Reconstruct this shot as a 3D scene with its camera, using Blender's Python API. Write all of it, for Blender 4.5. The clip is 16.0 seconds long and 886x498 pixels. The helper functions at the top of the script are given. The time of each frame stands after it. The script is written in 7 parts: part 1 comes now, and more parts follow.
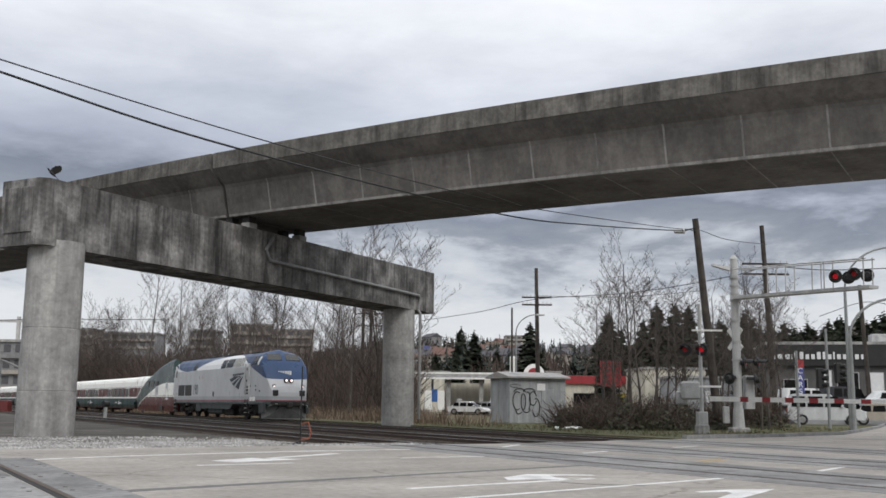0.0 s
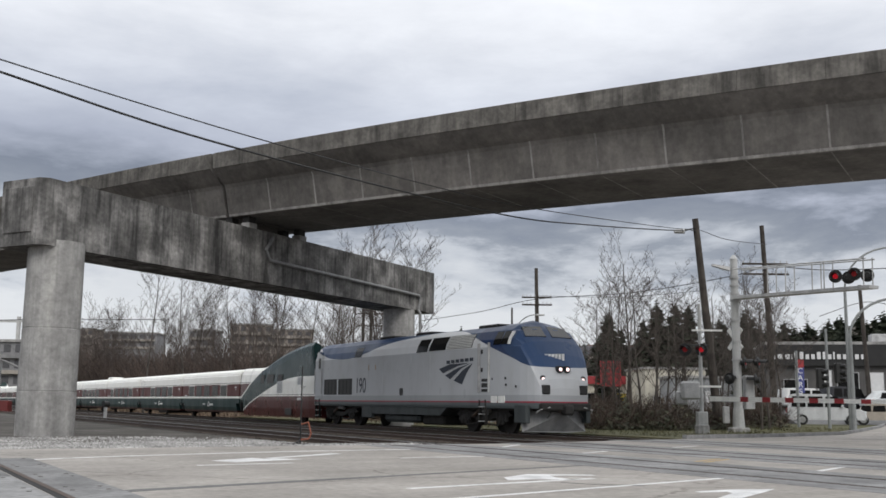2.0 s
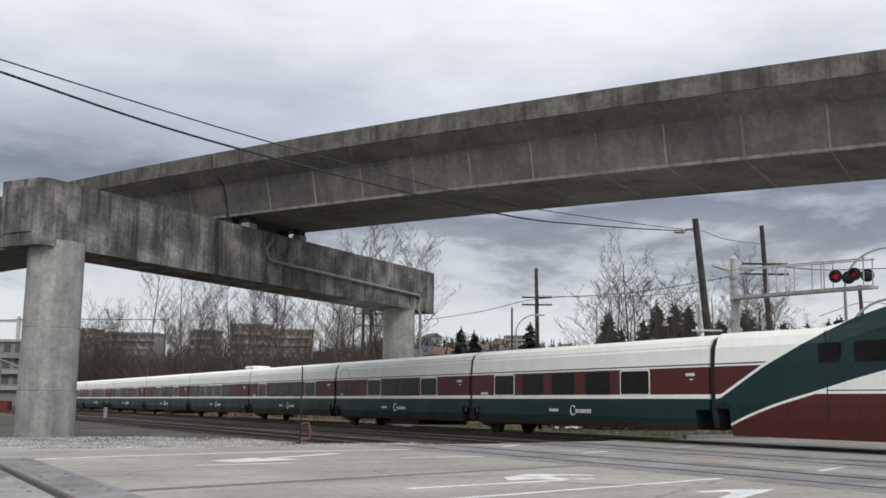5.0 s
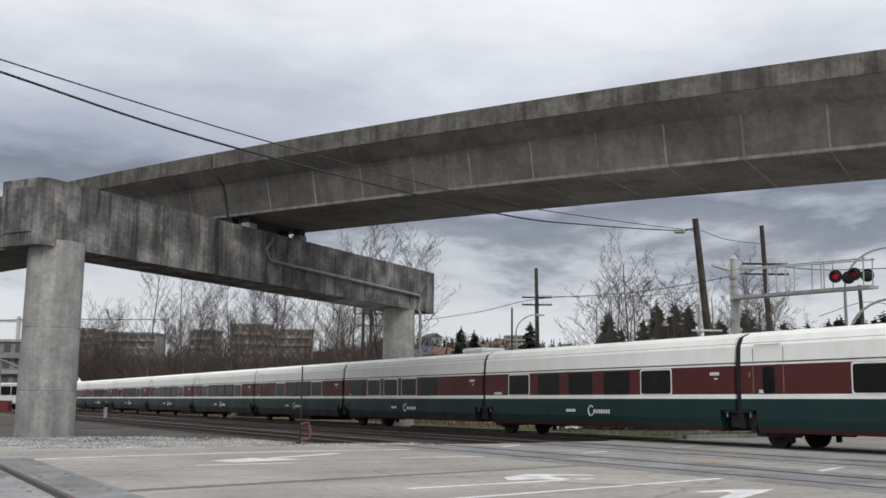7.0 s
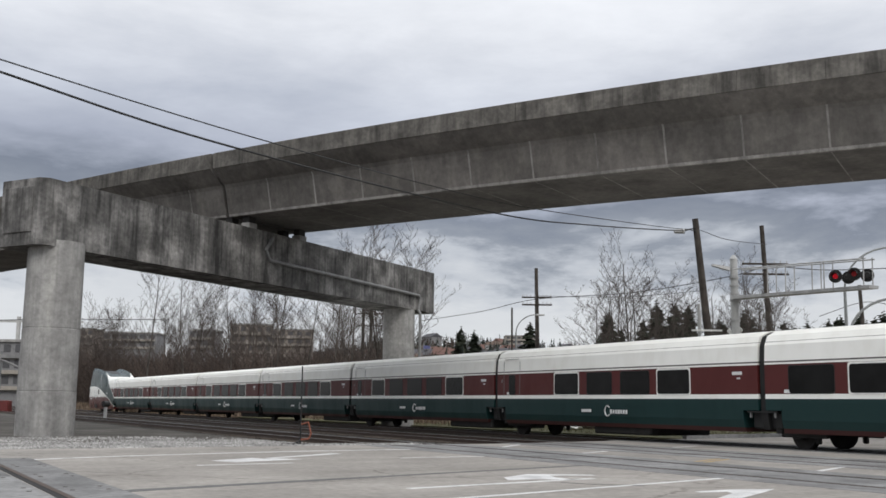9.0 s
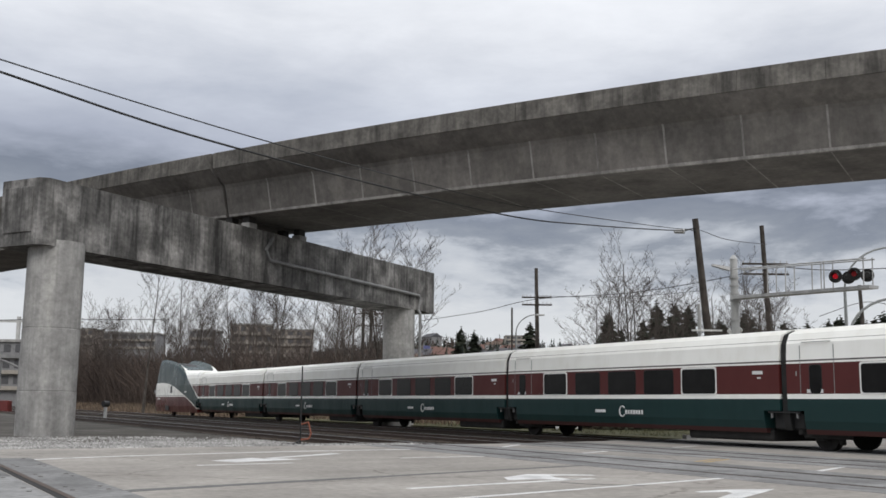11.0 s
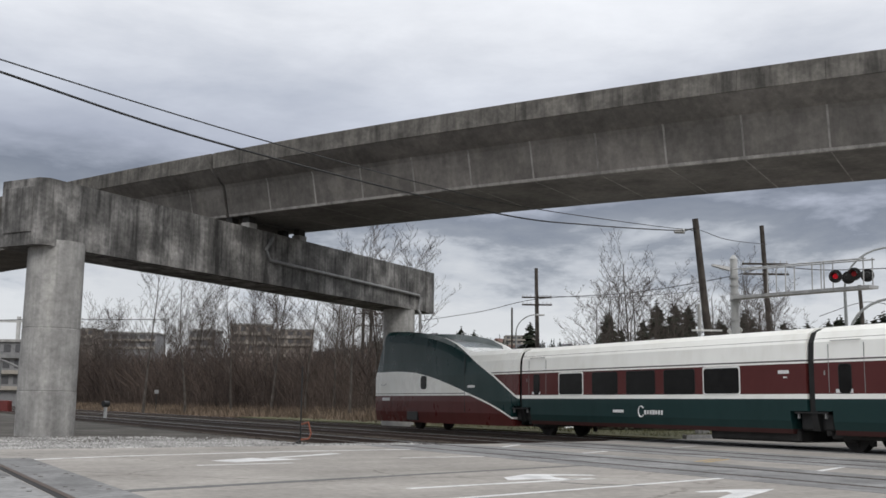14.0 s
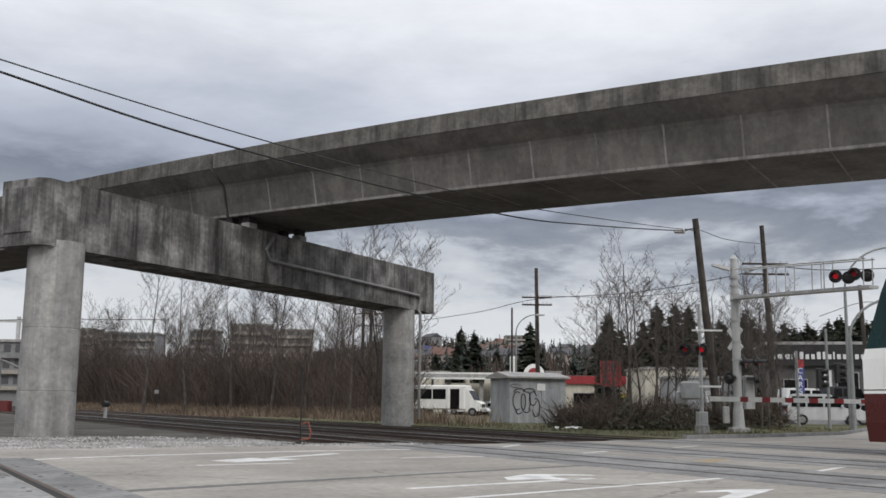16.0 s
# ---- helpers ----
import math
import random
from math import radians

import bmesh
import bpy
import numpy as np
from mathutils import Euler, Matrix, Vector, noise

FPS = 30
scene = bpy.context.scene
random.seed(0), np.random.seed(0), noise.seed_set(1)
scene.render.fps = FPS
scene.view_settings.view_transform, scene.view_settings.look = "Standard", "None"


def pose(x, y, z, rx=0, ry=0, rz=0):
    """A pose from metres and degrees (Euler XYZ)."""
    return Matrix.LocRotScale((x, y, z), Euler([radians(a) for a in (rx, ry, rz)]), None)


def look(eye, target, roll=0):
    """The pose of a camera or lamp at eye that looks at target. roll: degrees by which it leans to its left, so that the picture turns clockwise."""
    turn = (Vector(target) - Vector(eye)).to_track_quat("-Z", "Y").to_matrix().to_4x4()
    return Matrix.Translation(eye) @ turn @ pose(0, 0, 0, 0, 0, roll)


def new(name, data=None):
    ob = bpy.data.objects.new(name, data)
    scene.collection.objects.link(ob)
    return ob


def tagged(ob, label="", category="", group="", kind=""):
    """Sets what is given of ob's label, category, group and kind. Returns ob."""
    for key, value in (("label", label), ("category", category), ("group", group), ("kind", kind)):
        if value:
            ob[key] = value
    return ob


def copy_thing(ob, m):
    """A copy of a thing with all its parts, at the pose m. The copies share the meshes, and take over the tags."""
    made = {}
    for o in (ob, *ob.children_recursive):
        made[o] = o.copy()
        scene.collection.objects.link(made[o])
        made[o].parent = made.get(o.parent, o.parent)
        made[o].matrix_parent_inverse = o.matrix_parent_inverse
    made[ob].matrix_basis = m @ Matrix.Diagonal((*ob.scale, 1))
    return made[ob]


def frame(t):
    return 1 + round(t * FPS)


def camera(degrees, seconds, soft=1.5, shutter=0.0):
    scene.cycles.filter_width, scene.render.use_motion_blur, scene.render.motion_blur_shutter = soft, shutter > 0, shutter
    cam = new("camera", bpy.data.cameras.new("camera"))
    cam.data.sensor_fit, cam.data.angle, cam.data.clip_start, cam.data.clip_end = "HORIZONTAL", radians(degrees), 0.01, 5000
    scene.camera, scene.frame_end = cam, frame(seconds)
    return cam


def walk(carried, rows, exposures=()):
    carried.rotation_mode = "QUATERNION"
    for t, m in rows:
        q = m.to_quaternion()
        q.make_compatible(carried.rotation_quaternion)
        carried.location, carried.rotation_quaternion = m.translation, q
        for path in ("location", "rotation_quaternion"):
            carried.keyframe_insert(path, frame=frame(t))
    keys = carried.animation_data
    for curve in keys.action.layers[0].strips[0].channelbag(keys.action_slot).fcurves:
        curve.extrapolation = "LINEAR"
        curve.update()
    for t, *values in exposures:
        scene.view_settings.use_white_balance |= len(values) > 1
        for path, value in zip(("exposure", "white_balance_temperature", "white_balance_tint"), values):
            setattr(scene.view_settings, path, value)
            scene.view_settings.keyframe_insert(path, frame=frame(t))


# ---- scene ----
# Axes: the camera stands over the origin and faces +y. The tracks run along K's x axis (a), the road along K's y axis (o).
TURN = -60.447
K = pose(0, 0, 0, 0, 0, TURN)
EYE = pose(0, 0, 1.0575) @ pose(0, 0, 0, 90 + 8.654, 0, 0) @ pose(0, 0, 0, 0, 0, 0.643)

cam = camera(46.832, 16.0, soft=1.6)
walk(cam, [(0.0, EYE), (16.0, EYE)], exposures=[(0.0, 0.0), (4.2, 0.0), (6.4, -0.09), (16.0, -0.09)])


# ---- world and light ----
def node(nt, kind, **values):
    n = nt.nodes.new(kind)
    for key, value in values.items():
        n.inputs[key.replace("_", " ")].default_value = value
    return n


def ramp(nt, stops, mode="LINEAR"):
    n = nt.nodes.new("ShaderNodeValToRGB")
    n.color_ramp.interpolation = mode
    e = n.color_ramp.elements
    while len(e) < len(stops):
        e.new(0.5)
    for el, (p, c) in zip(e, stops):
        el.position, el.color = p, (*c, 1)
    return n


def maths(nt, op, a, b=None):
    n = nt.nodes.new("ShaderNodeMath")
    n.operation = op
    for k, v in enumerate((a, b)):
        if v is None:
            continue
        if isinstance(v, (int, float)):
            n.inputs[k].default_value = v
        else:
            nt.links.new(v, n.inputs[k])
    return n.outputs[0]


def mixed(nt, kind, fac, a, b):
    n = nt.nodes.new("ShaderNodeMix")
    n.data_type, n.blend_type = "RGBA", kind
    for sock, v in ((n.inputs[0], fac), (n.inputs[6], a), (n.inputs[7], b)):
        if isinstance(v, (int, float)):
            sock.default_value = v
        elif isinstance(v, (tuple, list)):
            sock.default_value = (*v[:3], 1)
        else:
            nt.links.new(v, sock)
    return n.outputs[2]


def overcast():
    world = bpy.data.worlds.new("overcast_sky")
    scene.world = world
    world.use_nodes = True
    nt = world.node_tree
    bg = nt.nodes["Background"]
    sky = nt.nodes.new("ShaderNodeTexSky")
    sky.sky_type, sky.sun_disc = "NISHITA", False
    sky.sun_elevation, sky.sun_rotation = radians(39), radians(160)
    co = nt.nodes.new("ShaderNodeTexCoord").outputs["Generated"]
    sep = nt.nodes.new("ShaderNodeSeparateXYZ")
    nt.links.new(co, sep.inputs[0])
    up = maths(nt, "MAXIMUM", sep.outputs[2], 0.0)
    den = maths(nt, "ADD", up, 0.22)
    comb = nt.nodes.new("ShaderNodeCombineXYZ")
    nt.links.new(maths(nt, "DIVIDE", sep.outputs[0], den), comb.inputs[0])
    nt.links.new(maths(nt, "DIVIDE", sep.outputs[1], den), comb.inputs[1])
    n1 = node(nt, "ShaderNodeTexNoise", Scale=0.8, Detail=5.0, Roughness=0.45, Distortion=0.2)
    nt.links.new(comb.outputs[0], n1.inputs["Vector"])
    lumps = nt.nodes.new("ShaderNodeMapping")
    lumps.inputs["Scale"].default_value = (5.0, 5.0, 17.0)
    nt.links.new(co, lumps.inputs[0])
    n2 = node(nt, "ShaderNodeTexNoise", Scale=1.0, Detail=9.0, Roughness=0.60, Distortion=0.15)
    nt.links.new(lumps.outputs[0], n2.inputs["Vector"])
    # cloud deck by elevation (sine): pale haze low, a slate band, a bright deck above
    deck = ramp(nt, [(0.0, (0.78, 0.79, 0.81)), (0.09, (0.76, 0.77, 0.79)), (0.127, (0.60, 0.62, 0.66)), (0.16, (0.33, 0.352, 0.40)), (0.195, (0.25, 0.272, 0.325)),
                     (0.235, (0.48, 0.507, 0.59)), (0.28, (0.61, 0.64, 0.715)), (0.36, (0.89, 0.905, 0.94)), (0.55, (1.15, 1.15, 1.15)), (0.9, (1.5, 1.5, 1.5))])
    calm = ramp(nt, [(0.16, (1, 1, 1)), (0.25, (0.16, 0.16, 0.16))])
    nt.links.new(up, calm.inputs[0])
    both = maths(nt, "ADD", maths(nt, "MULTIPLY", n1.outputs["Fac"], 0.5), maths(nt, "MULTIPLY", n2.outputs["Fac"], 0.5))
    lumpy = maths(nt, "MULTIPLY", maths(nt, "SUBTRACT", n2.outputs["Fac"], 0.5), maths(nt, "MULTIPLY", calm.outputs[0], 0.38))
    wob = maths(nt, "ADD", maths(nt, "ADD", up, lumpy), maths(nt, "MULTIPLY", maths(nt, "SUBTRACT", n1.outputs["Fac"], 0.5), 0.10))
    nt.links.new(wob, deck.inputs[0])
    tone = ramp(nt, [(0.36, (0.85, 0.87, 0.905)), (0.5, (0.99, 1.0, 1.02)), (0.64, (1.12, 1.13, 1.145))])
    nt.links.new(both, tone.inputs[0])
    clouds = mixed(nt, "MULTIPLY", 1.0, deck.outputs[0], tone.outputs[0])
    scaled = mixed(nt, "MULTIPLY", 1.0, sky.outputs[0], (0.1, 0.1, 0.1))
    nt.links.new(mixed(nt, "MIX", 0.92, scaled, clouds), bg.inputs[0])
    bg.inputs[1].default_value = 1.0
    sun = new("sun", bpy.data.lights.new("sun", "SUN"))
    sun.data.energy, sun.data.angle, sun.data.color = 1.25, radians(25), (1.0, 0.97, 0.93)
    sun.matrix_world = look((22, -62, 54), (0, 0, 0))


overcast()


# ---- materials ----
def surface(name, stops, scale=3.0, rough=0.85, bump=0.15, fine=40.0, metal=0.0, stretch=(1, 1, 1), streak=0.0, island=0.0, spec=0.4, grain=0.13, each=0.0):
    """A surface of two noises: patches coloured by stops, and a fine grain with relief. streak: vertical run marks."""
    m = bpy.data.materials.new(name)
    m.use_nodes = True
    nt = m.node_tree
    b = nt.nodes["Principled BSDF"]
    b.inputs["Roughness"].default_value, b.inputs["Metallic"].default_value = rough, metal
    b.inputs["Specular IOR Level"].default_value = spec
    co = nt.nodes.new("ShaderNodeTexCoord").outputs["Object"]
    mp = nt.nodes.new("ShaderNodeMapping")
    mp.inputs["Scale"].default_value = stretch
    nt.links.new(co, mp.inputs[0])
    n1 = node(nt, "ShaderNodeTexNoise", Scale=scale, Detail=6.0, Roughness=0.6)
    n2 = node(nt, "ShaderNodeTexNoise", Scale=fine, Detail=3.0, Roughness=0.6)
    nt.links.new(mp.outputs[0], n1.inputs["Vector"])
    nt.links.new(mp.outputs[0], n2.inputs["Vector"])
    lo, hi = 0.32, 0.68
    r = ramp(nt, [(lo + (hi - lo) * k / max(1, len(stops) - 1), c) for k, c in enumerate(stops)])
    nt.links.new(n1.outputs["Fac"], r.inputs[0])
    g = ramp(nt, [(0.3, (1 - grain,) * 3), (0.7, (1 + grain,) * 3)])
    nt.links.new(n2.outputs["Fac"], g.inputs[0])
    col = mixed(nt, "MULTIPLY", 1.0, r.outputs[0], g.outputs[0])
    if streak:
        ms = nt.nodes.new("ShaderNodeMapping")
        ms.inputs["Scale"].default_value = (1.5, 1.5, 0.14)
        nt.links.new(co, ms.inputs[0])
        n3 = node(nt, "ShaderNodeTexNoise", Scale=1.3, Detail=5.0, Roughness=0.65)
        nt.links.new(ms.outputs[0], n3.inputs["Vector"])
        k = ramp(nt, [(0.36, (1 - streak,) * 3), (0.5, (0.95, 0.95, 0.95)), (0.66, (1.12, 1.12, 1.1))])
        nt.links.new(n3.outputs["Fac"], k.inputs[0])
        col = mixed(nt, "MULTIPLY", 1.0, col, k.outputs[0])
        mf = nt.nodes.new("ShaderNodeMapping")
        mf.inputs["Scale"].default_value = (6.0, 6.0, 0.35)
        nt.links.new(co, mf.inputs[0])
        n4 = node(nt, "ShaderNodeTexNoise", Scale=1.2, Detail=6.0, Roughness=0.7)
        nt.links.new(mf.outputs[0], n4.inputs["Vector"])
        k = ramp(nt, [(0.34, (1 - streak * 0.5,) * 3), (0.50, (1, 1, 1)), (0.68, (1 + streak * 0.3,) * 3)])
        nt.links.new(n4.outputs["Fac"], k.inputs[0])
        col = mixed(nt, "MULTIPLY", 1.0, col, k.outputs[0])
    if island:
        geo = nt.nodes.new("ShaderNodeNewGeometry")
        k = ramp(nt, [(0.0, (1 - island,) * 3), (1.0, (1 + island,) * 3)])
        nt.links.new(geo.outputs["Random Per Island"], k.inputs[0])
        col = mixed(nt, "MULTIPLY", 1.0, col, k.outputs[0])
    if each:
        info = nt.nodes.new("ShaderNodeObjectInfo")
        k = ramp(nt, [(0.0, (1 - each,) * 3), (1.0, (1 + each,) * 3)])
        nt.links.new(info.outputs["Random"], k.inputs[0])
        col = mixed(nt, "MULTIPLY", 1.0, col, k.outputs[0])
    nt.links.new(col, b.inputs["Base Color"])
    if bump:
        bp = nt.nodes.new("ShaderNodeBump")
        bp.inputs["Strength"].default_value, bp.inputs["Distance"].default_value = bump, 0.02
        nt.links.new(n2.outputs["Fac"], bp.inputs["Height"])
        nt.links.new(bp.outputs[0], b.inputs["Normal"])
    return m


def grey(v, tint=(1, 1, 1)):
    return tuple(v * t for t in tint)


def glow(name, colour, strength):
    m = bpy.data.materials.new(name)
    m.use_nodes = True
    b = m.node_tree.nodes["Principled BSDF"]
    b.inputs["Base Color"].default_value = (*colour, 1)
    b.inputs["Emission Color"].default_value = (*colour, 1)
    b.inputs["Emission Strength"].default_value = strength
    return m


def paint(name, c, rough=0.35, dirt=0.25, metal=0.0):
    d = tuple(x * (1 - dirt) for x in c)
    return surface(name, [d, c, c], scale=1.1, rough=rough, bump=0.02, fine=25.0, metal=metal, streak=dirt * 0.6, spec=0.5)


def cracked(m):
    """Adds lane wear, hairline cracks and oil spots to a road surface."""
    nt = m.node_tree
    b = nt.nodes["Principled BSDF"]
    col = b.inputs["Base Color"].links[0].from_socket
    co = nt.nodes.new("ShaderNodeTexCoord").outputs["Object"]
    ms = nt.nodes.new("ShaderNodeMapping")
    ms.inputs["Scale"].default_value = (1.6, 0.10, 1.0)
    nt.links.new(co, ms.inputs[0])
    n = node(nt, "ShaderNodeTexNoise", Scale=0.8, Detail=6.0, Roughness=0.7)
    nt.links.new(ms.outputs[0], n.inputs["Vector"])
    k = ramp(nt, [(0.35, (0.87, 0.865, 0.855)), (0.5, (1, 1, 1)), (0.66, (1.08, 1.08, 1.07))])
    nt.links.new(n.outputs["Fac"], k.inputs[0])
    col = mixed(nt, "MULTIPLY", 1.0, col, k.outputs[0])
    w = node(nt, "ShaderNodeTexNoise", Scale=0.9, Detail=4.0, Roughness=0.6)
    nt.links.new(co, w.inputs["Vector"])
    bent_co = mixed(nt, "ADD", 0.9, co, w.outputs["Color"])
    v = node(nt, "ShaderNodeTexVoronoi", Scale=0.30)
    v.feature = "DISTANCE_TO_EDGE"
    nt.links.new(bent_co, v.inputs["Vector"])
    gap = ramp(nt, [(0.0, (0.60, 0.59, 0.58)), (0.006, (0.72, 0.71, 0.70)), (0.012, (1, 1, 1))])
    nt.links.new(v.outputs["Distance"], gap.inputs[0])
    where = node(nt, "ShaderNodeTexNoise", Scale=0.22, Detail=2.0)
    nt.links.new(co, where.inputs["Vector"])
    on = ramp(nt, [(0.47, (0, 0, 0)), (0.56, (1, 1, 1))])
    nt.links.new(where.outputs["Fac"], on.inputs[0])
    col = mixed(nt, "MULTIPLY", on.outputs[0], col, gap.outputs[0])
    spot = node(nt, "ShaderNodeTexNoise", Scale=2.3, Detail=5.0, Roughness=0.7)
    nt.links.new(co, spot.inputs["Vector"])
    d = ramp(nt, [(0.60, (1, 1, 1)), (0.70, (0.80, 0.79, 0.78))])
    nt.links.new(spot.outputs["Fac"], d.inputs[0])
    nt.links.new(mixed(nt, "MULTIPLY", 1.0, col, d.outputs[0]), b.inputs["Base Color"])
    return m


M = {
    "asphalt": cracked(surface("worn_asphalt", [grey(0.220, (1, .935, .86)), grey(0.278, (1, .935, .86)), grey(0.342, (1, .94, .87))], 0.35, 0.9, 0.35, 7, grain=0.17)),
    "asphalt_dark": surface("asphalt_patch", [grey(0.10), grey(0.14)], 2.0, 0.9, 0.3, 60),
    "panel": surface("crossing_panel_concrete", [grey(0.13), grey(0.195), grey(0.25)], 1.2, 0.85, 0.3, 9, grain=0.22, each=0.16),
    "line": surface("road_marking_paint", [grey(0.40), grey(0.60), grey(0.70)], 2.2, 0.7, 0.1, 70),
    "yellow": surface("yellow_marking_paint", [(0.32, 0.22, 0.09), (0.5, 0.34, 0.12)], 5.0, 0.7, 0.1, 70),
    "ground": surface("dirt_and_dead_grass", [(0.075, 0.060, 0.042), (0.11, 0.095, 0.06), (0.16, 0.13, 0.085)], 0.35, 0.95, 0.4, 14),
    "verge": surface("verge_grass", [(0.055, 0.055, 0.028), (0.085, 0.085, 0.040), (0.13, 0.115, 0.06)], 0.7, 0.95, 0.5, 22),
    "gravel": surface("grey_gravel", [(0.048, 0.043, 0.036), (0.085, 0.078, 0.068), (0.14, 0.13, 0.118)], 0.4, 0.95, 0.8, 8, grain=0.35),
    "ballast": surface("oily_ballast", [grey(0.030, (1, .92, .85)), grey(0.050, (1, .92, .85)), grey(0.080, (1, .92, .85))], 0.8, 0.95, 0.9, 12, grain=0.4),
    "tie": surface("weathered_tie_wood", [(0.035, 0.027, 0.021), (0.065, 0.052, 0.042)], 3.0, 0.9, 0.3, 30, each=0.4),
    "rail": surface("rusty_rail_steel", [(0.060, 0.042, 0.034), (0.095, 0.066, 0.052)], 4.0, 0.6, 0.1, 40, metal=0.3),
    "railtop": surface("polished_rail_head", [grey(0.30), grey(0.42)], 4.0, 0.3, 0.05, 40, metal=0.9),
    "column": surface("column_concrete", [grey(0.23, (1, .98, .95)), grey(0.32, (1, .98, .95)), grey(0.40, (1, .98, .95))], 1.1, 0.9, 0.3, 7, streak=0.20, grain=0.16),
    "beam": surface("stained_beam_concrete", [grey(0.055, (1, .97, .94)), grey(0.13, (1, .97, .94)), grey(0.29, (1, .97, .94))], 0.9, 0.9, 0.3, 7, streak=0.66, grain=0.24),
    "girder": surface("girder_concrete", [grey(0.095, (1, .93, .865)), grey(0.138, (1, .93, .865)), grey(0.185, (1, .93, .865))], 0.5, 0.9, 0.25, 5, streak=0.16, grain=0.16),
    "parapet": surface("parapet_concrete", [grey(0.075, (1, .94, .86)), grey(0.12, (1, .94, .86)), grey(0.175, (1, .94, .86))], 1.2, 0.9, 0.3, 7, streak=0.48, grain=0.22),
    "steel": surface("galvanised_steel", [grey(0.34), grey(0.46), grey(0.52)], 2.5, 0.55, 0.05, 30, metal=0.3, streak=0.15),
    "pipe": surface("grey_drain_pipe", [grey(0.20), grey(0.26)], 2.0, 0.6, 0.05, 30, streak=0.2),
    "dark": surface("black_hardware_and_shade", [grey(0.012), grey(0.022)], 3.0, 0.5, 0.05, 30),
    "under": surface("grimy_underframe", [grey(0.013, (1, .95, .9)), grey(0.030, (1, .95, .9))], 2.5, 0.8, 0.1, 30),
    "wheel": surface("wheel_steel", [grey(0.018, (1, .9, .85)), grey(0.04, (1, .9, .85))], 3.0, 0.8, 0.1, 30, metal=0.2),
    "white": paint("white_train_paint", (0.80, 0.80, 0.77), 0.35, 0.08),
    "silver": paint("silver_grey_train_paint", (0.56, 0.58, 0.60), 0.35, 0.07),
    "maroon": paint("maroon_train_paint", (0.135, 0.028, 0.026), 0.28, 0.22),
    "red": paint("signal_red_paint", (0.28, 0.025, 0.03), 0.5, 0.2),
    "blue": paint("blue_train_paint", (0.045, 0.12, 0.33), 0.3, 0.2),
    "rubber": surface("black_rubber", [grey(0.012), grey(0.02)], 4.0, 0.8, 0.1, 30),
    "glass": surface("dark_tinted_glass", [grey(0.007), grey(0.014)], 1.0, 0.2, 0.0, 5, spec=0.10),
    "screen": surface("shiny_windscreen_glass", [grey(0.02), grey(0.035)], 1.0, 0.08, 0.0, 5, spec=0.6),
    "skirt": surface("dusty_grey_green_skirt", [(0.035, 0.043, 0.045), (0.055, 0.064, 0.066)], 1.5, 0.6, 0.05, 30, streak=0.2),
    # window glass greyed: the haze of distance is mixed into its colour
    "far_window": surface("haze_greyed_far_window", [(0.075, 0.075, 0.08), (0.10, 0.10, 0.105)], 0.3, 0.5, 0.0, 5),
    "number": surface("black_lettering", [(0.015, 0.02, 0.035), (0.02, 0.028, 0.045)], 3.0, 0.5, 0.0, 30),
    "lettering": surface("white_lettering", [grey(0.62), grey(0.72)], 3.0, 0.5, 0.0, 30),
    "headlight": glow("lit_headlamp", (1.0, 0.74, 0.72), 1.5),
    "redlight": glow("lit_red_lens", (0.85, 0.012, 0.03), 0.20),
}


# ---- mesh helpers ----
def part(name, bm, material, parent, label="", smooth=False, kind=""):
    me = bpy.data.meshes.new(name)
    bm.to_mesh(me)
    bm.free()
    for mt in (material if isinstance(material, (list, tuple)) else [material]):
        me.materials.append(mt)
    if smooth:
        me.shade_smooth()
        for p in me.polygons:
            p.use_smooth = True
    ob = new(name, me)
    ob.parent = parent
    return tagged(ob, label=label, kind=kind)


def thing(name, m, label, category, group="", kind=""):
    ob = new(name)
    ob.empty_display_size = 0.3
    ob.matrix_world = m
    return tagged(ob, label, category, group, kind)


def single(name, bm, material, m, label, category="", group="", kind="", smooth=False):
    ob = part(name, bm, material, None, smooth=smooth)
    ob.matrix_world = m
    return tagged(ob, label, category, group, kind)


def box(bm, c, s, m=None, bevel=0.0):
    t = Matrix.LocRotScale(c, None, s)
    r = bmesh.ops.create_cube(bm, size=1, matrix=(m @ t) if m else t)
    if bevel:
        es = list({e for v in r["verts"] for e in v.link_edges})
        bmesh.ops.bevel(bm, geom=es, offset=bevel, segments=1, affect="EDGES")
    return bm


def tube(bm, a, b, r0, r1=None, seg=10, caps=True):
    a, b = Vector(a), Vector(b)
    d = b - a
    m = Matrix.Translation((a + b) / 2) @ d.to_track_quat("Z", "Y").to_matrix().to_4x4()
    bmesh.ops.create_cone(bm, cap_ends=caps, segments=seg, radius1=r0, radius2=r0 if r1 is None else r1, depth=d.length, matrix=m)
    return bm


def bent(bm, pts, r, seg=8):
    """A round bar swept along points, as one skin."""
    P = [Vector(p) for p in pts]
    rings = []
    for i, p in enumerate(P):
        d = (P[min(i + 1, len(P) - 1)] - P[max(i - 1, 0)]).normalized()
        s = d.cross(Vector((0.31, 0.93, 0.17))).normalized()
        u = d.cross(s)
        rings.append([p + (s * math.cos(k * math.tau / seg) + u * math.sin(k * math.tau / seg)) * r for k in range(seg)])
    return loft(bm, rings)


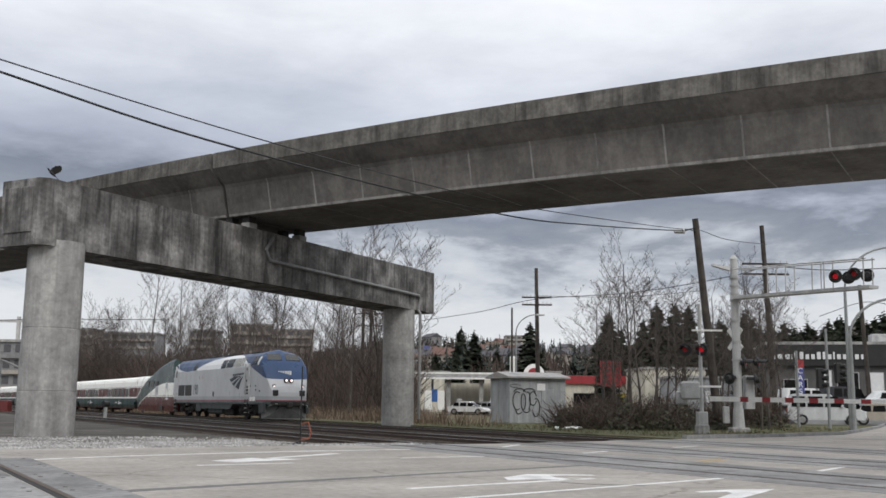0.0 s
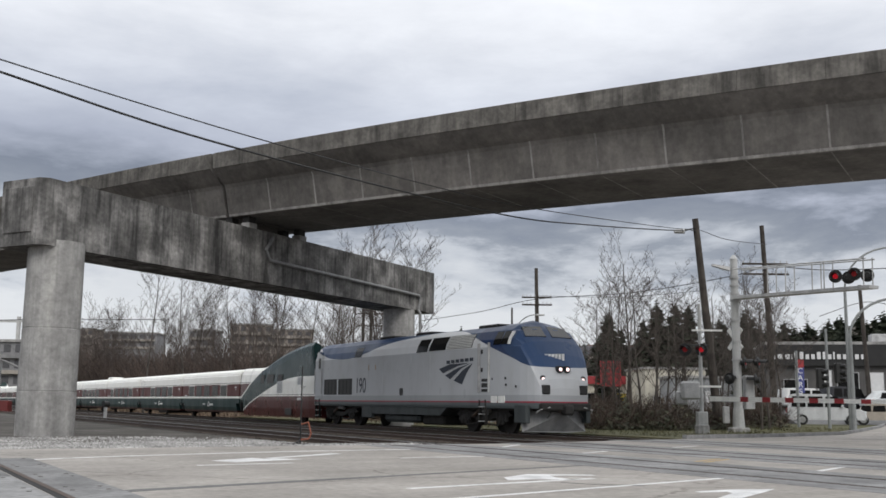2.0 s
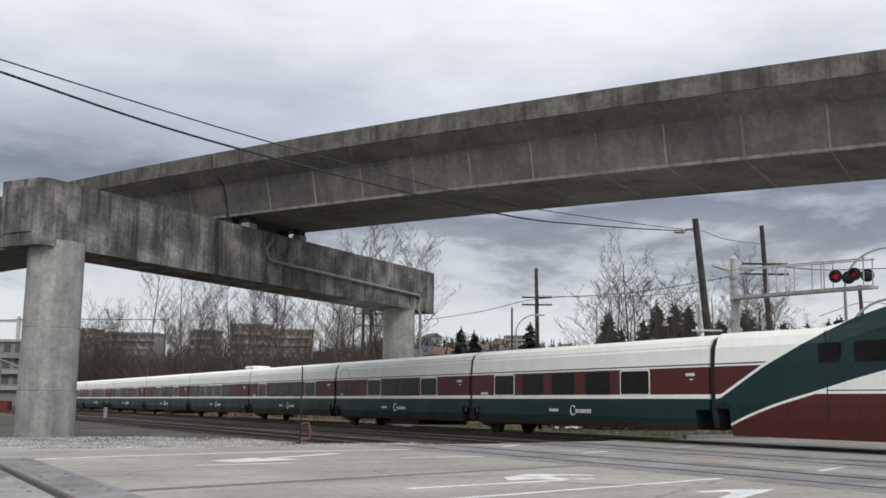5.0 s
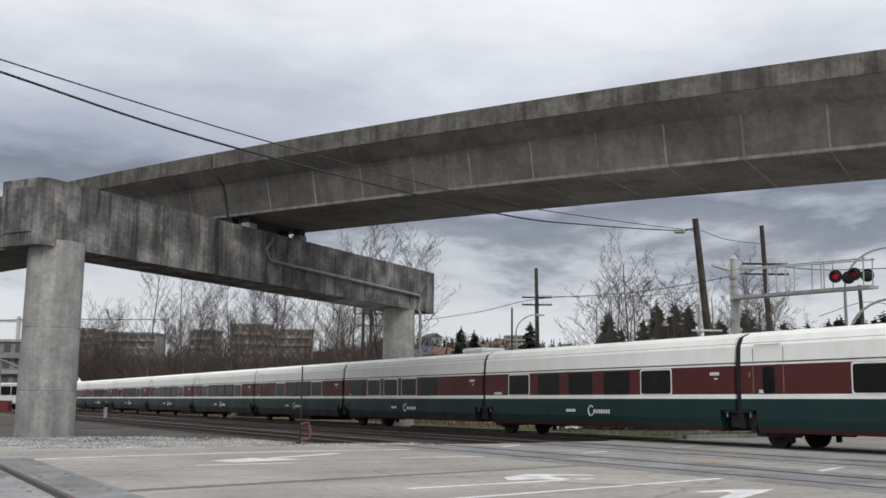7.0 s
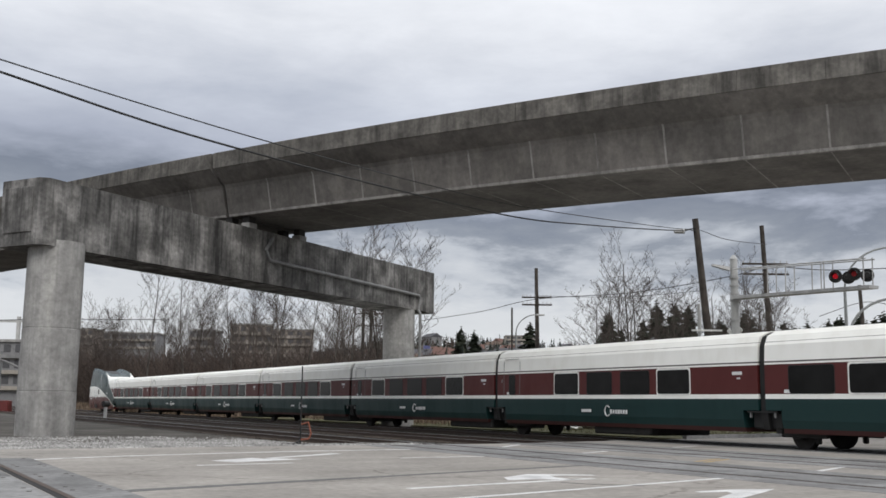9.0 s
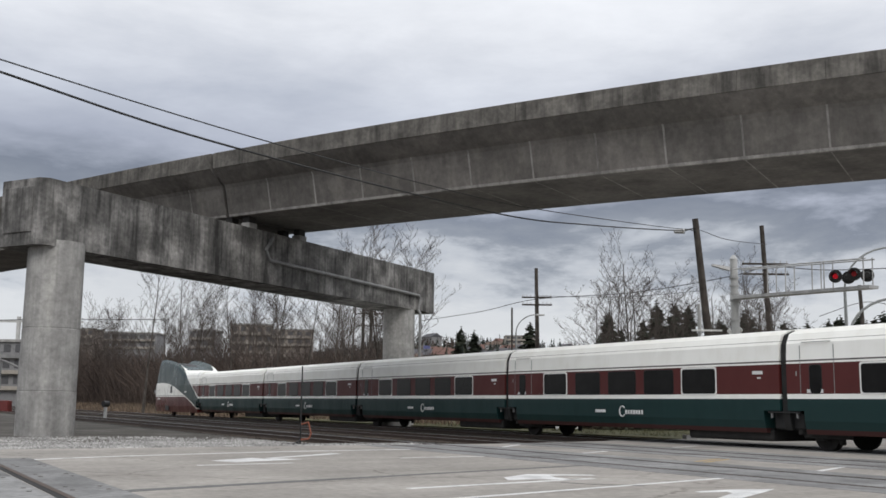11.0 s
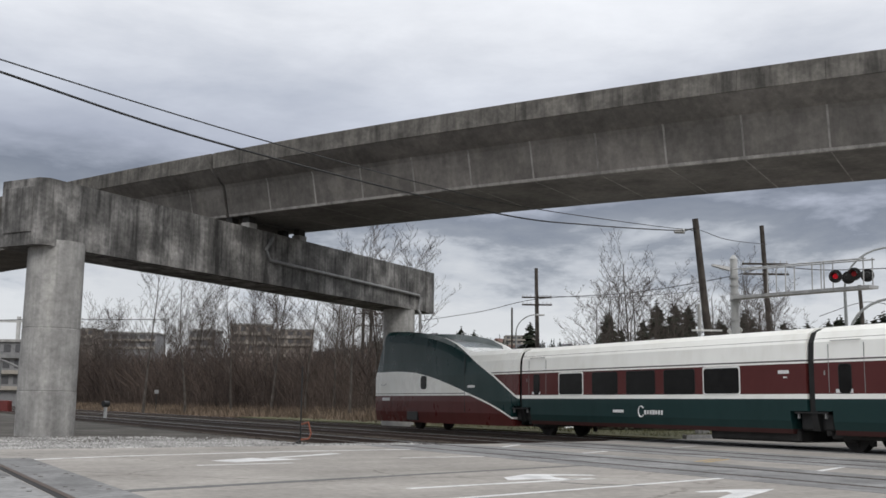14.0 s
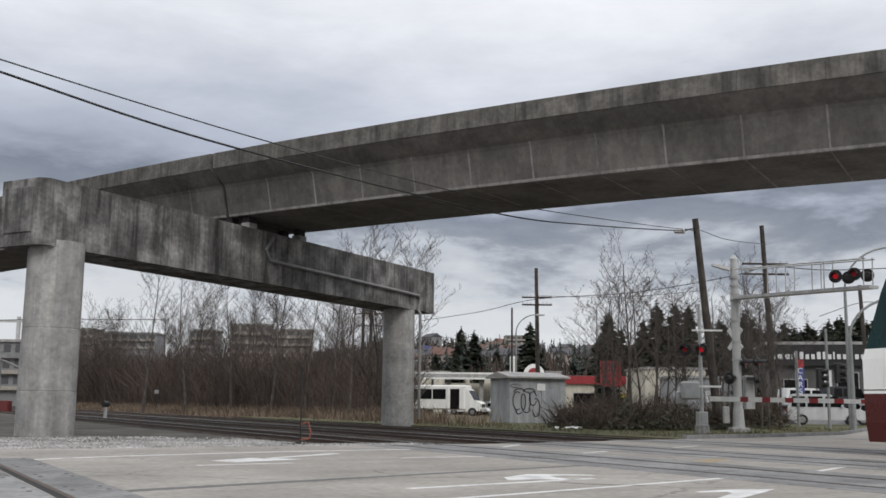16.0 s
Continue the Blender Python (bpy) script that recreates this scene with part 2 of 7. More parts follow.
def loft(bm, rings, close=True, caps=True):
    """Joins rings (lists of points of equal length) into a skin."""
    vs = [[bm.verts.new(p) for p in ring] for ring in rings]
    n = len(rings[0])
    for a, b in zip(vs, vs[1:]):
        for i in range(n if close else n - 1):
            j = (i + 1) % n
            bm.faces.new((a[i], a[j], b[j], b[i]))
    if caps and close:
        bm.faces.new(list(reversed(vs[0])))
        bm.faces.new(vs[-1])
    bmesh.ops.recalc_face_normals(bm, faces=bm.faces[:])
    return bm


def bar(profile, x0, x1, bm=None):
    """A profile in (y, z) drawn out along x."""
    bm = bm or bmesh.new()
    return loft(bm, [[(x, y, z) for y, z in profile] for x in (x0, x1)])


def flat(bm, pts, z0, z1):
    """A slab over a polygon of (x, y)."""
    return loft(bm, [[(x, y, z) for x, y in pts] for z in (z0, z1)])


B = bmesh.new


# ---- ground, road and tracks ----
def ground():
    bm = B()
    bmesh.ops.create_grid(bm, x_segments=60, y_segments=60, size=2600)
    ob = single("ground", bm, M["ground"], pose(0, 0, -0.24), "bare dirt ground with dead grass", "ground", kind="structure")
    return ob


def road():
    pts = [(-23.8, -60), (-24.3, 6.5), (-24.5, 16), (-26.5, 24), (-27.6, 30), (-29.5, 36), (-33, 41.5), (-40, 52), (-60, 80), (-58, 84), (-34, 56), (-27, 55), (-25, 200), (14, 200), (14, -60)]
    single("road", flat(B(), pts, -0.3, 0.0), M["asphalt"], K, "worn light grey asphalt road over the railway crossing", "road", kind="structure")


def mark(name, pts, label, mat="line", z=0.004):
    return single(name, flat(B(), pts, z - 0.003, z), M[mat], K, label, "road marking", kind="structure")


def stripe(a0, o0, a1, o1, w):
    d = Vector((a1 - a0, o1 - o0)).normalized()
    n = Vector((-d.y, d.x)) * w / 2
    return [(a0 + n.x, o0 + n.y), (a0 - n.x, o0 - n.y), (a1 - n.x, o1 - n.y), (a1 + n.x, o1 + n.y)]


def ribbon(pts, w):
    """A painted band of even width along points."""
    left, right = [], []
    for i, p in enumerate(pts):
        a, b = Vector(pts[max(i - 1, 0)]), Vector(pts[min(i + 1, len(pts) - 1)])
        d = (b - a).normalized()
        left.append((p[0] - d.y * w / 2, p[1] + d.x * w / 2))
        right.append((p[0] + d.y * w / 2, p[1] - d.x * w / 2))
    return left + right[::-1]


def markings():
    mark("edge_line", ribbon([(-19.55, 2.35), (-20.15, 3.35), (-20.6, 4.5), (-20.97, 5.7), (-21.3, 7.0), (-21.68, 9.0), (-21.8, 11.0), (-21.8, 13.0)], 0.16), "white painted road edge line")
    mark("road_crack", ribbon([(-11.94, 8.72), (-11.5, 8.85), (-11.26, 9.14), (-10.95, 9.38)], 0.05), "thin dark crack in the asphalt", "asphalt_dark", 0.003)
    mark("road_crack", ribbon([(-9.6, 11.4), (-9.2, 12.3), (-9.3, 13.1), (-8.8, 14.2)], 0.05), "thin dark crack in the asphalt", "asphalt_dark", 0.003)
    for a0, o0, a1, o1, w in [(-17.3, 5.1, -17.5, 6.9, 0.10), (-18.4, 9.5, -18.5, 11.6, 0.10), (-11.75, 6.2, -12.35, 9.6, 0.13), (-10.3, 6.0, -11.7, 11.6, 0.11),
                              (-12.4, 14.5, -13.1, 16.0, 0.12), (-18.9, 14.3, -19.7, 15.7, 0.12), (-22.0, 14.1, -23.8, 16.0, 0.14), (-24.9, 23.0, -25.6, 24.4, 0.14),
                              (-21.0, 19.0, -21.6, 20.4, 0.12)]:
        mark("lane_line", stripe(a0, o0, a1, o1, w), "faded white painted lane line")
    mark("double_line", stripe(-14.85, 13.9, -15.9, 15.9, 0.07), "worn yellow centre line", "yellow")
    mark("double_line", stripe(-15.1, 13.9, -16.15, 15.9, 0.07), "worn yellow centre line", "yellow")
    mark("turn_arrow", [(-18.0, 6.0), (-18.6, 5.75), (-19.3, 6.75), (-18.95, 6.9), (-20.3, 9.1), (-20.6, 9.0), (-19.2, 7.0), (-18.6, 7.5), (-18.5, 7.3)], "white painted turn arrow on the road")
    mark("turn_arrow", [(-12.5, 8.2), (-13.0, 8.45), (-13.5, 9.2), (-13.05, 10.1), (-12.85, 10.05), (-13.1, 9.35), (-12.75, 9.2), (-12.2, 9.2), (-12.55, 8.7)], "white painted turn arrow on the road")
    mark("turn_arrow", [(-9.98, 9.38), (-10.05, 10.14), (-9.85, 10.65), (-9.51, 10.08), (-9.03, 9.2), (-9.15, 8.95), (-9.6, 9.65), (-9.8, 9.75), (-9.85, 9.35)], "white painted turn arrow on the road")
    mark("tar_seam", [(-10.5, 0.4), (-12.75, 2.6), (-13.75, 6.2), (-14.3, 8.2), (-15.2, 11.4), (-15.05, 11.5), (-14.15, 8.3), (-13.55, 6.25), (-12.5, 2.75), (-10.3, 0.6)], "dark tar seam across the asphalt", "asphalt_dark", 0.003)


TRACKS = [1.4, 13.0, 17.4, 22.48]
ROAD_EDGE = {1.4: -20.5, 13.0: -24.5, 17.4: -24.7, 22.48: -26.2}


def rail_profile(y):
    return [(y - 0.07, -0.17), (y + 0.07, -0.17), (y + 0.07, -0.15), (y + 0.012, -0.13), (y + 0.012, -0.035), (y + 0.036, -0.025), (y + 0.036, 0.0), (y - 0.036, 0.0), (y - 0.036, -0.025), (y - 0.012, -0.035), (y - 0.012, -0.13), (y - 0.07, -0.15)]


bolt_bm = tube(B(), (0, 0, -0.004), (0, 0, 0.004), 0.034, 0.03, 8)
BOLT = bpy.data.meshes.new("panel_bolt")
bolt_bm.to_mesh(BOLT)
bolt_bm.free()
BOLT.materials.append(M["tie"])


def track(o, far=-420.0):
    edge = ROAD_EDGE[o]
    t = thing("railway_track", K @ pose(0, o, 0), "straight railway track with rusty rails on wooden ties", "railway track", "parallel tracks", "structure")
    bed = bar([(-2.0, -0.27), (-1.45, -0.13), (1.45, -0.13), (2.0, -0.27)], far, edge)
    part("ballast_bed", bed, M["ballast"], t, "dark oil-stained ballast")
    for y in (-0.7525, 0.7525):
        part("rail", bar(rail_profile(y), far, edge), [M["rail"]], t)
        part("rail_head", bar([(y - 0.03, 0.0), (y + 0.03, 0.0), (y + 0.03, 0.004), (y - 0.03, 0.004)], far, edge), M["railtop"], t, "polished rail head")
        # flangeway slot beside the rail where it crosses the road
        part("crossing_rail", bar([(y - 0.036, 0.0), (y + 0.036, 0.0), (y + 0.036, 0.008), (y - 0.036, 0.008)], edge, 14), M["rail"], t, "rail set flush in the road")
        s = 1 if y < 0 else -1
        part("flangeway", bar([(y + s * 0.04, 0.0), (y + s * 0.13, 0.0), (y + s * 0.13, 0.005), (y + s * 0.04, 0.005)], edge, 14), M["rubber"], t, "dark rubber flangeway")
    rnd = random.Random(int(o * 10))
    x = edge - 0.4
    first = None
    for _ in range(230):
        if first is None:
            first = part("tie", box(B(), (0, 0, 0), (0.22, 2.6, 0.10), None, 0.012), M["tie"], t)
            ob = first
        else:
            ob = new("tie", first.data)
            ob.parent = t
        ob.location = (x, rnd.uniform(-.05, .05), -0.155 + rnd.uniform(-.012, .012))
        x -= 0.52
    for y0, y1 in ((-1.5, -0.80), (-0.60, 0.60), (0.80, 1.5)):
        x, n = edge, 0
        while x < 6:
            if o == 1.4:
                for bx in (0.25, 2.17):
                    for by in ((y0 + 0.14, y1 - 0.14) if y1 - y0 < .8 else (y0 + .14, 0.0, y1 - .14)):
                        ob = new("panel_bolt", BOLT)
                        ob.parent = t
                        ob.location = (x + bx, by, 0.005)
            part("crossing_panel", box(B(), (x + 1.21, (y0 + y1) / 2, -0.019), (2.40, y1 - y0, 0.048), None, 0.004), M["panel"], t)
            x += 2.42
    return t


# ---- guideway ----
M["rib"] = surface("pale_rib_concrete", [grey(0.21, (1, .96, .91)), grey(0.33, (1, .96, .91))], 1.5, 0.9, 0.2, 26, streak=0.4)


def guideway():
    # straddle bent: two round columns and a cross beam over the tracks
    L, R = Vector((-13.02, 33.55)), Vector((-2.30, 53.9))
    d = (R - L).normalized()
    ang = math.degrees(math.atan2(d.y, d.x))
    span = (R - L).length
    bent_ob = thing("straddle_bent", pose(L.x, L.y, 0, 0, 0, ang), "stained concrete straddle bent with two round columns", "bridge pier")
    for x, r, cy in ((0, 0.90, -.2), (span - .1, 0.83, -.03)):
        levels = [(-0.6, r + .012), (1.33, r + .012), (1.34, r - .012), (1.36, r - .012), (1.37, r), (3.34, r), (3.35, r - .014), (3.37, r - .014), (3.38, r - .003), (6.2, r - .01)]
        bm = loft(B(), [[(x + .1 + q * math.cos(k * math.tau / 48), cy + q * math.sin(k * math.tau / 48), z) for k in range(48)] for z, q in levels])
        part("column", bm, M["column"], bent_ob, "round grey concrete column with form joints", smooth=False)
    c = 0.22
    hw = 0.85
    x0, x1 = -1.15, span + 2.1
    hl = 1.30
    plan = [(x0 + c, -hw), (x1 - 0.55, -hw), (x1 - 0.55, hl), (x0 + c, hl), (x0, hl - c), (x0, c - hw)]
    bm = flat(B(), plan, 5.98, 8.16)
    part("cross_beam", bm, M["beam"], bent_ob, "streaked concrete cross beam with water stains")
    part("end_block", box(B(), (x1 - 0.3, 0.22, 7.04), (0.9, hw + hl + 0.10, 2.24), None, 0.03), M["beam"], bent_ob)
    part("end_panel", box(B(), (x0 - 0.015, 0.25, 7.15), (0.05, 1.3, 1.5), None, 0.015), M["beam"], bent_ob, "recessed end panel")
    y = -hw - 0.10
    part("drain_pipe", bent(B(), [(11.1, y + .25, 8.15), (10.6, y, 7.75), (10.3, y, 7.35), (10.6, y, 6.95), (span + 0.45, y, 6.75), (span + 0.6, y, 6.6), (span + 0.5, y + .05, 6.0), (span + 0.45, -1.05, 5.8), (span + 0.45, -1.05, 0.3)], 0.075), M["pipe"], bent_ob, "grey drain pipe along the beam")
    # box girders on a wide curve: x runs along the deck, off sets out to the side away from the road
    bend, fall = 0.0046, -0.00802
    base = pose(-0.155, 34.843, 11.15, 0, 0, 327.218)

    def arc(x, off, z):
        return (math.sin(bend * x) / bend - off * math.sin(bend * x), (1 - math.cos(bend * x)) / bend + off * math.cos(bend * x), z + fall * x)

    def swept(profile, x0, x1):
        n = max(1, round((x1 - x0) / 2.4))
        return loft(B(), [[arc(x0 + (x1 - x0) * k / n, y, z) for y, z in profile] for k in range(n + 1)])

    def girder(x0, x1, name_label, ribs, seams):
        g = thing("guideway_girder", base, name_label, "bridge girder", "guideway girders")
        web = [(5.66, -2.53), (5.62, -2.53), (1.04, -2.53), (1.0, -2.49), (0.98, -2.40), (0.74, -1.36), (0.66, -1.22), (0.50, -1.10), (0.16, -0.80), (0.03, -0.66), (0.03, -0.60), (6.62, -0.60), (6.62, -0.80), (6.0, -1.22), (5.86, -1.40)]
        part("box_girder", swept(web, x0, x1), M["girder"], g, "brown-grey concrete box girder with slanting webs")
        part("bottom_lip", swept([(0.985, -2.53), (1.05, -2.545), (0.985, -2.44), (0.965, -2.44)], x0 + .03, x1 - .03), M["rib"], g, "pale lower edge")
        cuts = [x0] + [c for c in seams if x0 < c < x1] + [x1]
        for a, b in zip(cuts, cuts[1:]):
            part("parapet_panel", swept([(0.0, -0.655), (0.05, -0.67), (0.26, -0.66), (0.26, -0.02), (0.24, 0.0), (0.02, 0.0), (0.0, -0.02)], a + 0.006, b - 0.006), M["parapet"], g)
            part("far_parapet_panel", swept([(6.38, -0.66), (6.64, -0.66), (6.64, 0.0), (6.38, 0.0)], a + 0.006, b - 0.006), M["parapet"], g)
        for x in ribs:
            if x0 < x < x1:
                rib = [(0.999, -2.46), (0.735, -1.34), (0.66, -1.20), (0.675, -1.20), (0.755, -1.35), (1.01, -2.46)]
                rib = [(y - 0.014, z) for y, z in rib]
                part("web_joint", swept(rib, x - 0.03, x + 0.03), M["rib"], g, "thin pale joint line on the web")
                part("soffit_joint", swept([(1.1, -2.534), (5.6, -2.534), (5.6, -2.52), (1.1, -2.52)], x - 0.02, x + 0.02), M["rib"], g)
        return g

    ribs = [-28.4, -26.0, -23.5, -21.0, -18.6, -16.1, -13.6, -8.9, -6.45, -4.1, -1.7, 0.72, 3.18, 5.56, 7.87, 10.31, 12.8, 15.2, 17.6, 20.0, 22.4, 24.8, 27.2, 29.6, 32.0]
    seams = [-41.0, -35.0, -29.0, -23.0, -17.0, -6.68, -3.08, 3.0, 6.8, 10.39, 12.91, 17.0, 21.0, 27.0, 33.0]
    girder(-11.36, 36.0, "long curved concrete guideway girder over the road", ribs, seams)
    girder(-56.0, -11.52, "concrete guideway girder beyond the straddle bent", ribs, seams)
    # bearings that carry both girders on the cross beam
    for x, s in ((9.75, -0.45), (9.75, 0.45), (13.3, -0.45), (13.3, 0.45)):
        part("bearing", box(B(), (x, s, 8.30), (0.55, 0.42, 0.26), None, 0.02), M["column"], bent_ob, "pale concrete bearing block")
        part("bearing_plate", box(B(), (x, s, 8.56), (0.45, 0.34, 0.30), None, 0.02), M["under"], bent_ob)


ground()
road()
markings()
for o in TRACKS:
    track(o)
guideway()


# ---- the train ----
M["tan"] = paint("tan_lug_paint", (0.40, 0.27, 0.15), 0.6, 0.2)
M["orange"] = paint("orange_flag_paint", (0.26, 0.085, 0.05), 0.7, 0.3)
M["seam"] = surface("grey_panel_seam", [grey(0.16), grey(0.22)], 3.0, 0.7, 0.0, 20)


def curve_mask(nt, co, pts):
    """1 where z lies above a curve through (x, z) points, in the thing's own metres (x 0 to 24, z 0 to 6)."""
    sep = nt.nodes.new("ShaderNodeSeparateXYZ")
    nt.links.new(co, sep.inputs[0])
    fc = nt.nodes.new("ShaderNodeFloatCurve")
    c = fc.mapping.curves[0]
    while len(c.points) < len(pts):
        c.points.new(0.5, 0.5)
    for q, (x, z) in zip(c.points, sorted(pts)):
        q.location = (x / 24.0, z / 6.0)
        q.handle_type = "VECTOR" if pts is U else "AUTO"
    fc.mapping.update()
    nt.links.new(maths(nt, "DIVIDE", sep.outputs[0], 24.0), fc.inputs["Value"])
    dz = maths(nt, "SUBTRACT", sep.outputs[2], maths(nt, "MULTIPLY", fc.outputs[0], 6.0))
    return dz


def livery(name, layers, rough=0.3):
    """Painted shell: layers of (colour, test) from the bottom up, test(nt, co) gives a 0..1 mask."""
    m = bpy.data.materials.new(name)
    m.use_nodes = True
    nt = m.node_tree
    b = nt.nodes["Principled BSDF"]
    b.inputs["Roughness"].default_value = rough
    b.inputs["Specular IOR Level"].default_value = 0.28
    co = nt.nodes.new("ShaderNodeTexCoord").outputs["Object"]
    col = None
    for c, test in layers:
        col = c if test is None else mixed(nt, "MIX", test(nt, co), col, c)
    ms = nt.nodes.new("ShaderNodeMapping")
    ms.inputs["Scale"].default_value = (0.7, 0.7, 0.35)
    nt.links.new(co, ms.inputs[0])
    n = node(nt, "ShaderNodeTexNoise", Scale=1.4, Detail=6.0, Roughness=0.65)
    nt.links.new(ms.outputs[0], n.inputs["Vector"])
    k = ramp(nt, [(0.30, (0.90, 0.89, 0.87)), (0.52, (1, 1, 1)), (0.7, (1.03, 1.03, 1.03))])
    nt.links.new(n.outputs["Fac"], k.inputs[0])
    nt.links.new(mixed(nt, "MULTIPLY", 1.0, col, k.outputs[0]), b.inputs["Base Color"])
    r = ramp(nt, [(0.3, (rough + 0.2,) * 3), (0.7, (rough - 0.05,) * 3)])
    nt.links.new(n.outputs["Fac"], r.inputs[0])
    nt.links.new(r.outputs[0], b.inputs["Roughness"])
    return m


def above(pts):
    return lambda nt, co: maths(nt, "GREATER_THAN", curve_mask(nt, co, pts), 0.0)


def below(pts):
    return lambda nt, co: maths(nt, "LESS_THAN", curve_mask(nt, co, pts), 0.0)


def near(pts, w):
    return lambda nt, co: maths(nt, "LESS_THAN", maths(nt, "ABSOLUTE", curve_mask(nt, co, pts)), w)


def level(z):
    return [(0, z), (24, z)]


def strip(z0, z1):
    return lambda nt, co: maths(nt, "MULTIPLY", above(level(z0))(nt, co), below(level(z1))(nt, co))


WHITE, MAROON, GREEN, LINE = (0.90, 0.90, 0.86), (0.088, 0.019, 0.018), (0.008, 0.032, 0.032), (0.10, 0.09, 0.085)
BLUE, NAVY, SILVER = (0.026, 0.056, 0.130), (0.013, 0.032, 0.100), (0.455, 0.47, 0.49)


def arch(top=3.19, low=0.42, w=1.48, notch=0.0):
    """Half section of a coach from the skirt to the crown, mirrored."""
    k = top - 3.19
    half = [(w - 0.10, low), (w - 0.02, 0.75), (w, 1.2), (w, 2.25), (w - 0.03, 2.72 + k * .8), (w - 0.15, 2.98 + k), (w - 0.46, 3.11 + k), (w - 0.95, 3.17 + k), (0.0, 3.19 + k)]
    if notch:
        half[0], half[1] = (w - 0.004, notch), (w - 0.002, notch + 0.06)
    return half + [(-y, z) for y, z in reversed(half[:-1])]


def rounded(bm, x, z, w, h, y0, y1, r=0.08):
    """A plate with rounded corners in the x-z plane from y0 to y1."""
    pts = []
    for cx, cz, a0 in ((w / 2 - r, h / 2 - r, 0), (r - w / 2, h / 2 - r, 90), (r - w / 2, r - h / 2, 180), (w / 2 - r, r - h / 2, 270)):
        for k in range(4):
            t = radians(a0 + 30 * k)
            pts.append((x + cx + r * math.cos(t), z + cz + r * math.sin(t)))
    return loft(bm, [[(px, y, pz) for px, pz in pts] for y in (y0, y1)])


def word(name, text, size, m, parent, mat, label=""):
    """Raised lettering as a mesh, from the built-in font."""
    cu = bpy.data.curves.new(name, "FONT")
    cu.body, cu.size, cu.extrude, cu.align_x = text, size, 0.003, "CENTER"
    tmp = bpy.data.objects.new(name, cu)
    scene.collection.objects.link(tmp)
    dg = bpy.context.evaluated_depsgraph_get()
    me = bpy.data.meshes.new_from_object(tmp.evaluated_get(dg))
    bpy.data.objects.remove(tmp)
    me.materials.clear()
    me.materials.append(mat)
    ob = new(name, me)
    ob.parent = parent
    ob.matrix_basis = m
    return tagged(ob, label=label)


NEAR = pose(0, 0, 0, 90, 0, 0)


def wheelset(parent, x, r, gauge=0.75, w=0.13):
    bm = B()
    for sgn in (-1, 1):
        y = sgn * gauge
        tube(bm, (0, y - w / 2, 0), (0, y + w / 2, 0), r, r, 28)
        tube(bm, (0, y - sgn * (w / 2 + .02) - .015, 0), (0, y - sgn * (w / 2 + .02) + .015, 0), r + 0.03, r + 0.03, 28)
        tube(bm, (0, y - w / 2 - .03, 0), (0, y + w / 2 + .03, 0), 0.14, 0.14, 12)
        for k in range(4):
            t = k * math.pi / 2
            tube(bm, (0.6 * r * math.cos(t), y - w / 2 - .012, 0.6 * r * math.sin(t)), (0.6 * r * math.cos(t), y + w / 2 + .012, 0.6 * r * math.sin(t)), 0.07, 0.07, 8)
    tube(bm, (0, -gauge, 0), (0, gauge, 0), 0.08, 0.08, 10)
    ob = part("wheelset", bm, M["wheel"], parent, "worn steel wheels on one axle")
    ob.location = (x, 0, r + 0.004)
    return ob


SPIN = []


def coach_mat():
    return livery("coach_livery", [(WHITE, None), (LINE, strip(2.255, 2.295)), (MAROON, strip(1.43, 2.205)), (GREEN, below(level(1.305))), ((0.045, 0.014, 0.013), below(level(0.54))), (LINE, strip(2.80, 2.812))], 0.40)


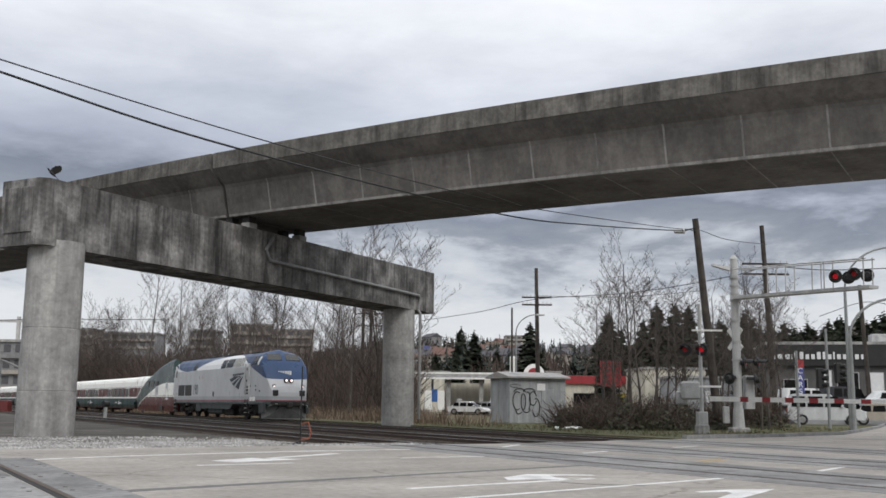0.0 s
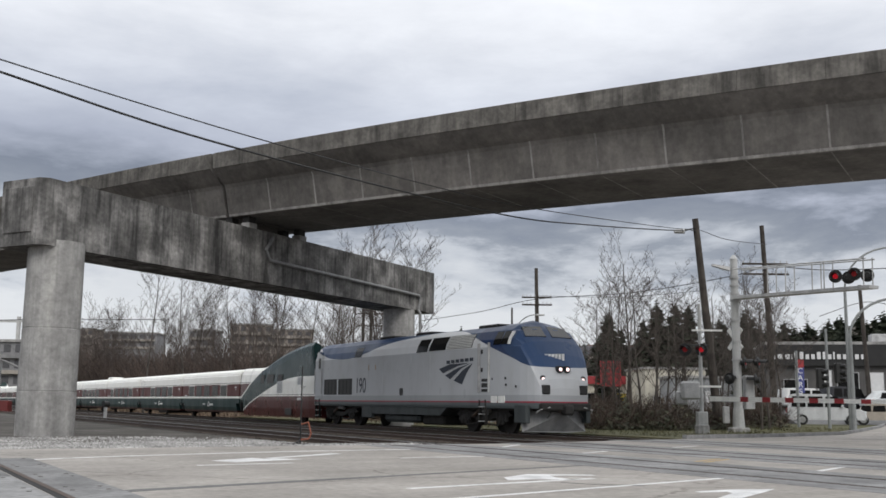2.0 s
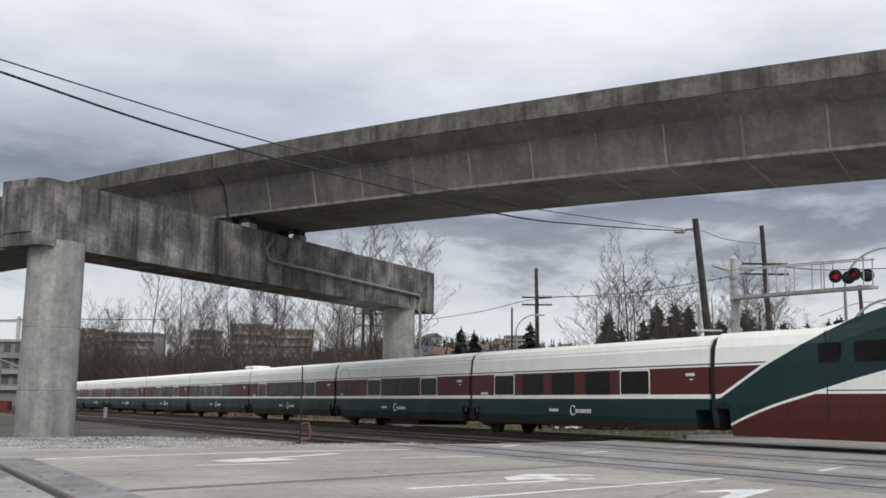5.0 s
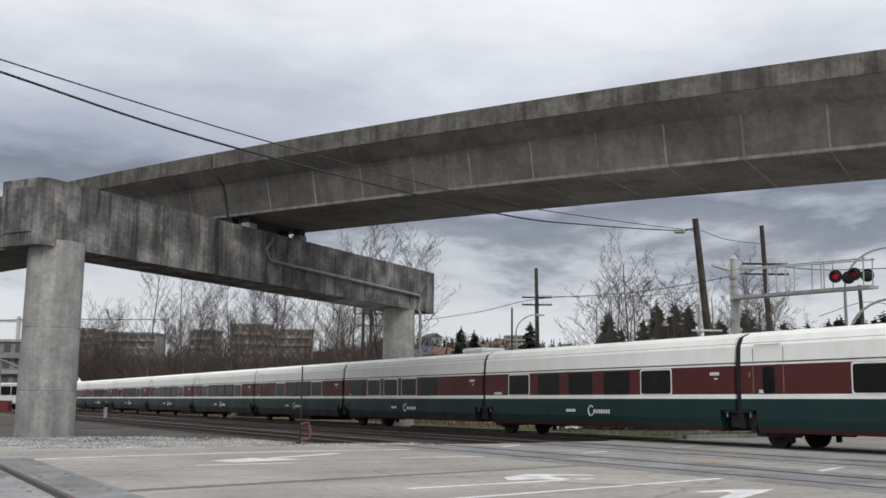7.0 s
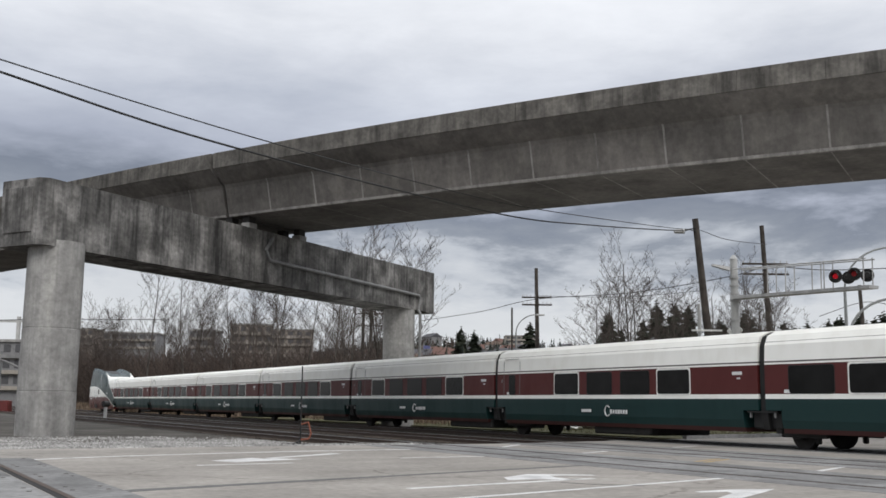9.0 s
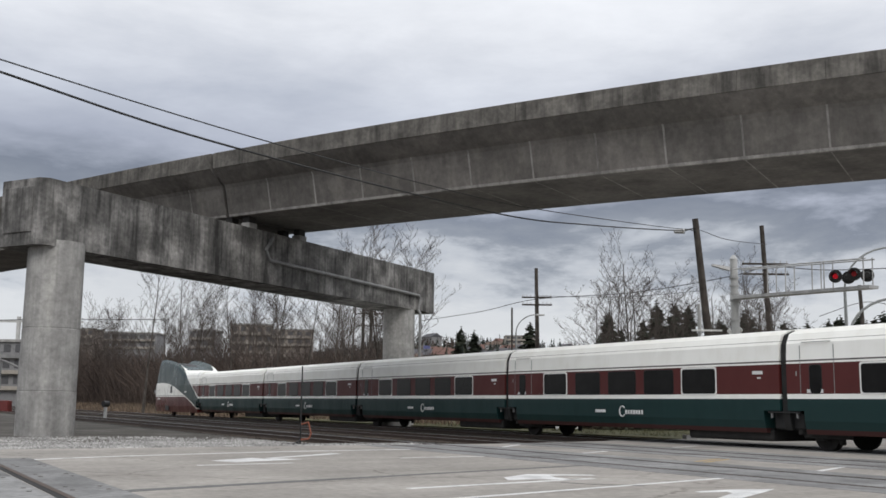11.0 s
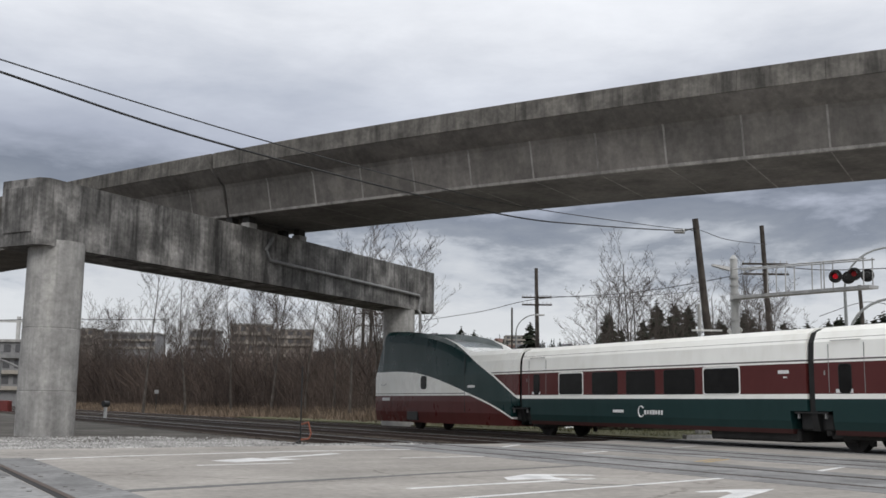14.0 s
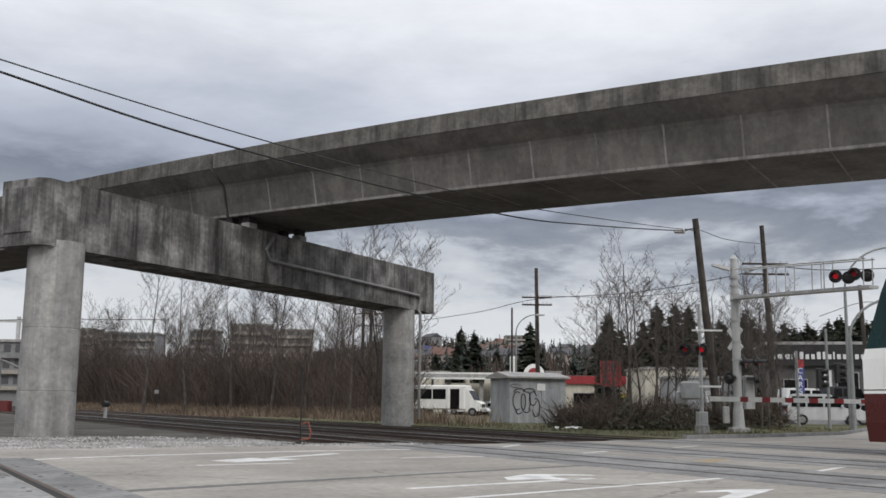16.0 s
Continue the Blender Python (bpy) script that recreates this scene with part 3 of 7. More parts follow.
def coach(parent_m, plan):
    t = thing("passenger_coach", parent_m, "low passenger coach in white, maroon and dark green", "railway coach", "coaches of the train")
    bm = bar(arch(), 0.62, 12.42)
    bar(arch(notch=1.0), 0.10, 0.62, bm)
    part("shell", bar(arch(notch=1.0), 12.42, 12.98, bm), MATS["coach"], t, "white roof over maroon and green sides")
    bm = B()
    sec = [(y * 0.965, 0.5 + (z - 0.42) * 0.965) for y, z in arch()]
    part("gangway", bar(sec, -0.11, 0.10, bm), M["rubber"], t, "black rubber gangway bellows")
    for sgn in (-1,):
        for x0, x1, framed in plan[0]:
            w, c = x1 - x0, (x0 + x1) / 2
            if framed:
                win = part("window", rounded(B(), c, 1.80, w + 0.06, 0.80, sgn * 1.47, sgn * 1.487), M["white"], t, "window with a white frame")
            else:
                win = part("window", rounded(B(), c, 1.80, w + 0.02, 0.74, sgn * 1.47, sgn * 1.484), M["dark"], t, "flush dark window")
            part("pane", rounded(B(), c, 1.80, w - 0.03, 0.70, sgn * 1.46, sgn * 1.492), M["glass"], win, "tinted glass")
            part("far_pane", rounded(B(), c, 1.80, w - 0.03, 0.70, -sgn * 1.46, -sgn * 1.492), M["glass"], win)
    y = -1.483
    # plain shapes where the maker's lettering stands
    crescent = [(6.62 + 0.13 * math.cos(radians(a)), y - .004, 0.92 + 0.16 * math.sin(radians(a))) for a in range(40, 321, 20)]
    mark_ob = part("side_mark", bent(B(), crescent, 0.020, 6), M["lettering"], t, "white crescent mark on the green panel")
    for k, (w, h) in enumerate(((.12, .17), (.10, .15), (.12, .16), (.13, .17), (.12, .15), (.11, .16), (.10, .17))):
        part("mark_bar", box(B(), (6.80 + k * 0.125, y, 0.90), (w * .72, 0.01, h * .78)), M["lettering"], mark_ob)
    part("side_bar", box(B(), (5.52, y, 0.92), (0.52, 0.01, 0.09), None, .004), M["lettering"], t)
    part("car_number_bar", box(B(), (12.25, y, 2.0), (0.36, 0.01, 0.09)), M["lettering"], t)
    part("car_number_bar", box(B(), (12.3, y, 1.86), (0.12, 0.01, 0.04)), M["lettering"], t)
    part("car_number_bar", box(B(), (1.0, y, 1.50), (0.50, 0.012, 0.09)), M["lettering"], t)
    if plan[1]:
        # boarding door outline, running up into the roof
        for a, b in (((0.55, 1.45), (0.55, 2.66)), ((0.63, 2.74), (1.52, 2.74)), ((1.6, 1.45), (1.6, 2.66))):
            part("door_seam", tube(B(), (a[0], -1.483, a[1]), (b[0], -1.472, b[1]), 0.010, 0.010, 6), M["seam"], t)
        part("door_handle", box(B(), (0.42, y, 1.95), (0.035, 0.02, 0.12), None, .005), M["pipe"], t)
    if plan[2]:
        x0, x1 = plan[2]
        part("equipment_box", box(B(), ((x0 + x1) / 2, 0, 0.36), (x1 - x0, 2.5, 0.34), None, 0.06), M["under"], t, "dark equipment box under the floor")
    if plan[3]:
        part("roof_unit", box(B(), (11.2, -0.3, 3.24), (1.5, 1.2, 0.20), None, 0.07), M["white"], t, "white rooftop unit")
    part("underframe", box(B(), (6.5, 0, 0.56), (11.7, 2.5, 0.24), None, 0.04), M["under"], t)
    for x in (-0.5, 0.35):
        part("step_bar", box(B(), (x, -1.40, 0.88), (0.05, 0.05, 0.14)), M["pipe"], t)
    # box and platform bar near-black: the notch's shade is put into their colour
    for sgn in (-1, 1):
        part("suspension_box", box(B(), (-0.06, sgn * 1.05, 0.74), (1.05, 0.40, 0.46), None, 0.05), M["dark"], t)
        part("suspension_arm", box(B(), (1.0, sgn * 1.05, 0.42), (1.5, 0.16, 0.22), None, 0.04), M["under"], t)
        part("platform_bar", box(B(), (-0.06, sgn * 1.40, 0.96), (1.05, 0.12, 0.04)), M["dark"], t)
        part("spring", tube(B(), (0.25, sgn * 1.12, 0.40), (0.25, sgn * 1.12, 0.86), 0.11, 0.11, 10), M["under"], t)
        part("axle_box", box(B(), (0.75, sgn * 1.0, 0.42), (0.34, 0.22, 0.34), None, 0.05), M["under"], t)
        part("brake_hanger", box(B(), (1.30, sgn * 0.9, 0.36), (0.14, 0.14, 0.40), None, 0.03), M["under"], t)
    SPIN.append((wheelset(t, 0.75, 0.40, 0.75), 0.40))
    return t


U = [(0, 1.33), (0.30, 1.38), (1.9, 2.20), (3.8, 3.02), (5.1, 3.58), (7.2, 4.2), (12.0, 5.6), (24, 6.0)]
LOW = [(0, 0.32), (0.5, 0.55), (2.0, 1.07), (3.8, 1.52), (5.1, 1.83), (7.3, 2.26), (9.0, 2.43), (12, 2.46), (24, 2.46)]


def fin_mat():
    return livery("fin_car_livery", [
        (WHITE, None), (LINE, strip(1.50, 1.53)), (MAROON, below(level(1.43))), (GREEN, above(LOW)), ((0.005, 0.016, 0.016), lambda nt, co: maths(nt, "MULTIPLY", above(LOW)(nt, co), strip(2.93, 2.948)(nt, co))), (WHITE, near(LOW, 0.035)),
        (WHITE, above(U)), (LINE, lambda nt, co: maths(nt, "MULTIPLY", above(U)(nt, co), strip(2.255, 2.295)(nt, co))),
        (MAROON, lambda nt, co: maths(nt, "MULTIPLY", above(U)(nt, co), strip(1.43, 2.205)(nt, co))), (WHITE, near(U, 0.045))], 0.24)


def fin_car(m, name_label, crowns, leading=False):
    """End car whose roof sweeps up into two tail fins; local x runs from the coach joint to the tall end."""
    t = thing("fin_car", m, name_label, "railway car", "fin cars of the train")
    rings = []
    for x, crown in zip((0.10, 3.6, 4.2, 5.1, 6.3, 7.5, 9.0, 10.6, 11.3), crowns):
        k = max(0.0, min(1.0, (crown - 3.19) / 0.9))
        dip = 0.30 * k
        w, top = 1.48, crown
        q = 1.0 if x < 11.5 else 0.94
        half = [(w - 0.10, 0.30), (w - 0.02, 0.75), (w, 1.2), (w, min(2.25, top - 0.2)), (w - 0.05 - .05 * k, 0.62 * top + 0.75 if k < .05 else top - 0.55), (w - 0.15, top - 0.21), (w - 0.30 - .0 * k, top - 0.05 + .02 * k), (w - 0.62, top - 0.02 - dip * .9), (0.0, top - dip)]
        ring = half + [(-y, z) for y, z in reversed(half[:-1])]
        rings.append([(x, y * q, z) for y, z in ring])
    first = [(0.62, y, z) for _, y, z in rings[0]]
    nose = [[(x, y, max(z, 1.0 + (0.06 if abs(y) > 1.4 and z > 0.5 else 0.0))) for _, y, z in rings[0]] for x in (0.10, 0.62)]
    bm = loft(B(), [first] + rings[1:9])
    part("shell", loft(bm, nose), MATS["fin"], t, "sweeping green fins over white and maroon")
    # tall end: a slightly raked wall
    part("end_wall", loft(B(), [[(11.3 + e, y, z) for y, z in [(p[1], p[2]) for p in rings[8]]] for e in (0.0, 0.02)] + [[(11.32 + 0.75 * min(1, (4.4 - p[2]) / 2.0), p[1] * 0.97, p[2]) for p in rings[8]]]), MATS["fin"], t, "raked end wall")
    part("roof_trough", loft(B(), [[(x, -0.45, z), (x, 0.45, z), (x, 0.45, z + 0.012), (x, -0.45, z + 0.012)] for x, z in [(q, c - .27) for q, c in zip((5.1, 6.3, 7.5, 9.0, 10.6, 11.2), crowns[3:])]]), M["dark"], t, "dark strip between the fins")
    sec = [(y * 0.965, 0.5 + (z - 0.42) * 0.965) for y, z in arch()]
    part("gangway", bar(sec, -0.11, 0.10), M["rubber"], t, "black rubber gangway bellows")
    if leading:
        # equipment side: dark glazing low on the fin, louvres in the white panel
        for x0, x1 in ((3.71, 4.37), (4.79, 5.92)):
            part("side_window", rounded(B(), (x0 + x1) / 2, 2.45, x1 - x0, 0.50, -1.487, -1.45, 0.08), M["glass"], t, "dark window low on the fin")
        for x0, x1, z0, z1, mt in ((6.51, 7.36, 2.29, 2.66, "dark"), (6.51, 7.36, 1.60, 2.27, "silver"), (9.64, 10.23, 2.04, 2.46, "silver")):
            lv = part("louvre_panel", rounded(B(), (x0 + x1) / 2, (z0 + z1) / 2, x1 - x0, z1 - z0, -1.486, -1.45, 0.03), M[mt], t, "louvred vent panel")
            z = z0 + .06
            while z < z1 - .04:
                part("louvre_slat", box(B(), ((x0 + x1) / 2, -1.49, z), (x1 - x0 - .06, .014, .018)), M["seam"], lv)
                z += .075
    for sgn in (-1, 1):
        if leading and sgn < 0:
            part("grab_rail", bent(B(), [(10.12, -1.47, 1.98), (10.18, -1.53, 1.92), (10.76, -1.53, 1.92), (10.82, -1.47, 1.98)], .014, 6), M["steel"], t)
            continue
        part("grab_rail", bent(B(), [(10.9, sgn * 1.47, 1.98), (10.96, sgn * 1.53, 1.90), (11.3, sgn * 1.53, 1.90), (11.36, sgn * 1.47, 1.98)], .014, 6), M["steel"], t)
        part("name_plate", rounded(B(), 3.45, 1.78, 0.55, 0.10, sgn * 1.475, sgn * 1.486, 0.04), M["lettering"], t, "pale name plate")
        w = part("side_window", rounded(B(), 7.35, 1.98, 0.52, 0.56, sgn * 1.47, sgn * 1.487, 0.12), M["dark"], t, "small rounded side window")
        part("pane", rounded(B(), 7.35, 1.98, 0.44, 0.48, sgn * 1.47, sgn * 1.492, 0.10), M["glass"], w)
    for sgn in (-1, 1):
        part("data_plate", box(B(), (10.0 if leading else 10.9, sgn * 1.475, 1.28), (0.75, 0.012, 0.14)), M["lettering"], t)
        part("door_seam", box(B(), (3.95, sgn * 1.472, 1.9), (0.03, 0.02, 2.2)), M["dark"], t)
        part("truck_frame", box(B(), (8.7, sgn * 1.0, 0.44), (1.9, 0.14, 0.22), None, 0.05), M["under"], t)
        # solid black block for the skirt cutout, whose shade is its colour
        part("cutout_shade_block", box(B(), (8.36, sgn * 1.40, 0.58), (0.95, 0.18, 0.36), None, 0.01), M["dark"], t)
        part("tail_marker", box(B(), (11.45, sgn * 1.34, 0.9), (0.2, 0.12, 0.5), None, 0.03), M["under"], t)
    part("underframe", box(B(), (5.8, 0, 0.46), (10.6, 2.0, 0.20), None, 0.04), M["under"], t)
    for x in (9.0,):
        SPIN.append((wheelset(t, x, 0.42), 0.42))
    return t


BLUE_LOW = [(0, 3.95), (0.3, 3.86), (0.7, 3.66), (1.5, 3.40), (2.6, 3.27), (4.4, 3.24), (6.0, 3.42), (7.6, 3.72), (10.5, 4.00), (14.0, 4.06), (15.3, 3.90), (16.0, 3.68), (17.2, 3.31), (18.8, 2.80), (19.65, 2.50), (20.2, 2.40), (24, 2.36)]
NAVY_LOW = [(0, 6), (17.2, 6.0), (17.35, 4.2), (17.8, 3.6), (18.4, 3.05), (19.4, 2.45), (19.9, 2.2), (24, 2.0)]


def loco_mat():
    navy = lambda nt, co: maths(nt, "MULTIPLY", above(BLUE_LOW)(nt, co), maths(nt, "MULTIPLY", below(NAVY_LOW)(nt, co), maths(nt, "GREATER_THAN", curve_x(nt, co), 16.2)))
    # above 3.26 the silver is paler: light on the slope put into colour
    return livery("locomotive_livery", [(SILVER, None), ((0.66, 0.67, 0.68), above(level(3.26))), (BLUE, above(BLUE_LOW)), (NAVY, navy), ((0.33, 0.345, 0.36), strip(1.16, 1.44)), ((0.27, 0.03, 0.05), strip(1.16, 1.215)), ((0.085, 0.10, 0.105), below(level(1.16)))], 0.3)


def curve_x(nt, co):
    sep = nt.nodes.new("ShaderNodeSeparateXYZ")
    nt.links.new(co, sep.inputs[0])
    return sep.outputs[0]


MATS = {"coach": coach_mat(), "fin": fin_mat(), "loco": loco_mat()}


def locomotive(m):
    t = thing("locomotive", m, "grey and blue diesel locomotive with lit headlamps", "locomotive")
    w = 1.50

    def sec(x, top, wide, low=0.95):
        f = wide / w
        half = [(wide - .02, low), (wide, 1.05), (wide, 1.16), (wide, min(3.24, top - .25)), (wide - 0.10 * f, min(3.55, top - .17)), (wide - 0.30 * f, min(3.88, top - .10)), (wide - 0.62 * f, min(4.08, top - .04)), (wide - 1.0 * f, min(4.15, top - .01)), (0, top)]
        return [(x, -y, z) for y, z in half] + [(x, y, z) for y, z in reversed(half[:-1])]

    rings = [sec(0.05, 4.16, w - .04), sec(0.12, 4.18, w), sec(5.0, 4.18, w), sec(10.0, 4.18, w), sec(15.5, 4.18, w), sec(17.2, 4.26, w), sec(18.35, 4.30, w), sec(18.9, 4.22, w - .02), sec(19.5, 3.92, w - .05), sec(20.1, 3.45, w - .10), sec(20.6, 2.95, w - .18), sec(21.0, 2.45, w - .30), sec(21.22, 2.05, w - .42), sec(21.30, 1.70, w - .50)]
    part("body", loft(B(), rings), MATS["loco"], t, "silver-grey body with blue cab and sweeping blue roof band")
    y = -w - 0.004
    for x0, x1 in ((1.35, 2.95), (3.12, 4.78)):
        g = part("side_grille", box(B(), ((x0 + x1) / 2, 0, 1.88), (x1 - x0, 2 * w + .02, 0.78), None, 0.01), M["dark"], t, "black radiator grille")
        for k in range(4):
            for sgn in (-1, 1):
                part("grille_bar", box(B(), (x0 + (k + .5) * (x1 - x0) / 4, sgn * (w + .012), 1.88), (0.03, 0.012, 0.74)), M["under"], g)
    word("road_number", "190", 1.02, pose(5.77, y, 1.58, 90, 0, 0) @ Matrix.Diagonal((0.78, 1, 1, 1)), t, M["number"], "large dark road number")
    # sloped upper side: dark intakes and louvres lie on it
    def upper(name, x0, x1, z0, z1, mat, label=""):
        ys = lambda z: w - (0 if z < 3.24 else (z - 3.24) / 0.31 * 0.10 if z < 3.55 else 0.10 + (z - 3.55) / 0.33 * 0.20)
        zs = [z0, min(max(3.55, z0 + .01), z1 - .01), z1]
        obs = []
        for sgn in (-1, 1):
            obs.append(part(name, loft(B(), [[(x, sgn * (ys(zs[0]) + .012), zs[0]), (x, sgn * (ys(zs[1]) + .012), zs[1]), (x, sgn * (ys(zs[2]) + .012), zs[2]), (x, sgn * (ys(zs[2]) - .05), zs[2]), (x, sgn * (ys(zs[0]) - .05), zs[0])] for x in (x0, x1)]), mat, t, label))
        return obs[0]
    upper("engine_window", 4.95, 5.75, 3.26, 3.74, M["glass"], "dark engine-room window")
    upper("air_intake", 11.35, 12.3, 3.26, 3.82, M["glass"], "black air intake")
    upper("air_intake", 12.45, 13.85, 3.28, 3.84, M["glass"], "black air intake")
    lv = upper("louvre_panel", 13.95, 15.95, 3.30, 3.84, M["dark"], "ribbed louvre panel")
    for k in range(8):
        z = 3.34 + k * 0.066
        ys = w - ((z - 3.24) / 0.31 * 0.10 if z < 3.55 else 0.10 + (z - 3.55) / 0.33 * 0.20)
        part("louvre_slat", box(B(), (14.95, -ys - .015, z), (1.94, 0.03, 0.036)), M["white"], lv)
    upper("cab_window", 17.63, 18.99, 3.33, 3.84, M["glass"], "cab side window")
    upper("cab_side_post", 19.04, 19.26, 3.33, 3.82, M["white"])
    upper("window_divider", 18.36, 18.42, 3.33, 3.84, M["blue"])
    for sgn in (-1, 1):
        # raked windscreens on the slope of the nose
        q = loft(B(), [[(19.34, sgn * 0.14, 4.03), (19.34, sgn * 0.96, 3.99), (19.86, sgn * 1.06, 3.62), (19.93, sgn * 0.14, 3.63)], [(19.22, sgn * 0.14, 3.90), (19.2, sgn * 0.96, 3.84), (19.74, sgn * 1.0, 3.46), (19.8, sgn * 0.14, 3.48)]])
        part("windscreen", q, M["screen"], t, "raked windscreen")
        hl = part("ditch_light", tube(B(), (20.95, sgn * 0.90, 2.02), (21.16, sgn * 0.90, 2.02), 0.13, 0.13, 16), M["dark"], t, "lit ditch light")
        part("lens", tube(B(), (21.16, sgn * 0.90, 2.02), (21.18, sgn * 0.90, 2.02), 0.055, 0.055, 16), M["headlight"], hl)
        hl = part("headlamp", tube(B(), (20.95, sgn * 0.16, 2.38), (21.24, sgn * 0.16, 2.38), 0.13, 0.13, 16), M["dark"], t, "lit headlamp in the nose")
        part("lens", tube(B(), (21.24, sgn * 0.16, 2.38), (21.26, sgn * 0.16, 2.38), 0.065, 0.065, 16), M["headlight"], hl)
        # dark box standing proud of the nose below the ditch light
        part("nose_box", box(B(), (21.22, sgn * 0.84, 1.64), (0.3, 0.34, 0.34), None, 0.03), M["dark"], t, "dark box below the ditch light")
        part("uncoupling_bar", bent(B(), [(21.4, sgn * .45, 1.02), (21.5, sgn * .8, 1.0), (21.45, sgn * 1.15, .92), (21.2, sgn * 1.25, .8)], .022, 6), M["steel"], t, "bright uncoupling bar")
    bm = B()
    for k in range(6):
        box(bm, (20.55 + .03 * k, -0.5 + k * 0.14, 2.86 - .01 * k), (0.16, 0.10, 0.16 + .03 * k), pose(0, 0, 0))
    part("nose_mark", bm, M["lettering"], t, "pale mark on the blue nose")
    # swept arrow emblem, drawn as plain stripes
    for pts in ([(13.4, 2.52), (13.72, 2.33), (14.9, 2.60), (15.85, 2.70), (14.3, 2.69)], [(13.9, 2.24), (14.32, 2.08), (15.2, 2.50), (15.95, 2.69), (14.9, 2.52)], [(14.6, 2.02), (15.25, 1.86), (15.6, 2.30), (16.05, 2.68), (15.3, 2.42)]):
        bm = B()
        loft(bm, [[(px, yy, pz) for px, pz in pts] for yy in (y - .008, y)])
        part("side_emblem", bm, M["number"], t, "dark swept stripe emblem")
    for k in range(6):
        part("name_bar", box(B(), (14.14 + k * 0.365, y, 2.775 + k * .012), (0.27, 0.012, 0.135)), M["number"], t, "dark lettering bar")
    part("fuel_hatch", rounded(B(), 10.0, 1.6, 0.32, 0.32, y - .01, y + .05), M["dark"], t)
    d = part("rear_door", rounded(B(), 0.75, 2.5, 0.75, 2.4, y - .012, y + .03), MATS["loco"], t, "narrow side door with a window")
    part("door_window", rounded(B(), 0.75, 3.1, 0.30, 0.55, y - .02, y), M["glass"], d)
    # side ladder between two upright channels
    for x in (16.57, 17.33):
        part("handrail_channel", box(B(), (x, y - .03, 2.48), (0.09, 0.09, 1.90), None, 0.015), M["steel"], t, "pale upright grab channel")
    # flat plates for well and foot holes: the shade inside is painted dark
    wl = part("step_well", rounded(B(), 16.95, 1.81, 0.44, 0.50, y - .006, y + .05, .03), M["dark"], t, "flat dark plate for the shaded step well")
    for z in (1.70, 1.92):
        part("rung", box(B(), (16.95, y - .02, z), (0.42, 0.03, 0.05)), M["silver"], wl)
    for z in (2.40, 3.10):
        part("foot_hole_plate", rounded(B(), 16.74, z, 0.14, 0.17, y - .008, y + .03, .04), M["dark"], t)
    for x, z in ((17.62, 2.05), (18.9, 2.06), (18.95, 1.82), (19.9, 1.75)):
        part("side_fitting", rounded(B(), x, z, 0.09, 0.09, y - .015, y + .03, .03), M["dark"], t)
    for x0, x1 in ((17.5, 18.1), (18.22, 18.84)):
        part("side_plate", rounded(B(), (x0 + x1) / 2, 1.28, x1 - x0, 0.26, y - .010, y + .02, .04), M["white"], t, "white rectangular plate")
    for x in (0.20, 1.10):
        part("handrail", tube(B(), (x, y - .05, 1.55), (x, y - .05, 2.85), 0.022, 0.022, 6), M["steel"], t, "steel grab rail")
    for x in (6.55, 8.1, 10.9, 12.6):
        part("panel_seam", box(B(), (x, y, 2.33), (0.012, 0.008, 1.75)), M["silver"], t)
    for x in (6.62, 7.35):
        part("lift_lug", box(B(), (x, y, 2.75), (0.07, 0.012, 0.24)), M["tan"], t, "tan painted lifting lug")
    for x in (0.55, 16.8):
        for sgn in (-1, 1):
            for dx in (-.22, .22):
                part("step_stringer", box(B(), (x + dx, sgn * (w - .03), 0.80), (0.04, 0.12, 0.95)), M["under"], t)
        for z in (0.45, 0.72, 1.0, 1.28):
            for sgn in (-1, 1):
                part("step", box(B(), (x, sgn * (w - .05), z), (0.45, 0.2, 0.03)), M["steel"], t)
    for x in (7.0, 10.6, 16.0):
        part("roof_hatch", box(B(), (x, 0, 4.15), (1.5, 1.5, 0.16), None, 0.04), M["under"], t)
    for x0 in (2.75, 16.3):
        for sgn in (-1, 1):
            rail = [(-2.0, .70), (-1.75, .86), (-.75, .80), (-.45, .66), (.45, .66), (.75, .80), (1.75, .86), (2.0, .70), (1.75, .62), (.8, .58), (.4, .46), (-.4, .46), (-.8, .58), (-1.75, .62)]
            part("truck_frame", loft(B(), [[(x0 + px, sgn * yy, pz) for px, pz in rail] for yy in (0.98, 1.16)]), M["under"], t, "cast truck side frame")
            for dx in (-1.37, 1.37):
                jb = part("journal_box", box(B(), (x0 + dx, sgn * 1.16, 0.50), (0.40, 0.18, 0.38), None, 0.05), M["under"], t)
                part("bearing_cap", tube(B(), (x0 + dx, sgn * 1.22, 0.50), (x0 + dx, sgn * 1.29, 0.50), 0.13, 0.11, 14), M["under"], jb)
                for e in (-.30, .30):
                    part("spring", tube(B(), (x0 + dx + e, sgn * 1.14, 0.46), (x0 + dx + e, sgn * 1.14, 0.76), 0.085, 0.085, 10), M["under"], t)
                part("brake_rod", tube(B(), (x0 + dx * .2, sgn * 1.2, 0.36), (x0 + dx * .85, sgn * 1.2, 0.30), 0.035, 0.035, 8), M["under"], t)
            part("damper", tube(B(), (x0 - .62, sgn * 1.24, 0.62), (x0 - .10, sgn * 1.24, 0.90), 0.055, 0.055, 10), M["rail"], t, "rusty damper strut")
            part("brake_cylinder", tube(B(), (x0 + .05, sgn * 1.24, 0.88), (x0 + .62, sgn * 1.24, 0.84), 0.085, 0.085, 10), M["pipe"], t)
        for dx in (-1.37, 1.37):
            SPIN.append((wheelset(t, x0 + dx, 0.50), 0.50))
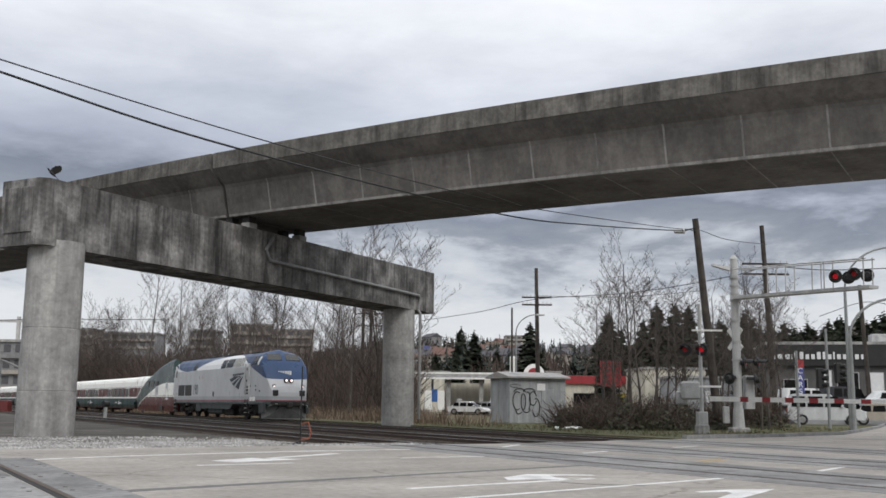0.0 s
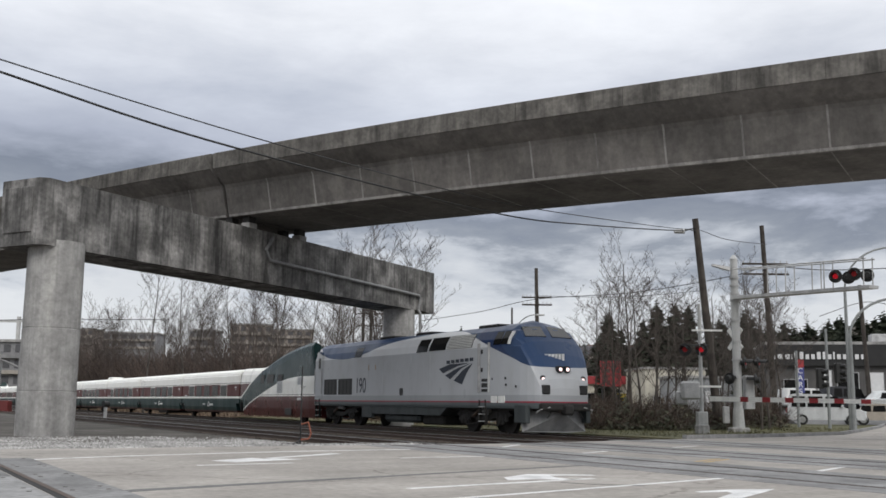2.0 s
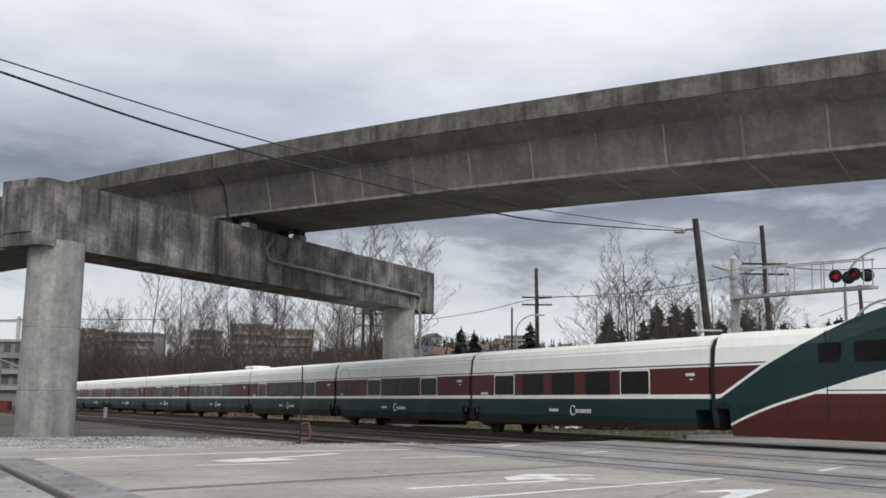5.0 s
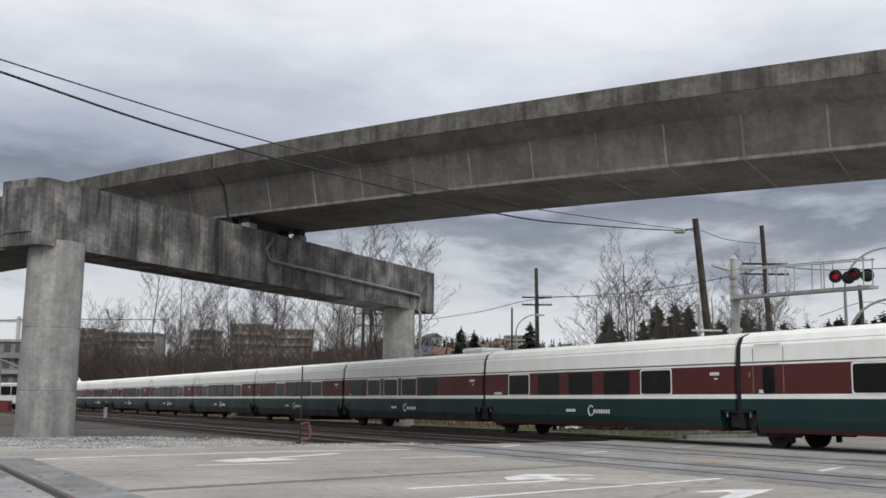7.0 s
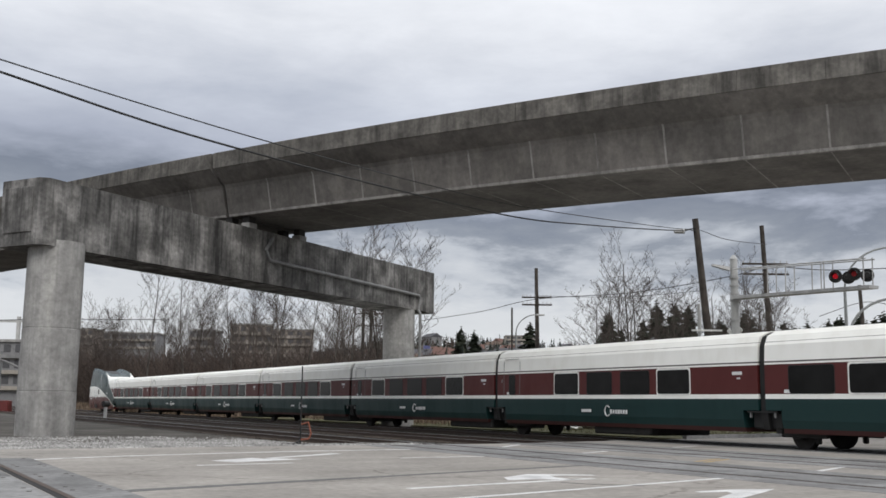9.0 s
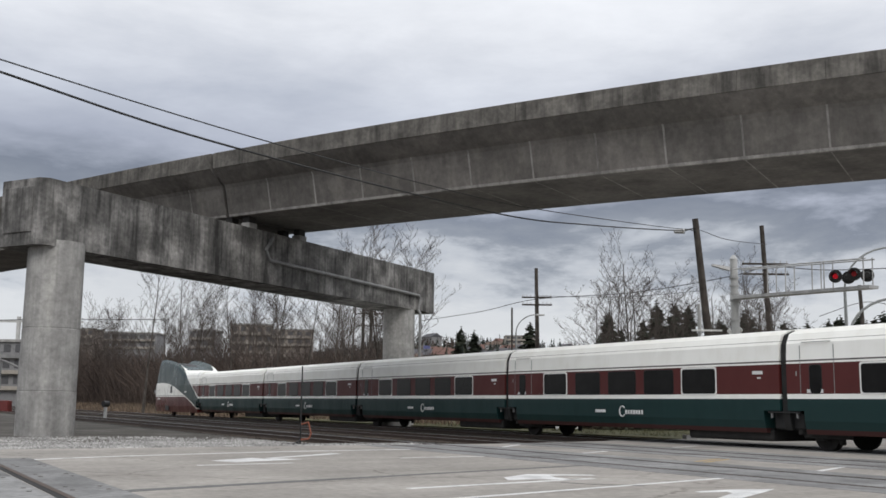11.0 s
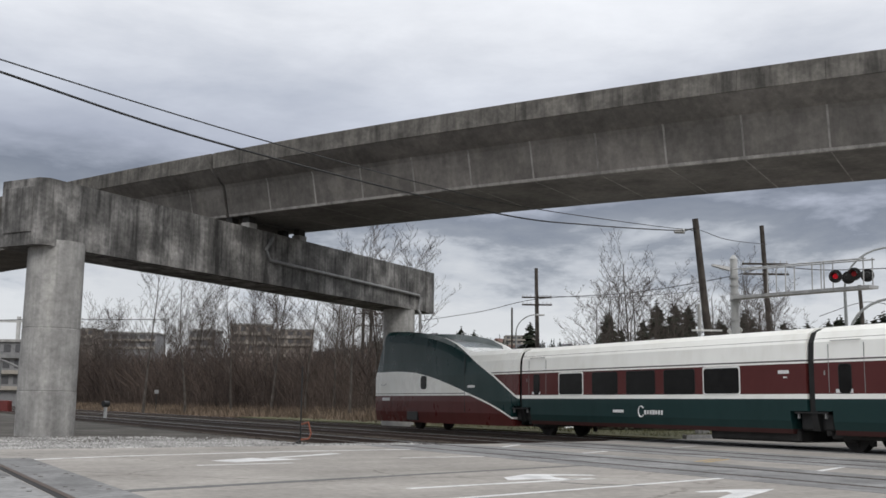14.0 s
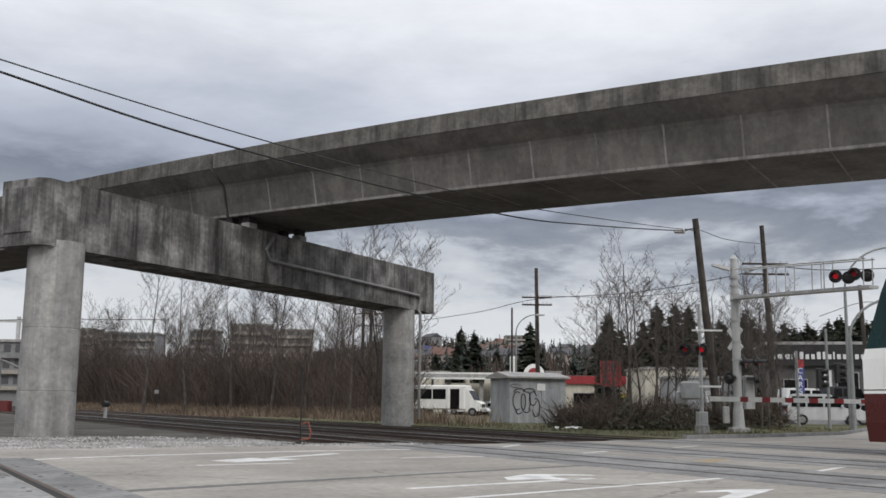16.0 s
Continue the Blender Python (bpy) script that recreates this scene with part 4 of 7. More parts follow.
    part("underframe", box(B(), (10.2, 0, 0.98), (19.6, 2.3, 0.26)), M["under"], t)
    prof = [(5.6, 1.1), (14.2, 1.1), (13.4, 0.62), (6.2, 0.62)]
    part("side_skirt", loft(B(), [[(x, yy, z) for x, z in prof] for yy in (-1.44, 1.44)]), M["skirt"], t, "dark fuel tank skirt")
    part("fuel_tank", box(B(), (9.3, 0, 0.46), (3.3, 2.3, 0.40), None, 0.12), M["skirt"], t, "dusty grey fuel tank")
    part("battery_box", box(B(), (12.2, 0, 0.44), (1.9, 2.2, 0.46), None, 0.08), M["under"], t)
    part("air_reservoir", tube(B(), (6.9, -1.1, 0.62), (7.5, -1.1, 0.62), 0.16, 0.16, 14), M["under"], t)
    for x0, x1 in ((5.85, 6.95), (19.66, 20.75)):
        for sgn in (-1, 1):
            part("step_skirt", box(B(), ((x0 + x1) / 2, sgn * 1.36, 0.76), (x1 - x0, 0.20, 0.66), None, 0.03), M["skirt"], t, "grey-green skirt panel")
    # plough and coupler
    pl = [[(20.0, -1.42, 0.95), (20.35, -1.42, 0.12), (21.55, 0.0, 0.10), (20.35, 1.42, 0.12), (20.0, 1.42, 0.95), (21.15, 0.0, 0.80)],
          [(19.9, -1.36, 0.95), (20.2, -1.36, 0.14), (21.4, 0.0, 0.12), (20.2, 1.36, 0.14), (19.9, 1.36, 0.95), (21.0, 0.0, 0.80)]]
    part("snow_plough", loft(B(), pl), M["pipe"], t, "grey dusty pilot plough")
    part("front_sill", box(B(), (21.0, 0, 1.02), (1.0, 2.2, 0.30), None, 0.06), M["under"], t)
    part("coupler", box(B(), (21.5, 0, 0.92), (0.6, 0.35, 0.4), None, 0.08), M["under"], t)
    for sgn in (-1, 1):
        part("air_hose", bent(B(), [(21.1, sgn * .6, 1.05), (21.35, sgn * .65, 0.8), (21.3, sgn * .8, 0.62)], 0.03, 6), M["dark"], t)
    # the cab front is blunt: draw the nose in towards the cab
    running_gear = ("wheelset", "truck_frame", "journal_box", "spring", "brake_cylinder", "brake_rod", "damper", "bearing_cap", "step", "handrail")
    for ob in t.children_recursive:
        if ob.type == "MESH" and ob.name.split(".")[0] not in running_gear:
            for v in ob.data.vertices:
                if v.co.x > 17.2:
                    v.co.x = 17.2 + (v.co.x - 17.2) * 0.70
    return t


# windows as (start, end, white frame); then: boarding door, stretch of the box under the floor, rooftop unit
DINER = ([(1.74, 3.05, True), (3.60, 4.87, False), (5.42, 6.70, False), (7.30, 8.57, False), (9.12, 10.47, True)], False, None, False)
CLUB = ([(0.88, 1.30, False), (3.74, 5.10, True), (5.55, 6.85, False), (7.27, 8.65, False), (9.00, 10.40, True)], True, (5.6, 8.4), False)
BISTRO = ([(0.90, 2.35, False), (2.78, 4.10, True), (4.50, 5.86, True), (6.26, 7.64, True), (8.06, 9.44, False)], False, None, True)
SALOON = ([(0.84, 1.22, False), (2.38, 3.70, True), (4.20, 5.50, False), (5.93, 7.27, False), (7.66, 8.97, False), (9.33, 10.70, True)], True, (9.3, 12.5), False)
CENTRE = 22.46


def rolled(t):
    """Metres that the train has rolled by t seconds."""
    return 13.8 * t - 0.0145 * t * t


def on_track(x, turn=0.0):
    return K @ pose(x, CENTRE, 0, 0, 0, turn)


TRAIN = [(locomotive(on_track(-78.1)), -78.1, 0.0)]
x = -90.15
TRAIN.append((fin_car(on_track(x), "fin car with green fins behind the locomotive", (3.19, 3.16, 3.24, 3.46, 3.72, 3.93, 4.14, 4.30, 4.33), True), x, 0.0))
for k in range(10):
    x -= 13.14
    TRAIN.append((coach(on_track(x), (DINER, CLUB, DINER, BISTRO, CLUB, SALOON, SALOON, SALOON, SALOON, SALOON)[k]), x, 0.0))
TRAIN.append((fin_car(on_track(x, 180), "tail fin car with green fins at the rear of the train", (3.19, 3.19, 3.30, 3.62, 3.92, 4.10, 4.26, 4.36, 4.36)), x, 180.0))


# ---- plants ----
def skin(name, tubes, mats, parent=None, sides=4, label="", kind=""):
    """Tapered tubes (a, b, ra, rb) as one light mesh."""
    vs, fs = [], []
    for a, b, ra, rb in tubes:
        d = (b - a).normalized()
        s = d.orthogonal().normalized()
        u = d.cross(s)
        k = len(vs)
        for c, r in ((a, ra), (b, rb)):
            for i in range(sides):
                t = i * math.tau / sides
                vs.append(c + (s * math.cos(t) + u * math.sin(t)) * r)
        for i in range(sides):
            j = (i + 1) % sides
            fs.append((k + i, k + j, k + sides + j, k + sides + i))
    me = bpy.data.meshes.new(name)
    me.from_pydata(vs, [], fs)
    me.materials.append(mats)
    ob = new(name, me)
    ob.parent = parent
    return tagged(ob, label=label, kind=kind)


def blades(name, tris, mat, parent=None, label="", kind=""):
    vs, fs = [], []
    for tri in tris:
        k = len(vs)
        vs += list(tri)
        fs.append(tuple(range(k, k + len(tri))))
    me = bpy.data.meshes.new(name)
    me.from_pydata(vs, [], fs)
    me.materials.append(mat)
    ob = new(name, me)
    ob.parent = parent
    return tagged(ob, label=label, kind=kind)


M["bark"] = surface("grey_bark", [(0.045, 0.038, 0.033), (0.075, 0.065, 0.057), (0.12, 0.105, 0.095)], 2.0, 0.95, 0.3, 20, streak=0.2)
M["twig"] = surface("bare_twigs", [(0.052, 0.043, 0.038), (0.090, 0.075, 0.066)], 0.6, 0.95, 0.0, 20, island=0.35)
M["thicket"] = surface("brown_thicket_twigs", [(0.034, 0.024, 0.020), (0.066, 0.048, 0.039), (0.115, 0.086, 0.070)], 0.12, 0.95, 0.0, 20, island=0.4)
M["straw"] = surface("dead_straw_grass", [(0.085, 0.062, 0.045), (0.14, 0.104, 0.075), (0.21, 0.16, 0.118)], 0.25, 0.95, 0.0, 20, island=0.35)
M["grass"] = surface("winter_grass_blades", [(0.055, 0.058, 0.024), (0.085, 0.082, 0.036), (0.13, 0.11, 0.055)], 0.4, 0.95, 0.0, 20, island=0.35)
M["bramble"] = surface("bramble_leaves", [(0.025, 0.030, 0.016), (0.045, 0.046, 0.025), (0.085, 0.062, 0.042)], 0.8, 0.7, 0.0, 20, island=0.45)
M["needle"] = surface("conifer_needles", [(0.022, 0.030, 0.019), (0.038, 0.047, 0.030), (0.060, 0.064, 0.042)], 0.5, 0.9, 0.0, 20, island=0.4)
M["farneedle"] = surface("far_conifers", [(0.022, 0.030, 0.026), (0.034, 0.044, 0.036)], 0.02, 0.95, 0.0, 20, island=0.35)
# scrub tones lightened and greyed to carry distance haze in the colour
M["hill"] = surface("hazed_hillside_scrub", [(0.07, 0.066, 0.055), (0.11, 0.098, 0.082), (0.16, 0.14, 0.12)], 0.03, 0.95, 0.3, 0.6)


def grow(rnd, height, spread=0.5, trunk=0.16, levels=4, least=0.012):
    """A bare tree: a tapered leader that sheds limbs, each limb forking down to twigs."""
    out = []

    def limb(p, d, length, r, depth):
        n = 9 if depth == 0 else 4 if depth == 1 else 3
        step = length / n
        wob = 0.035 if depth < 2 else 0.10
        for i in range(n):
            d = (d + Vector((rnd.gauss(0, wob), rnd.gauss(0, wob), 0.03))).normalized()
            q = p + d * step * rnd.uniform(.85, 1.15)
            r2 = r * (0.84 if depth == 0 else 0.76)
            out.append((p, q, r, r2))
            p, r = q, r2
            if depth < levels and (i > 1 or depth > 0):
                for _ in range(((3, 2, 2, 1) if levels == 3 else (2, 2, 2, 1))[min(depth, 3)] if rnd.random() < .8 else 1):
                    side = Vector((rnd.gauss(0, 1), rnd.gauss(0, 1), 0)).normalized()
                    nd = (d * (1 - spread) + side * spread * rnd.uniform(.8, 1.3) + Vector((0, 0, 0.18))).normalized()
                    k = (1 - 0.6 * i / n) if depth == 0 else 0.8
                    limb(p, nd, length * rnd.uniform(0.30, 0.50) * k, max(r * 0.42, least), depth + 1)
    limb(Vector((0, 0, -0.3)), Vector((rnd.gauss(0, .04), 0, 1)).normalized(), height, trunk, 0)
    return out


def bare_tree(seed, height, spread, trunk, label, levels=4, least=0.009):
    rnd = random.Random(seed)
    t = thing("bare_tree", pose(0, 0, 0), label, "tree", "bare winter trees")
    tubes = grow(rnd, height, spread, trunk, levels, least)
    thick = [q for q in tubes if q[2] >= trunk * 0.28]
    thin = [q for q in tubes if q[2] < trunk * 0.28]
    skin("trunk", thick, M["bark"], t, 6)
    skin("crown", thin, M["twig"], t, 3, "fine bare twigs")
    return t


def conifer(seed, height, width, label):
    rnd = random.Random(seed)
    t = thing("conifer", pose(0, 0, 0), label, "tree", "conifers")
    skin("trunk", [(Vector((0, 0, -0.3)), Vector((0, 0, height * .97)), height * 0.018, 0.02)], M["bark"], t, 6)
    tris = []
    z = height * 0.06
    while z < height:
        f = 1 - z / height
        for k in range(rnd.randint(10, 14)):
            a = rnd.uniform(0, math.tau)
            L = width * (f ** 0.62) * rnd.uniform(0.22, 1.12) + 0.12
            d = Vector((math.cos(a), math.sin(a), rnd.uniform(-0.45, 0.15)))
            off = rnd.uniform(-.03, .03) * height
            s = Vector((-d.y, d.x, 0))
            for j in range(5):
                u = (j + 0.6) / 5 * L
                p = Vector((0, 0, z + off)) + d * u
                w = L * 0.30 * (1.25 - j / 5)
                for g in (-1, 1):
                    tip = p + s * g * w * rnd.uniform(1.0, 2.0) + d * w * 1.2 + Vector((0, 0, rnd.uniform(-.25, .1) * w * 2))
                    tris.append((p - d * w * .6, p + d * w * .5 + Vector((0, 0, .06)), tip))
                    tris.append((p, tip, p + d * w * 1.5 + Vector((0, 0, -w * .5))))
        z += height * rnd.uniform(0.016, 0.026)
    blades("crown", tris, M["needle"], t, "dark needle branches")
    return t


TREES = [bare_tree(11, 11.0, 0.50, 0.16, "tall bare deciduous tree beside the tracks"), bare_tree(12, 9.5, 0.55, 0.12, "slim bare deciduous tree by the crossing"),
         bare_tree(13, 12.5, 0.44, 0.17, "tall bare poplar with upright limbs"), bare_tree(14, 7.5, 0.58, 0.10, "young bare tree with fine twigs")]
BELT = [bare_tree(31, 11.5, 0.52, 0.14, "bare deciduous tree in the belt beyond the tracks", 4, 0.010), bare_tree(32, 9.5, 0.58, 0.11, "bare deciduous tree in the belt beyond the tracks", 4, 0.010), bare_tree(33, 12.5, 0.46, 0.15, "tall bare poplar in the belt beyond the tracks", 4, 0.010)]
FIRS = [conifer(21, 14.0, 3.3, "dark green conifer with drooping branches"), conifer(22, 10.0, 2.8, "dense dark green conifer tree")]
USED = set()


def plant(src, x, y, z, size, turn):
    m = pose(x, y, z, 0, 0, turn)
    ob = copy_thing(src, m) if src.name in USED else src
    USED.add(src.name)
    ob.matrix_basis = m
    ob.scale = (size, size, size)
    return ob


def along(a, o):
    p = K @ Vector((a, o, 0))
    return p.x, p.y


def woods():
    rnd = random.Random(5)
    # the belt of bare trees beyond the tracks
    for k in range(92):
        a = -50 - 2.1 * k + rnd.uniform(-2, 2)
        o = rnd.uniform(33, 52)
        x, y = along(a, o)
        if y > 53 and x > -3 + (y - 53) * -0.02:
            continue
        plant(BELT[k % 3], x, y, -0.2, rnd.uniform(0.82, 1.30) * (1 + 0.0012 * (y - 60)), rnd.uniform(0, 360))
    for x, y, s, k in FAR_TALL:
        plant(BELT[k], x, y, -0.2, s, rnd.uniform(0, 360))
    for x, y, s, k in TALL:
        plant(TREES[k], x, y, -0.2, s, rnd.uniform(0, 360))
    for x, y, s, k in CONES:
        plant(FIRS[k], x, y, -0.2, s, rnd.uniform(0, 360))
    # brown undergrowth
    twigs = []
    while len(twigs) < 66000:
        a, o = rnd.uniform(-260, -50), rnd.uniform(31, 50)
        x, y = along(a, o)
        if x > -2.6 or (o < 33 and rnd.random() < .5):
            continue
        n = noise.noise(Vector((x * .16, y * .16, 0)))
        hgt = (0.9 + 4.6 * rnd.random() ** 1.6) * (1 + 0.8 * n) * (0.72 + 0.0042 * y)
        p = Vector((x, y, -0.25))
        d = Vector((rnd.gauss(0, .30), rnd.gauss(0, .30), 1))
        q = p + d * hgt * 0.6
        w = 0.011 + 0.00014 * y
        twigs.append((p, q, w * 1.3, w))
        for _ in range(2):
            twigs.append((q, q + (d + Vector((rnd.gauss(0, .5), rnd.gauss(0, .5), rnd.uniform(-.3, .2)))) * hgt * 0.45, w, w * .4))
    ob = skin("thicket", twigs, M["thicket"], None, 3)
    tagged(ob, "dense brown leafless undergrowth beyond the tracks", "undergrowth", kind="stuff")
    # straw at the foot of the thicket
    tris = []
    for _ in range(30000):
        a, o = rnd.uniform(-190, -30), rnd.uniform(25.4, 33.0)
        x, y = along(a, o)
        if x > 2.2 + rnd.uniform(-2.5, 1.5) or (x > -0.5 and rnd.random() < .55) or (o < 27.5 and rnd.random() < 0.75):
            continue
        hgt = rnd.uniform(0.2, 1.0) * (0.5 + 0.13 * (o - 25))
        p = Vector((x, y, -0.26))
        t = rnd.uniform(0, math.tau)
        s = Vector((math.cos(t), math.sin(t), 0)) * (0.02 + 0.0006 * y)
        tris.append((p - s, p + s, p + Vector((rnd.gauss(0, .35), rnd.gauss(0, .35), 1)) * hgt))
    ob = blades("dead_grass", tris, M["straw"])
    tagged(ob, "strip of dead straw-coloured grass beside the tracks", "grass", kind="stuff")
    # grass verge by the crossing
    tris = []
    for _ in range(26000):
        a, o = rnd.uniform(-52, -27.8), rnd.uniform(25.2, 48)
        x, y = along(a, o)
        if a > kerb_line(o) - 0.6:
            continue
        hgt = rnd.uniform(0.05, 0.24) * (1 + 1.2 * max(0, noise.noise(Vector((x * .5, y * .5, 3)))))
        p = Vector((x, y, -0.14))
        t = rnd.uniform(0, math.tau)
        s = Vector((math.cos(t), math.sin(t), 0)) * 0.03
        tris.append((p - s, p + s, p + Vector((rnd.gauss(0, .4), rnd.gauss(0, .4), 1)) * hgt))
    ob = blades("verge_grass", tris, M["grass"])
    tagged(ob, "rough winter grass on the verge", "grass", kind="stuff")
    # bramble bank behind the verge
    tris, canes = [], []
    for cx, cy, r, hh, leafy in BRAMBLES:
        for _ in range(int(720 * r)):
            t, u = rnd.uniform(0, math.tau), rnd.uniform(0, 1) ** 0.5
            x, y = cx + r * u * math.cos(t), cy + r * .8 * u * math.sin(t)
            top = hh * (1 - u * u * .8) * (0.8 + 0.5 * noise.noise(Vector((x, y, 0))))
            z = rnd.uniform(0.0, 1.0) ** 0.6 * max(top, .1)
            p = Vector((x, y, z - .1))
            if rnd.random() < leafy:
                d = Vector((rnd.gauss(0, 1), rnd.gauss(0, 1), rnd.gauss(0, .6))).normalized() * rnd.uniform(.06, .16)
                e = d.orthogonal().normalized() * d.length * .6
                tris.append((p - d, p + e, p + d, p - e))
            elif rnd.random() < .5:
                canes.append((p, p + Vector((rnd.gauss(0, .5), rnd.gauss(0, .5), rnd.uniform(.2, 1.0))), 0.014, 0.007))
    ob = blades("bramble_bank", tris, M["bramble"])
    tagged(ob, "low dark bramble bank behind the verge", "shrub", kind="stuff")
    ob = skin("bramble_canes", canes, M["thicket"], None, 3)
    tagged(ob, "tangled brown bramble canes", "shrub", kind="stuff")


def kerb_line(o):
    pts = [(15, -24.5), (24, -26.5), (30, -27.6), (36, -29.5), (41.5, -33), (52, -40), (80, -60)]
    for (o0, a0), (o1, a1) in zip(pts, pts[1:]):
        if o <= o1:
            return a0 + (a1 - a0) * (o - o0) / (o1 - o0)
    return -60


FAR_TALL = [(-6.34, 72.00, 0.98, 2), (-3.60, 74.00, 1.08, 0), (-8.36, 80.00, 0.95, 0), (-2.32, 80.00, 1.0, 2), (-30.19, 105.00, 1.2, 2), (-19.27, 95.00, 1.05, 0), (-24.66, 100.00, 1.1, 2), (-14.48, 88.00, 1.0, 2), (-11.07, 84.00, 0.95, 0), (-5.38, 78.00, 0.95, 1), (28.39, 100.00, 0.85, 0), (29.97, 98.00, 0.8, 1), (33.79, 104.00, 0.85, 1), (25.94, 96.00, 0.85, 1), (37.55, 110.00, 0.85, 0)]
TALL = [(18.3, 60.0, 0.72, 0), (19.7, 63.0, 0.74, 0), (17.4, 64.0, 0.72, 1), (18.9, 66.0, 0.80, 1), (19.0, 62.0, 0.85, 0), (20.4, 64.0, 0.80, 1), (15.2, 58.0, 0.70, 0), (14.6, 62.0, 0.75, 1), (12.6, 60.0, 0.70, 0), (9.58, 52.00, 0.70, 2), (8.75, 55.00, 0.78, 1), (11.04, 54.00, 0.92, 3), (12.14, 54.00, 0.80, 1), (8.47, 58.00, 0.95, 3), (10.80, 50.00, 0.80, 3), (8.58, 50.00, 0.90, 3), (9.71, 50.00, 0.95, 3), (13.20, 56.00, 0.92, 3), (9.64, 58.00, 0.82, 1), (10.01, 56.00, 0.62, 0), (13.88, 60.00, 0.72, 1),
        (17.16, 54.00, 0.88, 3), (18.29, 56.00, 0.78, 1), (16.04, 52.00, 0.85, 3), (17.85, 60.00, 0.78, 1), (17.26, 62.00, 0.70, 1)]
CONES = [(15.1, 94.0, 0.50, 0), (27.2, 92.0, 0.62, 1), (30.0, 93.0, 0.58, 1), (20.46, 126.00, 0.92, 0), (26.88, 128.00, 1.02, 0), (29.65, 130.00, 1.40, 1), (25.13, 128.00, 1.18, 1), (30.87, 128.00, 1.0, 0), (23.02, 132.00, 1.1, 1), (20.44, 134.00, 1.0, 1), (27.06, 124.00, 1.1, 1),
         (12.87, 150.00, 1.30, 1), (6.64, 190.00, 0.80, 1), (2.57, 175.00, 0.72, 0), (6.12, 330.00, 1.85, 0), (10.42, 335.00, 1.80, 0), (2.51, 330.00, 1.6, 1), (-5.43, 300.00, 1.35, 1), (-1.88, 310.00, 1.2, 0), (18.39, 340.00, 1.4, 0),
         (31.83, 110.00, 0.8, 1), (36.69, 120.00, 0.9, 1), (85.94, 220.00, 1.5, 0), (104.01, 280.00, 1.5, 1), (127.03, 310.00, 1.5, 1), (105.69, 300.00, 1.6, 0), (106.60, 320.00, 1.6, 1),
         (38.15, 145.00, 0.93, 0), (43.41, 160.00, 1.08, 0), (36.26, 131.00, 1.15, 1), (40.56, 144.00, 1.18, 1), (51.70, 179.00, 1.18, 0), (42.32, 143.00, 1.43, 1), (43.03, 142.00, 1.35, 1), (52.73, 170.00, 1.05, 0), (54.66, 172.00, 1.06, 0), (46.96, 145.00, 1.22, 1), (62.57, 190.00, 1.51, 1), (62.84, 188.00, 1.67, 1), (48.78, 142.00, 1.23, 1), (55.05, 157.00, 0.95, 0), (53.23, 149.00, 0.98, 0), (47.88, 132.00, 1.14, 1), (61.01, 164.00, 1.37, 1), (65.40, 173.00, 1.15, 0), (72.61, 188.00, 1.74, 1), (55.46, 141.00, 1.27, 1), (68.17, 170.00, 0.98, 0), (55.58, 136.00, 0.98, 0), (74.01, 178.00, 1.17, 0), (80.04, 189.00, 1.77, 1), (56.62, 131.00, 1.34, 1), (81.85, 187.00, 1.68, 1), (66.40, 150.00, 1.38, 1)]
BRAMBLES = [(16.9, 56.0, 1.6, 2.0, .35), (17.9, 58.0, 1.5, 2.2, .3), (14.8, 55.0, 1.5, 2.0, .4), (6.66, 51.00, 1.5, 1.3, .25), (7.61, 49.00, 1.6, 1.5, .3), (8.64, 48.00, 1.5, 1.5, .55), (9.82, 48.00, 1.4, 1.5, .6), (11.23, 49.00, 1.3, 1.6, .6),
            (9.10, 53.00, 2.0, 1.7, .3), (11.56, 53.00, 2.0, 1.7, .45), (7.79, 55.00, 1.4, 1.5, .2), (13.43, 50.00, 1.0, 1.2, .45)]
woods()


